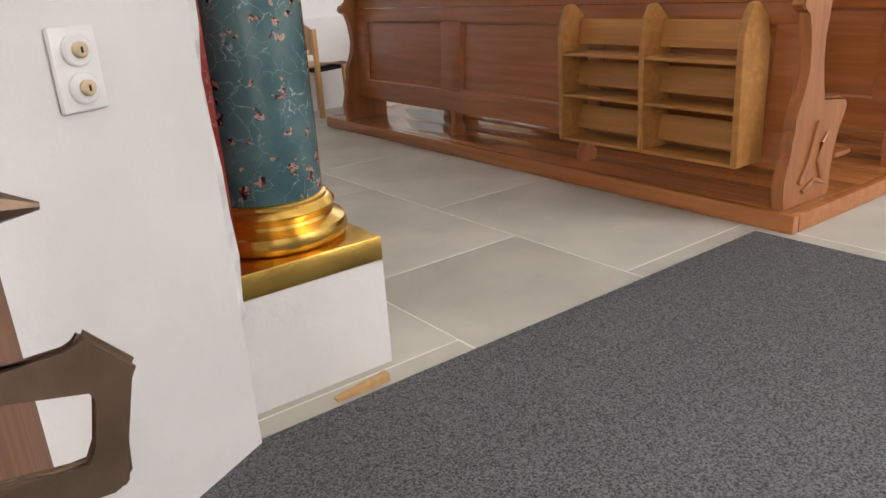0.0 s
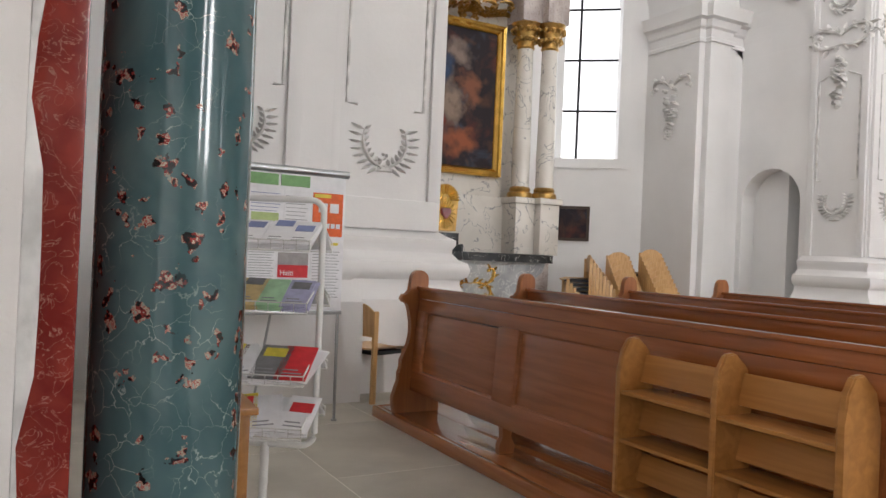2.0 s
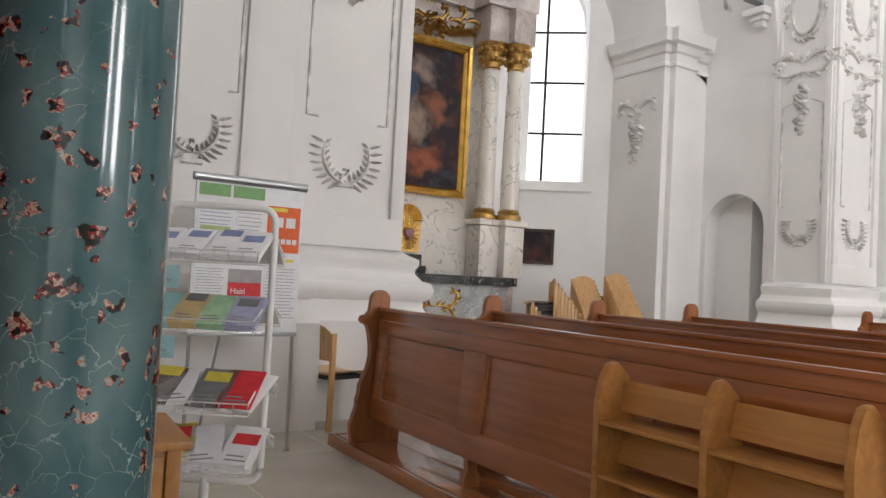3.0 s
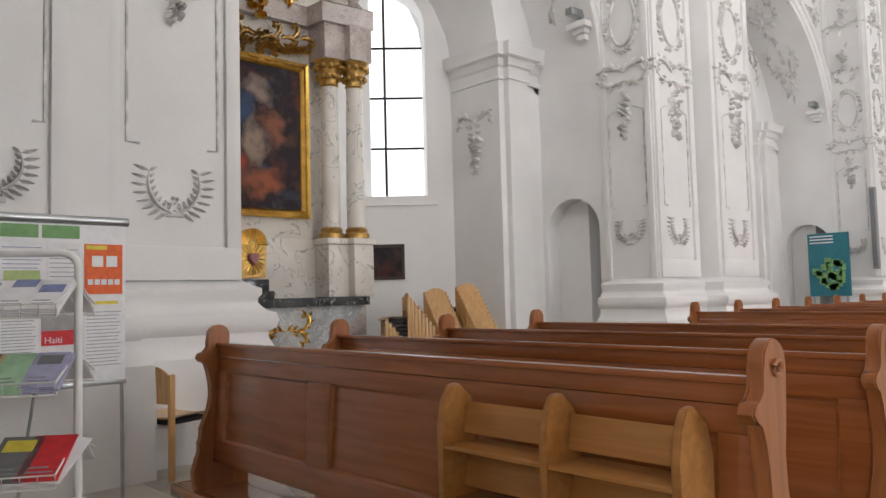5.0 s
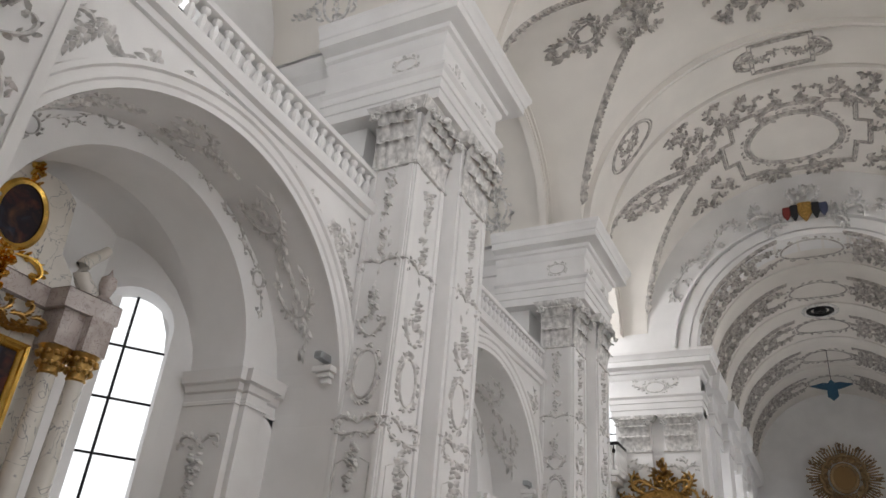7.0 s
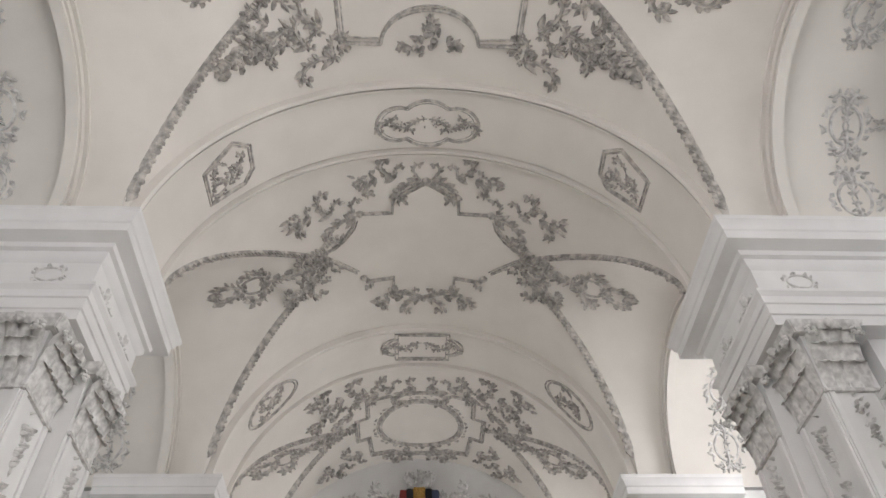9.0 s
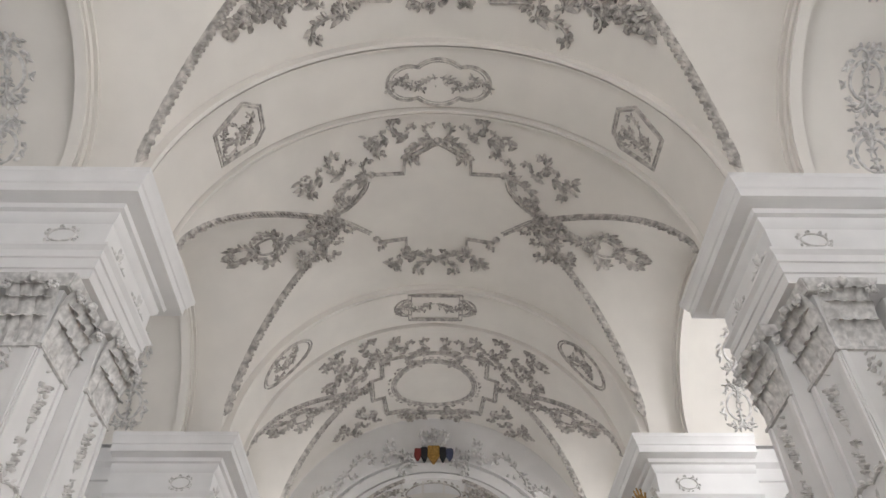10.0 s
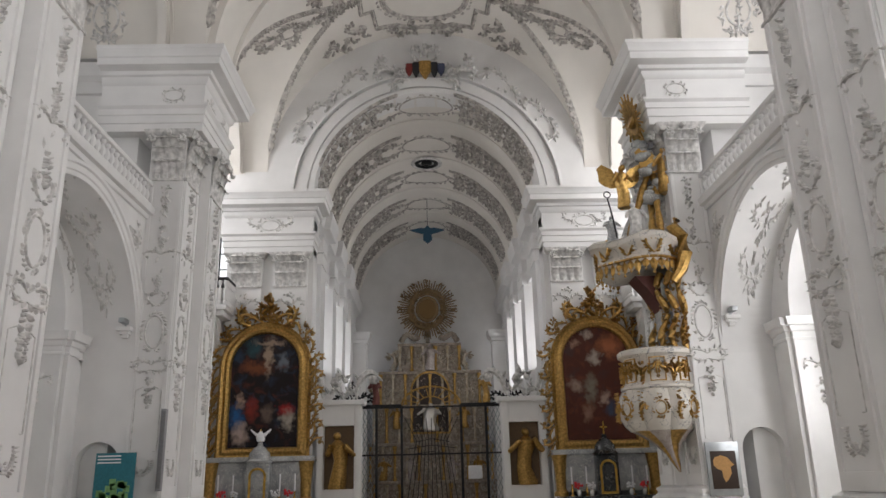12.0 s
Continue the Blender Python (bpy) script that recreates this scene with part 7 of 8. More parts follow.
# dark arched boards on both sides of the side altars
for y, hw, top in ((7.36, 0.3, 2.52), (-5.32, 0.28, 2.42)):
    ob = thing("arched_shrine", "black arched wooden shrine with a thin gilded line", "shrine", (24.05, y, 0))
    out = [(-hw, 0), (hw, 0)] + arc(0, top - hw, hw, 0, 180, 14)
    bm = extrude(bmesh.new(), out, -0.1, 0.1, lambda u, v, w: Vector((w, u, v)))
    part("body", bm, plain("black_stained_wood", (0.015, 0.013, 0.012), 0.4), ob)
    k_ = 0.72
    inner_ = [(-hw * k_, 0.9), (hw * k_, 0.9)] + arc(0, top - hw, hw * k_, 0, 180, 14)
    bm = extrude(bmesh.new(), inner_, -0.108, -0.102, lambda u, v, w: Vector((w, u, v)))
    part("panel", bm, plain("dark_brown_panel", (0.05, 0.02, 0.014), 0.5), ob)
    bm = moulding(bmesh.new(), inner_, [(0, -0.102), (0, -0.118), (0.025, -0.118), (0.025, -0.102)], True, lambda u, v, w: Vector((w, u, v)))
    part("gilt_line", bm, GOLD, ob)

# slim loudspeaker on the corner of a pier
ob = thing("loudspeaker", "slim grey column loudspeaker fixed to the pier", "loudspeaker", (17.3, 6.09, 1.64))
part("housing", box(-0.06, 0.06, -0.05, 0.05, 0, 1.53, 0.012), plain("grey_speaker_paint", (0.3, 0.3, 0.31)), ob)
part("grille", box(-0.066, -0.061, -0.04, 0.04, 0.05, 1.48, 0.002), plain("grey_grille", (0.2, 0.2, 0.21)), ob)
for z in (0.2, 1.3):
    part("bracket", box(0.06, 0.1, -0.02, 0.02, z, z + 0.05), STEEL, ob)

# cameras on brackets in the chapels
for x0 in (9.8, 17.4):
    for s in (1, -1):
        ob = thing("security_camera", "small dark security camera on a white bracket", "camera", (x0 - 0.1, Y(s, 6.13), 4.85))
        bm = box(-0.16, 0.14, -0.15, 0.15, -0.14, -0.06, 0.012)
        bx(bm, -0.1, 0.14, -0.1, 0.1, -0.2, -0.14, 0.01)
        bx(bm, -0.05, 0.14, -0.06, 0.06, -0.27, -0.2, 0.01)
        part("bracket", bm, WHITE, ob)
        bm = box(-0.28, 0.05, -0.06, 0.06, 0.0, 0.1, 0.02)
        bx(bm, -0.04, 0.0, -0.02, 0.02, -0.06, 0.0)
        part("housing", bm, STEEL, ob)

# ---- chapel altar ----
CX, CY = 6.3, Y(1, BACK_D + 0.08)
ob = thing("chapel_altar", "veined marble chapel altar with paired columns and gilded trim", "altar", (CX, CY, 0))


bm = moulding(bmesh.new(), [(-1.15, -0.15), (-1.15, -1.0), (1.15, -1.0), (1.15, -0.15)][::-1], [(0, 1.27), (0.1, 1.27), (0.14, 1.3), (0.15, 1.34), (0.15, 1.37), (0, 1.37)])
bx(bm, -1.15, 1.15, -1.0, 0, 1.27, 1.37)
part("table_slab", bm, BLACKM, ob, "black veined marble slab")
bm = bmesh.new()
extrude(bm, [(-1.1, 1.27), (1.1, 1.27), (1.05, 1.15), (0.92, 1.05), (0.85, 0.7), (0.8, 0.45), (0.95, 0.3), (0.95, 0.28), (-0.95, 0.28), (-0.95, 0.3), (-0.8, 0.45), (-0.85, 0.7), (-0.92, 1.05), (-1.05, 1.15)], -0.92, -0.1, lambda u, v, w: Vector((u, w, v)))
bx(bm, -1.05, 1.05, -0.98, 0, 0.1, 0.28, 0.01)
part("table_body", bm, GREYM, ob, "grey marble table body")
bm = box(0.88, 1.28, -0.75, 0.0, 0.15, 1.265, 0.01)
part("side_block", bm, PINKM, ob)
r = Relief(lambda u, v, h: (u, -0.93 - h, v), 8)
for q in (1, -1):
    r.scroll(0, 1.0, 0.2 if q > 0 else math.pi - 0.2, 0.3, -q, 0.03, 0.04, 6)
    r.scroll(q * 0.1, 0.95, 0.2 if q > 0 else math.pi - 0.2, 0.3, q, 0.03, 0.04, 6)
o = r.build("gilt_ornament", GOLD)
o.parent = ob
bm = box(-1.45, 1.45, -0.35, 0, 1.372, 2.1, 0.01)
part("predella", bm, WHITEM, ob)
for q in (1, -1):
    for u, d in ((0.95, 0.5), (1.25, 0.62)):
        bm = box(q * u - 0.15, q * u + 0.15, -d - 0.15, -0.1, 1.374, 2.02, 0.01)
        part("pedestal", bm, WHITEM, ob)
        bm = box(q * u - 0.18, q * u + 0.18, -d - 0.18, -0.1, 2.022, 2.1, 0.015)
        part("pedestal_cap", bm, WHITEM, ob)
        bm = lathe(bmesh.new(), [(0.16, 2.1), (0.165, 2.13), (0.16, 2.16), (0.13, 2.18), (0.14, 2.21), (0.12, 2.24)], q * u, -d, 20)
        part("column_base", bm, OLDGOLD, ob, "gilded column base")
        bm = lathe(bmesh.new(), [(0.115, 2.24), (0.118, 2.7), (0.1, 4.02)], q * u, -d, 20)
        part("column", bm, WHITEM, ob, "veined marble column")
        bm = lathe(bmesh.new(), [(0.105, 4.02), (0.12, 4.04), (0.11, 4.07), (0.13, 4.2), (0.18, 4.32), (0.2, 4.35)], q * u, -d, 12)
        for k in range(12):
            a = k * math.pi / 6
            for zz, rr in ((4.14, 0.14), (4.26, 0.175)):
                bmesh.ops.create_icosphere(bm, subdivisions=1, radius=0.04, matrix=Matrix.Translation((q * u + rr * math.cos(a + zz), -d + rr * math.sin(a + zz), zz)))
        part("column_capital", bm, OLDGOLD, ob, "gilded leafy capital")
        bm = box(q * u - 0.17, q * u + 0.17, -d - 0.17, -0.1, 4.352, 4.8, 0.01)
        part("entablature_block", bm, PINKM, ob)
path = [(-1.45, 0), (-1.45, -0.8), (-0.72, -0.72), (-0.7, -0.4), (0.7, -0.4), (0.72, -0.72), (1.45, -0.8), (1.45, 0)]
bm = moulding(bmesh.new(), path[::-1], [(0, 4.8), (0.03, 4.8), (0.06, 4.86), (0.14, 4.9), (0.17, 4.98), (0.17, 5.02), (0, 5.04)])
extrude(bm, path, 4.79, 5.03, XY)
part("cornice", bm, PINKM, ob)
bm = box(-0.8, 0.8, -0.3, 0, 2.1, 4.79, 0.01)
bx(bm, -1.3, 1.3, -0.12, 0, 2.1, 4.79)
part("back_panel", bm, WHITEM, ob)
bm = bmesh.new()
bm.faces.new([bm.verts.new(p) for p in ((-0.62, -0.33, 2.45), (0.62, -0.33, 2.45), (0.62, -0.33, 4.2), (-0.62, -0.33, 4.2))])
part("painting", bm, OIL1, ob, "dark painted altarpiece", smooth=False)
bm = moulding(bmesh.new(), [(-0.62, 2.45), (0.62, 2.45), (0.62, 4.2), (-0.62, 4.2)], [(-0.01, -0.32), (0.0, -0.36), (0.03, -0.39), (0.07, -0.37), (0.1, -0.39), (0.1, -0.3)], True, lambda u, v, w: Vector((u, w, v)))
part("painting_frame", bm, GOLD, ob, "gilded picture frame")
r = Relief(lambda u, v, h: (u, -0.42 - h, v), 18)
for q in (1, -1):
    for k in range(5):
        r.scroll(q * (0.04 + 0.13 * k), 4.5 + 0.02 * k, (0.5 if q > 0 else math.pi - 0.5), 0.2, q if k % 2 else -q, 0.045, 0.06, 8)
        r.leaf(q * (0.08 + 0.13 * k), 4.5, (-0.6 if q > 0 else math.pi + 0.6), 0.16, 0.07, 0.06)
    r.chain([(q * 0.05, 4.44), (q * 0.35, 4.4), (q * 0.7, 4.48)], 0.1, 0.06)
    r.bunch(q * 0.2, 4.62, 0.2, 0.3, -math.pi / 2, 16, 0.07)
r.bunch(0, 4.66, 0.26, 0.32, -math.pi / 2, 22, 0.09)
o = r.build("gilt_garland", OLDGOLD)
o.parent = ob
# attic with oval picture
at = [(-0.95, 5.04), (0.95, 5.04), (0.9, 5.3), (0.68, 5.5), (0.62, 6.2), (0.4, 6.35), (-0.4, 6.35), (-0.62, 6.2), (-0.68, 5.5), (-0.9, 5.3)]
bm = extrude(bmesh.new(), at, -0.4, 0, lambda u, v, w: Vector((u, w, v)))
part("attic", bm, WHITEM, ob)
oval = [(0.27 * math.cos(2 * math.pi * k / 28), 5.68 + 0.38 * math.sin(2 * math.pi * k / 28)) for k in range(28)]
bm = bmesh.new()
bm.faces.new([bm.verts.new((u, -0.41, v)) for u, v in oval])
part("oval_painting", bm, OIL1, ob, smooth=False)
bm = moulding(bmesh.new(), oval, [(0, -0.4), (0, -0.44), (0.04, -0.46), (0.08, -0.43), (0.08, -0.4)], True, lambda u, v, w: Vector((u, w, v)))
part("oval_frame", bm, GOLD, ob)
r = Relief(lambda u, v, h: (u, -0.42 - h, v), 19)
r.bunch(0, 5.25, 0.4, 0.45, -math.pi / 2, 40, 0.09)
for q in (1, -1):
    r.scroll(q * 0.1, 5.2, 0.3 if q > 0 else math.pi - 0.3, 0.4, -q, 0.06, 0.07, 7)
r.bunch(0, 6.1, 0.3, 0.25, math.pi / 2, 20, 0.08)
o = r.build("gilt_cartouche", GOLD)
o.parent = ob
bm = lathe(bmesh.new(), [(0.05, 6.35), (0.09, 6.4), (0.07, 6.5), (0.1, 6.6), (0.0, 6.66)], 0, -0.3, 12)
part("finial", bm, GOLD, ob)
for q in (1, -1):
    bm = bmesh.new()
    tube(bm, [(q * (1.3 - 0.24 * math.sin(k * 0.5) - 0.03 * k), -0.45, 5.1 + 0.09 * k + 0.0) for k in range(9)], 0.12, 10, taper=lambda k: 1 - 0.45 * k)
    part("volute", bm, WHITEM, ob)
    bm = lathe(bmesh.new(), [(0.1, 5.04), (0.12, 5.1), (0.06, 5.16), (0.11, 5.3), (0.1, 5.4), (0.03, 5.46), (0.0, 5.55)], q * 1.28, -0.6, 14)
    part("urn", bm, PINKM, ob)
# heart shrine and books on the table
hs = thing("heart_shrine", "gilded shell shrine with a red heart on dark marble foot", "shrine", (CX - 0.28, CY - 0.55, 1.372))
bm = box(-0.35, 0.3, -0.15, 0.15, 0, 0.09, 0.01)
bx(bm, -0.3, 0.25, -0.12, 0.12, 0.09, 0.22, 0.01)
part("foot", bm, BLACKM, hs)
bm = box(-0.27, -0.12, -0.1, 0.1, 0.22, 0.7, 0.01)
part("side_pillar", bm, GREYM, hs)
out = [(-0.12, 0.24), (0.2, 0.24), (0.22, 0.6)] + arc(0.04, 0.62, 0.18, 0, 180, 10)
bm = extrude(bmesh.new(), out, -0.12, 0.06, lambda u, v, w: Vector((u, w, v)))
part("shell", bm, OLDGOLD, hs)
bm = bmesh.new()
for k in range(17):
    a = math.pi * k / 16
    tube(bm, [(0.04 + 0.06 * math.cos(a), -0.125, 0.62 + 0.06 * math.sin(a)), (0.04 + 0.18 * math.cos(a), -0.135, 0.62 + 0.18 * math.sin(a))], 0.012, 5)
for k in range(20):
    a = 2 * math.pi * k / 20
    tube(bm, [(0.04 + 0.05 * math.cos(a), -0.125, 0.45 + 0.06 * math.sin(a)), (0.04 + 0.14 * math.cos(a), -0.13, 0.45 + 0.19 * math.sin(a))], 0.008, 5)
part("ray_relief", bm, GOLD, hs)
bm = extrude(bmesh.new(), [(0.0, -0.09), (0.07, 0.0), (0.06, 0.05), (0.03, 0.06), (0.0, 0.035), (-0.03, 0.06), (-0.06, 0.05), (-0.07, 0.0)], -0.17, -0.12, lambda u, v, w: Vector((0.04 + u, w, 0.46 + v)))
bmesh.ops.bevel(bm, geom=list(bm.edges), offset=0.012, segments=2, affect="EDGES")
part("heart", bm, plain("dark_red_enamel", (0.2, 0.01, 0.01), 0.25), hs)

# small dark picture on the slanting wall
a = Vector((7.1 + 1.9, Y(1, BACK_D - 0.82)))
b = Vector((7.1 + 0.55, Y(1, BACK_D + 0.32)))
t = (b - a).normalized()
pc = thing("small_picture", "small dark framed devotional picture hung under the window", "picture")
m2 = Matrix(((-t.x, t.y, 0, 0), (-t.y, -t.x, 0, 0), (0, 0, 1, 0), (0, 0, 0, 1)))
ctr = a + t * 0.92
if (Vector((7.1, Y(1, 7))) - a).dot(Vector((m2[0][1], m2[1][1]))) > 0:
    m2 = Matrix(((t.x, -t.y, 0, 0), (t.y, t.x, 0, 0), (0, 0, 1, 0), (0, 0, 0, 1)))
pc.matrix_world = Matrix.Translation((ctr.x, ctr.y, 1.83)) @ m2
bm = box(-0.19, 0.19, -0.02, 0, -0.2, 0.2)
part("print", bm, OIL1, pc)
bm = moulding(bmesh.new(), [(-0.19, -0.2), (0.19, -0.2), (0.19, 0.2), (-0.19, 0.2)], [(0, -0.02), (0.0, -0.035), (0.04, -0.035), (0.04, 0.0)], True, lambda u, v, w: Vector((u, w, v)))
part("frame", bm, plain("dark_frame_wood", (0.06, 0.04, 0.03)), pc)

grow_all(NEAR)

# ---- entrance: mat, column, switch plate, door ----
bm = box(-0.6, 3.95, -3.4, 2.49, 0.001, 0.014, 0.004)
solid("entrance_mat", bm, MAT, "dark grey speckled coir entrance mat on the stone floor", "mat")

col = thing("column", "green scagliola column with gilded base on a white plinth", "column", (1.92, 2.87, 0))
bm = box(-0.245, 0.225, -0.245, 0.24, 0, 0.345, 0.008)
part("plinth", bm, PORCH, col, "white plastered plinth")
bm = box(-0.25, 0.225, -0.245, 0.24, 0.345, 0.42, 0.006)
part("base_slab", bm, GOLD, col, "gilded square slab")
bm = lathe(bmesh.new(), [(0.2, 0.42), (0.215, 0.43), (0.222, 0.45), (0.215, 0.475), (0.19, 0.485), (0.18, 0.49), (0.178, 0.5), (0.185, 0.51), (0.19, 0.525), (0.18, 0.54), (0.168, 0.545), (0.168, 0.553), (0.158, 0.56)], seg=48)
part("base_rings", bm, GOLD, col, "gilded rounded base")
bm = lathe(bmesh.new(), [(0.158, 0.556), (0.16, 0.9), (0.159, 1.6), (0.15, 2.6), (0.138, 3.45)], seg=56)
part("shaft", bm, GREEN, col, "polished green shaft with red and black flecks")
bm = lathe(bmesh.new(), [(0.138, 3.45), (0.16, 3.47), (0.16, 3.5), (0.14, 3.52), (0.17, 3.7), (0.24, 3.84), (0.24, 3.9)], seg=40)
part("capital", bm, GOLD, col, "gilded capital")
pil = thing("pilaster", "red scagliola pilaster strip behind the column", "pilaster", (0, 0, 0))
bm = box(WX + 0.002, 1.725, 2.67, 3.09, 0.345, 3.9, 0.005)
part("shaft", bm, RED, pil)
bm = box(WX + 0.002, 1.73, 2.65, 3.11, 0, 0.345, 0.006)
part("foot", bm, PORCH, pil)
# stucco edge of the doorway: a wavy white band with leaves
r = Relief(lambda u, v, h: (WX - 0.03 + 0.5 * h + u * 0.4, 2.485 - h * 0.6 + u * 0.7, v), 5)
for k in range(26):
    z = 0.5 + 0.1 * k
    r.knob(0.03 + 0.012 * math.sin(k * 1.7), z, 0.03 + 0.012 * math.sin(k * 2.6), 0.04)
    r.leaf(0.02, z, math.pi / 2 + 0.5 * math.sin(k), 0.09, 0.05, 0.035)
tagged(r.build("stucco_edge", STUCCO), "white stucco leaf border along the doorway edge", "stucco", kind="structure")
bm = bmesh.new()
pts = [(0.0, 0.0), (0.03, 0.0)] + [(0.02 + 0.012 * math.sin(k * 1.05) + 0.006 * math.sin(k * 2.3), 0.05 + 0.11 * k) for k in range(30)] + [(0.0, 3.3)]
extrude(bm, pts, 0, 0.06, lambda u, v, w: Vector((WX + u * 1.0 + 0.001, 2.475 + w + u, v + 0.36)))
struct("trim_doorway", bm, STUCCO, "wavy white stucco edge of the doorway", "trim")
bm = box(1.89, 2.07, 2.525, 2.555, 0.001, 0.032, 0.003, m=None)
for v in bm.verts:
    v.co.z = 0.001 + (v.co.z - 0.001) * (0.25 + 3.4 * (v.co.x - 1.89))
solid("door_wedge", bm, BEECH, "small tapered wooden door wedge lying on the stone floor", "wedge")

t = Vector((WX - 0.2, 2.47 - 1.72, 0)).normalized()
sw = thing("switch_plate", "white plastic wall plate with two round key switches", "switch plate")
ms = Matrix(((t.x, -t.y, 0, 1.35), (t.y, t.x, 0, 2.32), (0, 0, 1, 1.015), (0, 0, 0, 1))) @ Matrix.Diagonal((1.2, 1.0, 1.08, 1.0))
sw.matrix_world = ms
bm = box(-0.041, 0.041, -0.012, 0.0, -0.07, 0.07, 0.004)
part("plate", bm, PLASTIC, sw)
for dz in (0.031, -0.031):
    bm = lathe(bmesh.new(), [(0.027, 0), (0.027, 0.006), (0.024, 0.009), (0.0, 0.009)], seg=28)
    bm.transform(Matrix.Translation((0, -0.012, dz)) @ Matrix.Rotation(math.pi / 2, 4, "X"))
    dial = part("dial", bm, PLASTIC, sw)
    bm = lathe(bmesh.new(), [(0.0135, 0), (0.0135, 0.006), (0.011, 0.008), (0.0, 0.008)], seg=24)
    bm.transform(Matrix.Translation((0, -0.021, dz)) @ Matrix.Rotation(math.pi / 2, 4, "X"))
    part("lock", bm, mat("brass", (0.75, 0.6, 0.42), 0.3, 1.0) if dz > 0 else bpy.data.materials["brass"], dial, "brass key lock")
    bm = box(-0.0015, 0.0015, -0.0305, -0.029, dz - 0.005, dz + 0.005)
    part("keyhole", bm, IRON, dial)

door = thing("door_1", "brown oak entrance door standing open beside the walker", "door", kind="structure")
door.matrix_world = pose(1.135, 2.12, 0, 0, 0, 166)
bm = box(0.0, 0.06, 0, 0.98, 0.02, 2.7, 0.006)
leaf = part("leaf", bm, DOORW, door)
hob = new("door_handle")
hob.parent = door
hob.matrix_parent_inverse = door.matrix_world.inverted()
bm = bmesh.new()
out = [(0.95, 0.848), (1.06, 0.857), (1.124, 0.842), (1.129, 0.83), (1.121, 0.79), (1.112, 0.772), (1.095, 0.772), (1.06, 0.782), (0.95, 0.803), (0.95, 0.775), (1.055, 0.757), (1.105, 0.741), (1.128, 0.739), (1.139, 0.75), (1.142, 0.79), (1.146, 0.828), (1.163, 0.849), (1.125, 0.892), (1.114, 0.872), (1.06, 0.881), (0.95, 0.874)]
extrude(bm, out, 1.394, 1.408, lambda u, v, w: Vector((u, w, v)))
bmesh.ops.bevel(bm, geom=list(bm.edges), offset=0.005, segments=3, affect="EDGES")
bmesh.ops.create_cone(bm, cap_ends=True, segments=8, radius1=0.02, radius2=0.003, depth=0.05, matrix=Matrix.Translation((1.095, 1.4, 0.996)) @ Matrix.Rotation(radians(100), 4, "Y"))
tube(bm, [(0.985, 1.4, 1.0), (1.08, 1.4, 1.0)], 0.011, 10)
part("grip", bm, BRONZE, hob, "heavy bronze pull handle with pointed ends")

# ---- pews ----
PROW = Matrix.Translation((4.02, 2.36, 0)) @ Matrix.Rotation(radians(-0.7), 4, "Z")
PLEN = 4.17


def platform(x, length):
    ob = thing("pew_platform", "low polished wooden platform under the pews", "platform")
    ob.matrix_world = PROW @ Matrix.Translation((x, 0, 0))
    n = int(length / 0.29)
    w = (length - 0.1) / n
    for i in range(n):
        bm = box(0.05 + i * w + 0.001, 0.05 + (i + 1) * w - 0.001, 0.05, PLEN - 0.05, 0.0, 0.085, 0.0015)
        part("board", bm, BOARD, ob)
    for a in ((0, 0.048, 0, PLEN), (length - 0.048, length, 0, PLEN), (0.05, length - 0.05, 0.0, 0.048), (0.05, length - 0.05, PLEN - 0.048, PLEN)):
        part("nosing", box(*a, 0.0, 0.086, 0.012), BOARD, ob, "rounded wooden nosing")
    return ob


def pew_end_outline():
    """Carved bench end seen from the side; u along the nave, v up from the platform."""
    left = [(0.0, 0.0), (-0.015, 0.05), (-0.02, 0.12), (0.005, 0.19), (0.03, 0.24), (0.02, 0.3), (0.045, 0.34), (0.035, 0.39), (0.06, 0.44), (0.1, 0.52), (0.115, 0.6), (0.105, 0.68), (0.09, 0.76), (0.075, 0.82), (0.035, 0.83), (0.015, 0.855), (0.03, 0.885), (0.07, 0.89), (0.095, 0.92)]
    knob = [(0.17 + 0.075 * math.cos(a), 1.0 + 0.072 * math.sin(a)) for a in [radians(200 - 20 * k) for k in range(12)]]
    right = [(0.235, 0.9), (0.225, 0.8), (0.205, 0.72), (0.215, 0.62), (0.235, 0.52), (0.25, 0.44), (0.44, 0.43), (0.46, 0.4), (0.44, 0.36), (0.4, 0.3), (0.37, 0.2), (0.36, 0.1), (0.37, 0.03), (0.37, 0.0)]
    return left + knob + right


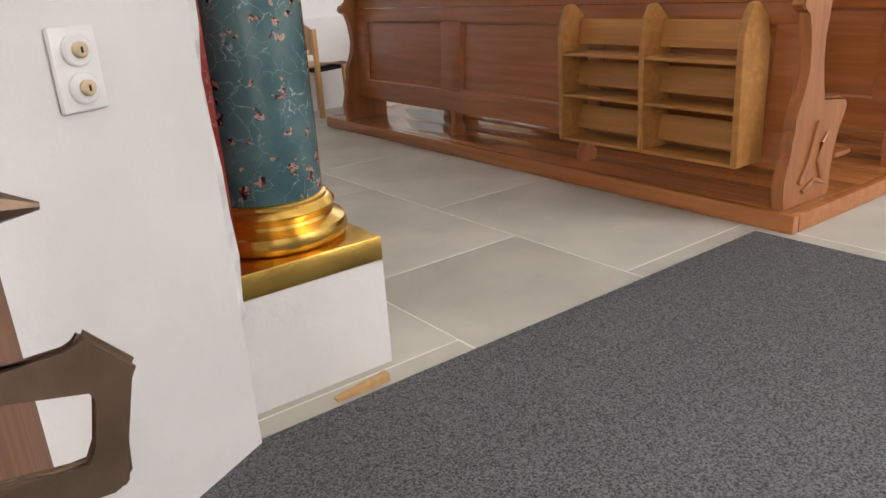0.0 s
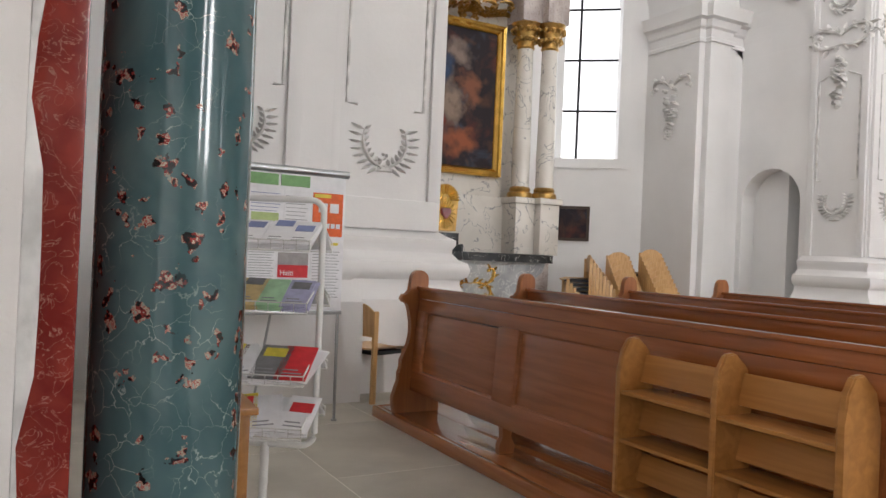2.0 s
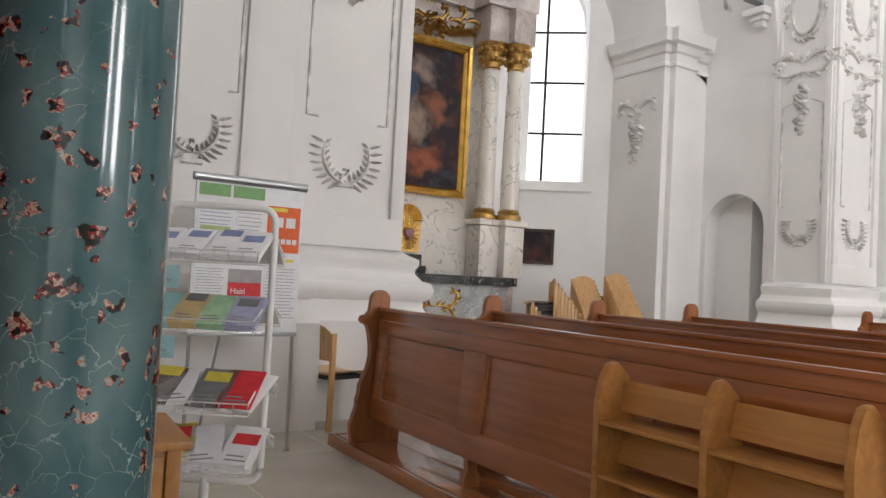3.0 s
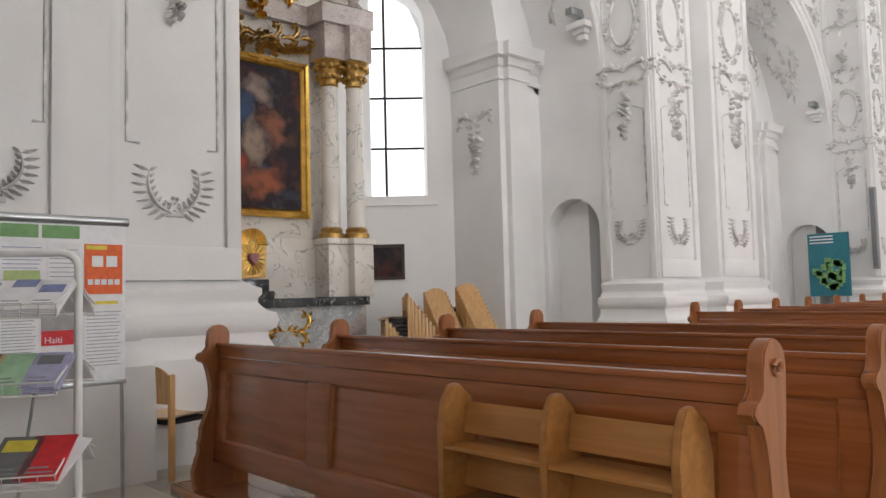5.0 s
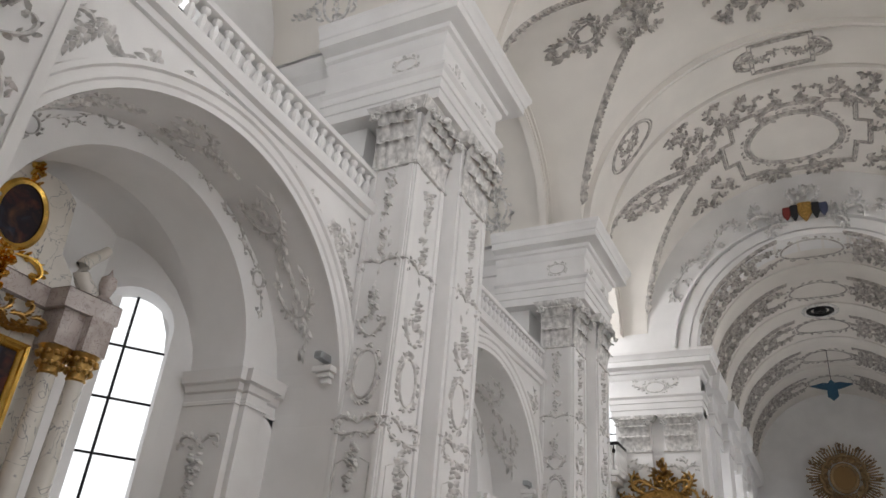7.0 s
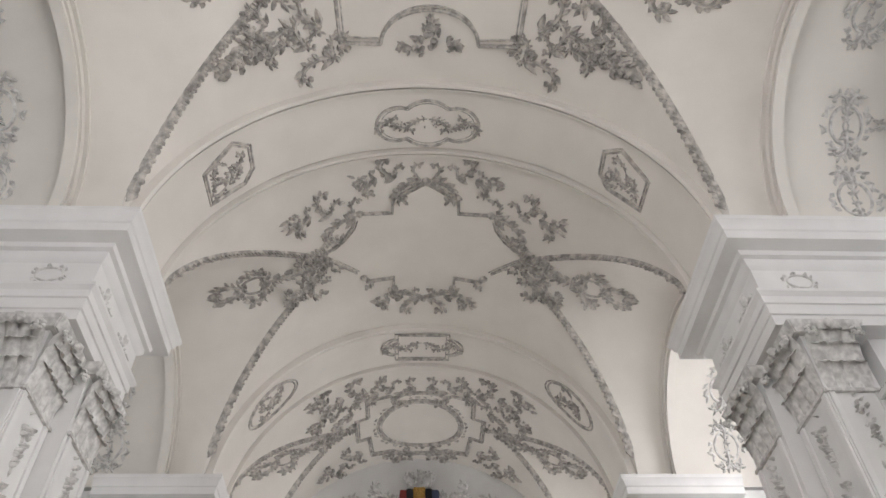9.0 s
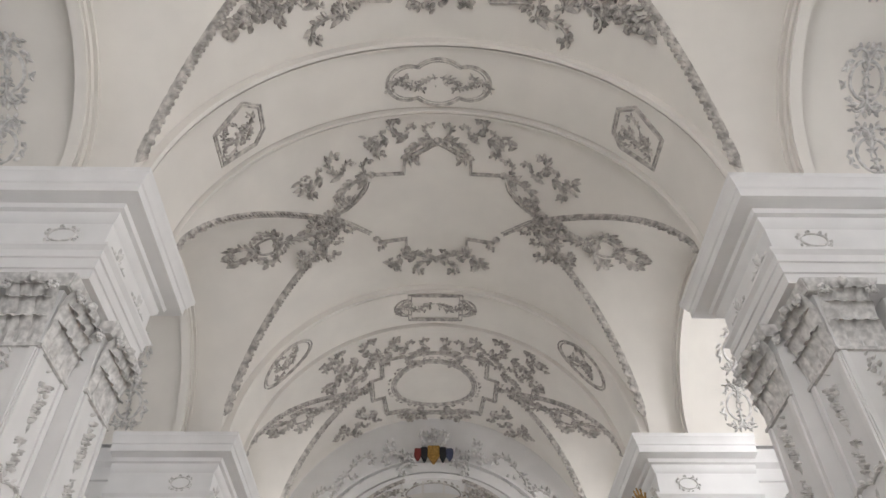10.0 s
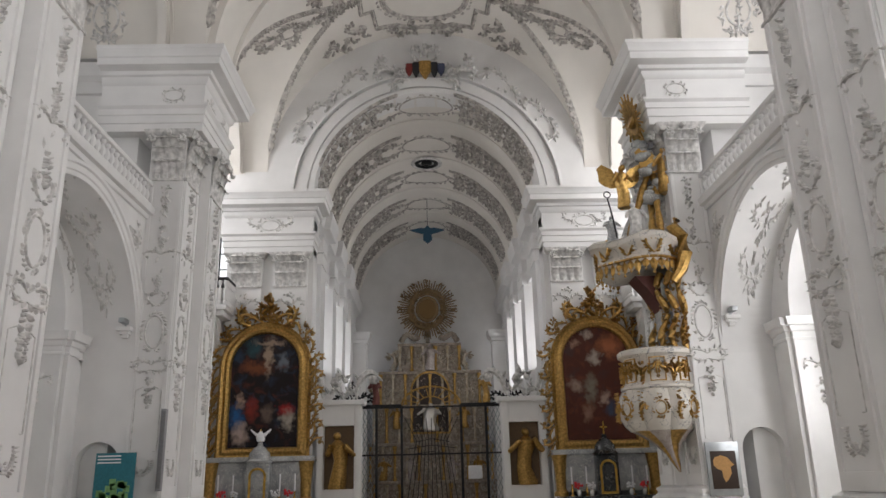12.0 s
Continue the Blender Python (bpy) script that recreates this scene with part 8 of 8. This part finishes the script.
def pew(first):
    ob = thing("pew", "long varnished brown wooden church pew with carved ends", "pew", group="church pews")
    for y0 in (0.075, PLEN - 0.33):
        bm = extrude(bmesh.new(), pew_end_outline(), y0, y0 + 0.055, lambda u, v, w: Vector((u, w, v)))
        bmesh.ops.bevel(bm, geom=[e for e in bm.edges if abs(e.verts[0].co.y - e.verts[1].co.y) < 1e-6], offset=0.006, segments=2, affect="EDGES")
        end = part("bench_end", bm, PEWEND, ob, "carved scrolled bench end")
        yy = y0 - 0.006 if y0 < 1 else y0 + 0.061
        for line, thick in (([(0.1, 0.1), (0.16, 0.2), (0.2, 0.32), (0.22, 0.36)], 0.012), ([(0.28, 0.1), (0.24, 0.18), (0.26, 0.26), (0.3, 0.3)], 0.011), ([(0.13, 0.06), (0.22, 0.1), (0.32, 0.06)], 0.012)):
            part("carved_branch", tube(bmesh.new(), [(u, yy, v) for u, v in line], thick, 6, taper=lambda q: 1 - 0.5 * q), PEWEND, end)
        part("carved_rosette", tube(bmesh.new(), [(0.17 + 0.03 * math.cos(q * 0.9) * (1 - q * 0.08), yy, 0.98 + 0.03 * math.sin(q * 0.9) * (1 - q * 0.08)) for q in range(9)], 0.008, 6), PEWEND, end)
    a, b = 0.132, PLEN - 0.332
    m = Matrix.Translation((0.12, 0, 0)) @ Matrix.Rotation(radians(4), 4, "Y")
    # framed back: rails, stiles and sunk panels
    bm = box(-0.02, 0.02, a, b, 0.86, 0.935, 0.006, m=m)
    part("top_rail", bm, PEW, ob)
    bm = box(-0.045, 0.055, a - 0.01, b + 0.01, 0.925, 0.952, 0.01, m=m)
    part("cap_rail", bm, PEW, ob, "rounded cap rail worn shiny")
    bm = box(-0.018, 0.018, a, b, 0.77, 0.858, 0.004, m=m)
    part("frieze_rail", bm, PEW, ob)
    bm = box(-0.018, 0.018, a, b, 0.17, 0.31, 0.004, m=m)
    part("bottom_rail", bm, PEW, ob)
    # two narrow end stiles, two broad ones between, and three sunk panels with a moulded edge
    wide = (b - a - 2 * 0.13 - 2 * 0.22) / 3
    y0 = a
    for i in range(4):
        w = 0.13 if i in (0, 3) else 0.22
        bm = box(-0.021, 0.017, y0, y0 + w, 0.31, 0.77, 0.004, m=m)
        part("stile", bm, PEW, ob)
        y0 += w
        if i == 3:
            break
        bm = box(0.0, 0.012, y0 - 0.002, y0 + wide + 0.002, 0.305, 0.775, 0.002, m=m)
        part("panel", bm, PEW, ob)
        out = [(y0, 0.31), (y0 + wide, 0.31), (y0 + wide, 0.77), (y0, 0.77)]
        bm = moulding(bmesh.new(), out, [(0, -0.019), (-0.004, -0.019), (-0.01, -0.012), (-0.017, -0.009), (-0.02, 0.001)], True, lambda u, v, w_: m @ Vector((w_, u, v)))
        part("panel_moulding", bm, PEW, ob)
        y0 += wide
    bm = box(0.15, 0.5, a, b, 0.4, 0.43, 0.008)
    part("seat", bm, PEW, ob)
    bm = box(0.52, 0.66, a, b, 0.13, 0.155, 0.006)
    part("kneeler", bm, PEW, ob)
    for y0 in (a + 1.24, b - 1.24):
        bm = extrude(bmesh.new(), [(0.07, 0.0), (0.17, 0.0), (0.18, 0.05), (0.15, 0.1), (0.16, 0.18), (0.08, 0.18), (0.09, 0.1), (0.065, 0.05)], y0, y0 + 0.045, lambda u, v, w: Vector((u + 0.06, w, v)))
        part("bracket", bm, PEWEND, ob)
    return ob


platform(0.0, 4.6)
p0 = pew(True)
ROW = [0.04, 1.03, 2.14, 3.32]
p0.matrix_world = PROW @ Matrix.Translation((ROW[0], 0, 0.085))
for x in ROW[1:]:
    copy_thing(p0, PROW @ Matrix.Translation((x, 0, 0.085)))
platform(6.15, 11.4)
for k in range(10):
    copy_thing(p0, PROW @ Matrix.Translation((6.29 + 1.12 * k, 0.0, 0.085)))

# book rack on the back of the last pew
rk = thing("book_rack", "pale brown wooden hymn book rack with six empty pockets", "book rack")
rk.matrix_world = PROW @ Matrix.Translation((-0.09, 0.235, 0.0))
side = [(0.0, 0.27), (0.0, 0.8), (0.015, 0.9), (0.05, 0.955), (0.1, 0.96), (0.17, 0.9), (0.2, 0.8), (0.2, 0.27)]
for y0 in (0.0, 0.51, 1.04):
    bm = extrude(bmesh.new(), side, y0, y0 + 0.03, lambda u, v, w: Vector((u, w, v)))
    bmesh.ops.bevel(bm, geom=list(bm.edges), offset=0.006, segments=2, affect="EDGES")
    part("upright", bm, RACKW, rk)
for y0, y1 in ((0.032, 0.508), (0.542, 1.038)):
    for z in (0.27, 0.5, 0.71):
        bm = box(0.005, 0.2, y0, y1, z, z + 0.016, 0.003)
        part("shelf", bm, RACKW, rk)
        m = Matrix.Translation((0.12, 0, z + 0.05)) @ Matrix.Rotation(radians(14), 4, "Y")
        bm = box(-0.007, 0.007, y0, y1, 0.0, 0.125, 0.003, m=m)
        part("slat", bm, RACKW, rk)

# ---- chair ----
def chair(name="chair"):
    ob = thing(name, "light beech stacking chair with black underside and rounded back", "chair")
    for sx in (-0.19, 0.19):
        bm = box(sx - 0.014, sx + 0.014, -0.22, -0.17, 0, 0.78, 0.006)
        part("back_leg", bm, BEECH, ob)
        bm = box(sx - 0.014, sx + 0.014, 0.13, 0.18, 0, 0.45, 0.006)
        part("front_leg", bm, BEECH, ob)
    bm = bmesh.new()
    pr = None
    for i in range(9):
        u = -0.21 + 0.42 * i / 8
        e = [bm.verts.new((u, v, 0.455 + 0.015 * math.cos(v * 7) + 0.012 * (u / 0.2) ** 2 + h)) for v, h in ((-0.2, 0), (-0.05, -0.008), (0.12, -0.004), (0.22, -0.022), (0.22, -0.036), (0.12, -0.018), (-0.05, -0.022), (-0.2, -0.014))]
        if pr:
            for j in range(8):
                bm.faces.new((pr[j], pr[(j + 1) % 8], e[(j + 1) % 8], e[j]))
        pr = e
    part("seat", bm, BEECH, ob)
    bm = box(-0.175, 0.175, -0.19, 0.15, 0.405, 0.438, 0.004)
    part("under_frame", bm, BLACK, ob, "black cushioned underside")
    bm = bmesh.new()
    out = [(-0.2, 0.56), (0.2, 0.56)] + [(0.2 * math.cos(a), 0.7 + 0.14 * math.sin(a)) for a in [math.pi * k / 14 for k in range(15)]]
    a = [bm.verts.new((u, -0.2 - 0.25 * u * u * -1 - 0.02, v)) for u, v in out]
    b = [bm.verts.new((u, -0.186 + 0.25 * u * u - 0.02, v)) for u, v in out]
    bm.faces.new(a)
    bm.faces.new(b[::-1])
    for i in range(len(a)):
        j = (i + 1) % len(a)
        bm.faces.new((a[i], a[j], b[j], b[i]))
    part("backrest", bm, BEECH, ob, "rounded plywood backrest")
    return ob


ch = chair()
ch.matrix_world = pose(4.38, 7.17, 0, 0, 0, -72)

# ---- pin board on legs ----
pb = thing("notice_board", "white pin board on grey steel legs hung with notices", "notice board")
pb.matrix_world = pose(3.37, 6.46, 0, 0, 0, 3)
bm = box(-0.38, 0.38, -0.012, 0.012, 0.83, 1.82, 0.004)
part("board", bm, PAPER, pb)
bm = bmesh.new()
tube(bm, [(-0.4, -0.005, 1.85), (0.4, -0.005, 1.85)], 0.028, 16)
part("top_roll", bm, STEEL, pb, "grey steel top roll")
for x in (-0.36, 0.36):
    bm = bmesh.new()
    tube(bm, [(x, 0.0, 0.83), (x, -0.02, 0.0)], 0.012, 8)
    bx(bm, x - 0.018, x + 0.018, -0.035, 0.0, 0.0, 0.015, 0.003)
    part("leg", bm, STEEL, pb)
bm = bmesh.new()
tube(bm, [(-0.15, 0.01, 0.85), (-0.15, 0.38, 0.0)], 0.01, 8)
part("leg", bm, STEEL, pb)
bm = box(-0.38, 0.38, -0.03, 0.0, 0.8, 0.83, 0.004)
part("tray", bm, STEEL, pb)


def sheet(par, x0, x1, z0, z1, material, name="notice", y=-0.0165, lines=0, ink=None):
    bm = box(x0, x1, y, y + 0.003, z0, z1)
    s_ = part(name, bm, material, par, smooth=False)
    for i in range(lines):
        z = z1 - (z1 - z0) * (0.15 + 0.75 * i / lines)
        part("print_line", box(x0 + 0.012, x1 - 0.012 - 0.05 * ((i * 7) % 3) * (x1 - x0), y - 0.002, y - 0.0005, z - 0.004, z), ink or INK, s_, smooth=False)
    return s_


sheet(pb, 0.12, 0.36, 1.38, 1.7, ORANGE)
for k in range(2):
    sheet(pb, 0.165 + 0.09 * k, 0.235 + 0.09 * k, 1.555, 1.625, PAPER, "print_box", -0.0195)
for k in range(5):
    sheet(pb, 0.14 + 0.042 * k, 0.172 + 0.042 * k, 1.44, 1.475, PAPER, "print_box", -0.0195)
sheet(pb, 0.13, 0.26, 1.665, 1.69, YELLOW, "print_box", -0.0195)
sheet(pb, 0.12, 0.36, 0.86, 1.34, PAPER, lines=16)
sheet(pb, 0.16, 0.33, 1.315, 1.335, YELLOW, "print_box", -0.0195)
sheet(pb, -0.36, -0.15, 1.73, 1.81, GREENP)
sheet(pb, -0.13, 0.09, 1.73, 1.81, GREENP)
sheet(pb, -0.36, -0.12, 1.5, 1.7, PAPER, lines=6, ink=BLUE)
sheet(pb, -0.34, -0.14, 1.47, 1.53, LIME, y=-0.0185)
sheet(pb, -0.1, 0.09, 1.44, 1.7, PAPER, lines=7)
sheet(pb, -0.36, -0.15, 0.95, 1.3, PAPER, lines=14)
sheet(pb, -0.13, 0.1, 1.16, 1.25, plain("newsprint", (0.35, 0.33, 0.33)))
red_sheet = sheet(pb, -0.13, 0.1, 1.07, 1.16, REDP)
cu = bpy.data.curves.new("lettering", "FONT")
cu.body, cu.size, cu.extrude = "Haiti", 0.055, 0.0006
lt = new("lettering", cu)
lt.data.materials.append(PAPER)
lt.parent = pb
lt.matrix_world = pb.matrix_world @ pose(-0.115, -0.0185, 1.085, 90, 0, 0)

# ---- leaflet rack ----
lr = thing("leaflet_rack", "white tubular leaflet stand with wire shelves full of brochures", "leaflet rack")
lr.matrix_world = pose(2.64, 4.53, 0.03, 0, 0, -32)
bm = bmesh.new()
o = [(-0.225, 0.42), (-0.225, 1.42)] + [(-0.165 - 0.06 * math.cos(a), 1.42 + 0.06 * math.sin(a)) for a in [math.pi / 2 * k / 5 for k in range(1, 6)]]
o += [(0.165 + 0.06 * math.sin(a), 1.42 + 0.06 * math.cos(a)) for a in [math.pi / 2 * k / 5 for k in range(0, 6)]]
o += [(0.225, 0.42)] + [(0.165 + 0.06 * math.cos(a), 0.42 - 0.06 * math.sin(a)) for a in [math.pi / 2 * k / 5 for k in range(1, 6)]]
o += [(-0.165 - 0.06 * math.sin(a), 0.42 - 0.06 * math.cos(a)) for a in [math.pi / 2 * k / 5 for k in range(0, 5)]]
tube(bm, [(x, 0, z) for x, z in o], 0.015, 10, True)
part("frame", bm, LACQ, lr)
bm = bmesh.new()
tube(bm, [(0, 0, 0.02), (0, 0, 0.37)], 0.02, 12)
part("post", bm, LACQ, lr)
bm = lathe(bmesh.new(), [(0.17, 0), (0.17, 0.008), (0.1, 0.02), (0.03, 0.03), (0.022, 0.05)], seg=36)
part("foot_disc", bm, LACQ, lr, "round white foot")
rnd = random.Random(8)
LILAC, GREYP, SANDP = plain("lilac_print", (0.42, 0.42, 0.6)), plain("grey_photo_print", (0.2, 0.2, 0.21)), plain("sand_print", (0.66, 0.5, 0.24))
AQUA, MINT = plain("aqua_print", (0.3, 0.55, 0.58)), plain("mint_print", (0.42, 0.66, 0.42))
BROWNP = plain("brown_photo_print", (0.24, 0.16, 0.13))
SHELVES = ((1.245, (PAPER, PAPER, PAPER, PAPER), BLUE), (0.98, (AQUA, SANDP, MINT, LILAC), GREYP), (0.67, (BROWNP, PAPER, GREYP, REDP), YELLOW), (0.445, (GREYP, YELLOW, PAPER, PAPER), REDP))


def leaflet(par, x, y, z, wide, tall, tilt, turn, cover, mark, row):
    """A brochure lying on a sloping shelf: cover, a printed panel and two lines."""
    m = Matrix.Translation((x, y, z)) @ Matrix.Rotation(tilt, 4, "X") @ Matrix.Rotation(turn, 4, "Z")
    b_ = part("brochure", box(-wide / 2, wide / 2, 0.0, tall, 0.0, 0.004, m=m), cover, par, smooth=False)
    if mark:
        lo = 0.55 + 0.1 * (row % 3)
        part("print_panel", box(-wide * 0.36, wide * 0.36, tall * lo, tall * (lo + 0.26), 0.0045, 0.0055, m=m), mark, b_, smooth=False)
    for q in range(2):
        part("print_line", box(-wide * 0.34, wide * (0.3 - 0.15 * q), tall * (0.16 + 0.1 * q), tall * (0.19 + 0.1 * q), 0.0045, 0.0055, m=m), INK, b_, smooth=False)


for k, (lip, covers, mark) in enumerate(SHELVES):
    for dy in (-1, 1):
        bm = bmesh.new()
        y1, y2, back = 0.015 * dy, 0.25 * dy, lip + 0.12
        tube(bm, [(-0.22, y1, back), (0.22, y1, back)], 0.004, 6)
        for rise in (0.0, 0.045):
            tube(bm, [(-0.27, y2, lip + rise), (0.22, y2, lip + rise)], 0.004 - 0.02 * rise, 6)
        for i in range(9):
            x = -0.22 + 0.055 * i
            tube(bm, [(x, y1, back), (x, y2, lip), (x, y2, lip + 0.045)], 0.0025, 5)
        for x in (-0.22, 0.22):
            tube(bm, [(x, y1, back), (x, y2, lip + 0.045)], 0.004, 6)
        part("wire_shelf", bm, LACQ, lr)
        tilt = math.atan2(0.12, 0.235)
        for i in range(4):
            cover = covers[i] if dy < 0 else PAPER
            x = -0.165 + 0.11 * i
            messy = 0.28 if k > 1 else 0.04
            for j in range(4):
                turn = rnd.uniform(-messy, messy)
                top = j == 3
                lift = 0.008 + 0.006 * j
                if dy < 0:
                    leaflet(lr, x + rnd.uniform(-0.01, 0.01), y2 * 0.985, lip + lift, 0.112 if k < 2 else 0.14, 0.23 if k < 2 else 0.25, tilt, turn, cover if top or k == 1 else PAPER, (mark if (i + k) % 2 == 0 or k == 0 else None) if top else None, i + k)
                elif j < 2:
                    m = Matrix.Translation((x, y2 * 0.98, lip + lift)) @ Matrix.Rotation(math.pi, 4, "Z") @ Matrix.Rotation(tilt, 4, "X") @ Matrix.Rotation(turn, 4, "Z")
                    part("brochure", box(-0.055, 0.055, 0.0, 0.22, 0.0, 0.004, m=m), cover, lr, smooth=False)
for z in (1.14, 0.875):
    tag = part("price_card", box(-0.25, -0.07, -0.256, -0.252, z, z + 0.085, 0.001), TEAL, lr, "pale blue price card")
    for q in range(2):
        part("print_line", box(-0.22, -0.1 - 0.015 * q, -0.2585, -0.2565, z + 0.025 + 0.028 * q, z + 0.033 + 0.028 * q), INK, tag, smooth=False)
    for x in (-0.2, -0.12):
        part("hook", tube(bmesh.new(), [(x, -0.254, z + 0.08), (x, -0.262, z + 0.105), (x, -0.25, z + 0.115)], 0.002, 5), IRON, tag)

# ---- small desk beside the column ----
dk = thing("desk", "small light wooden desk with a low back board", "desk")
dk.matrix_world = pose(2.23, 3.95, 0, 0, 0, -3)
bm = box(-0.14, 0.16, -0.2, 0.3, 0.7, 0.725, 0.005)
part("top", bm, RACKW, dk)
bm = box(-0.145, -0.115, -0.2, 0.3, 0.0, 0.82, 0.005)
part("back_board", bm, RACKW, dk)
bm = box(-0.11, 0.125, -0.165, 0.28, 0.02, 0.698, 0.004)
part("body", bm, RACKW, dk)
for z0, z1 in ((0.5, 0.68), (0.28, 0.48), (0.06, 0.26)):
    for a_, b_, c_, d_ in ((-0.1, 0.085, -0.178, -0.166), (0.126, 0.138, -0.15, 0.26)):
        part("drawer_front", box(a_, b_, c_, d_, z0, z1, 0.004), RACKW, dk)
part("corner_post", box(0.092, 0.135, -0.178, -0.166, 0.0, 0.698, 0.003), RACKW, dk)
bm = bmesh.new()
for k in range(4):
    bx(bm, -0.08, 0.06, -0.1, 0.08, 0.7255 + 0.004 * k, 0.7285 + 0.004 * k, m=Matrix.Rotation(0.03 * k, 4, "Z"))
st = mesh_ob("paper_slips", bm, PAPER)
st.matrix_world = dk.matrix_world
tagged(st, "small stack of white paper slips on the desk", "paper")

# ---- stacked chairs in the chapel ----
for k, (x, y, rz, n) in enumerate(((9.72, 10.35, 62, 9), (9.98, 10.1, -14, 10), (10.38, 9.72, -10, 11))):
    base = pose(x, y, 0, 0, 0, rz)
    for i in range(n):
        o = copy_thing(ch, base @ Matrix.Translation((0, 0.055 * i, 0.066 * i)))
        tagged(o, "light beech chair in a stack of chairs", "chair", "stacked chapel chairs")
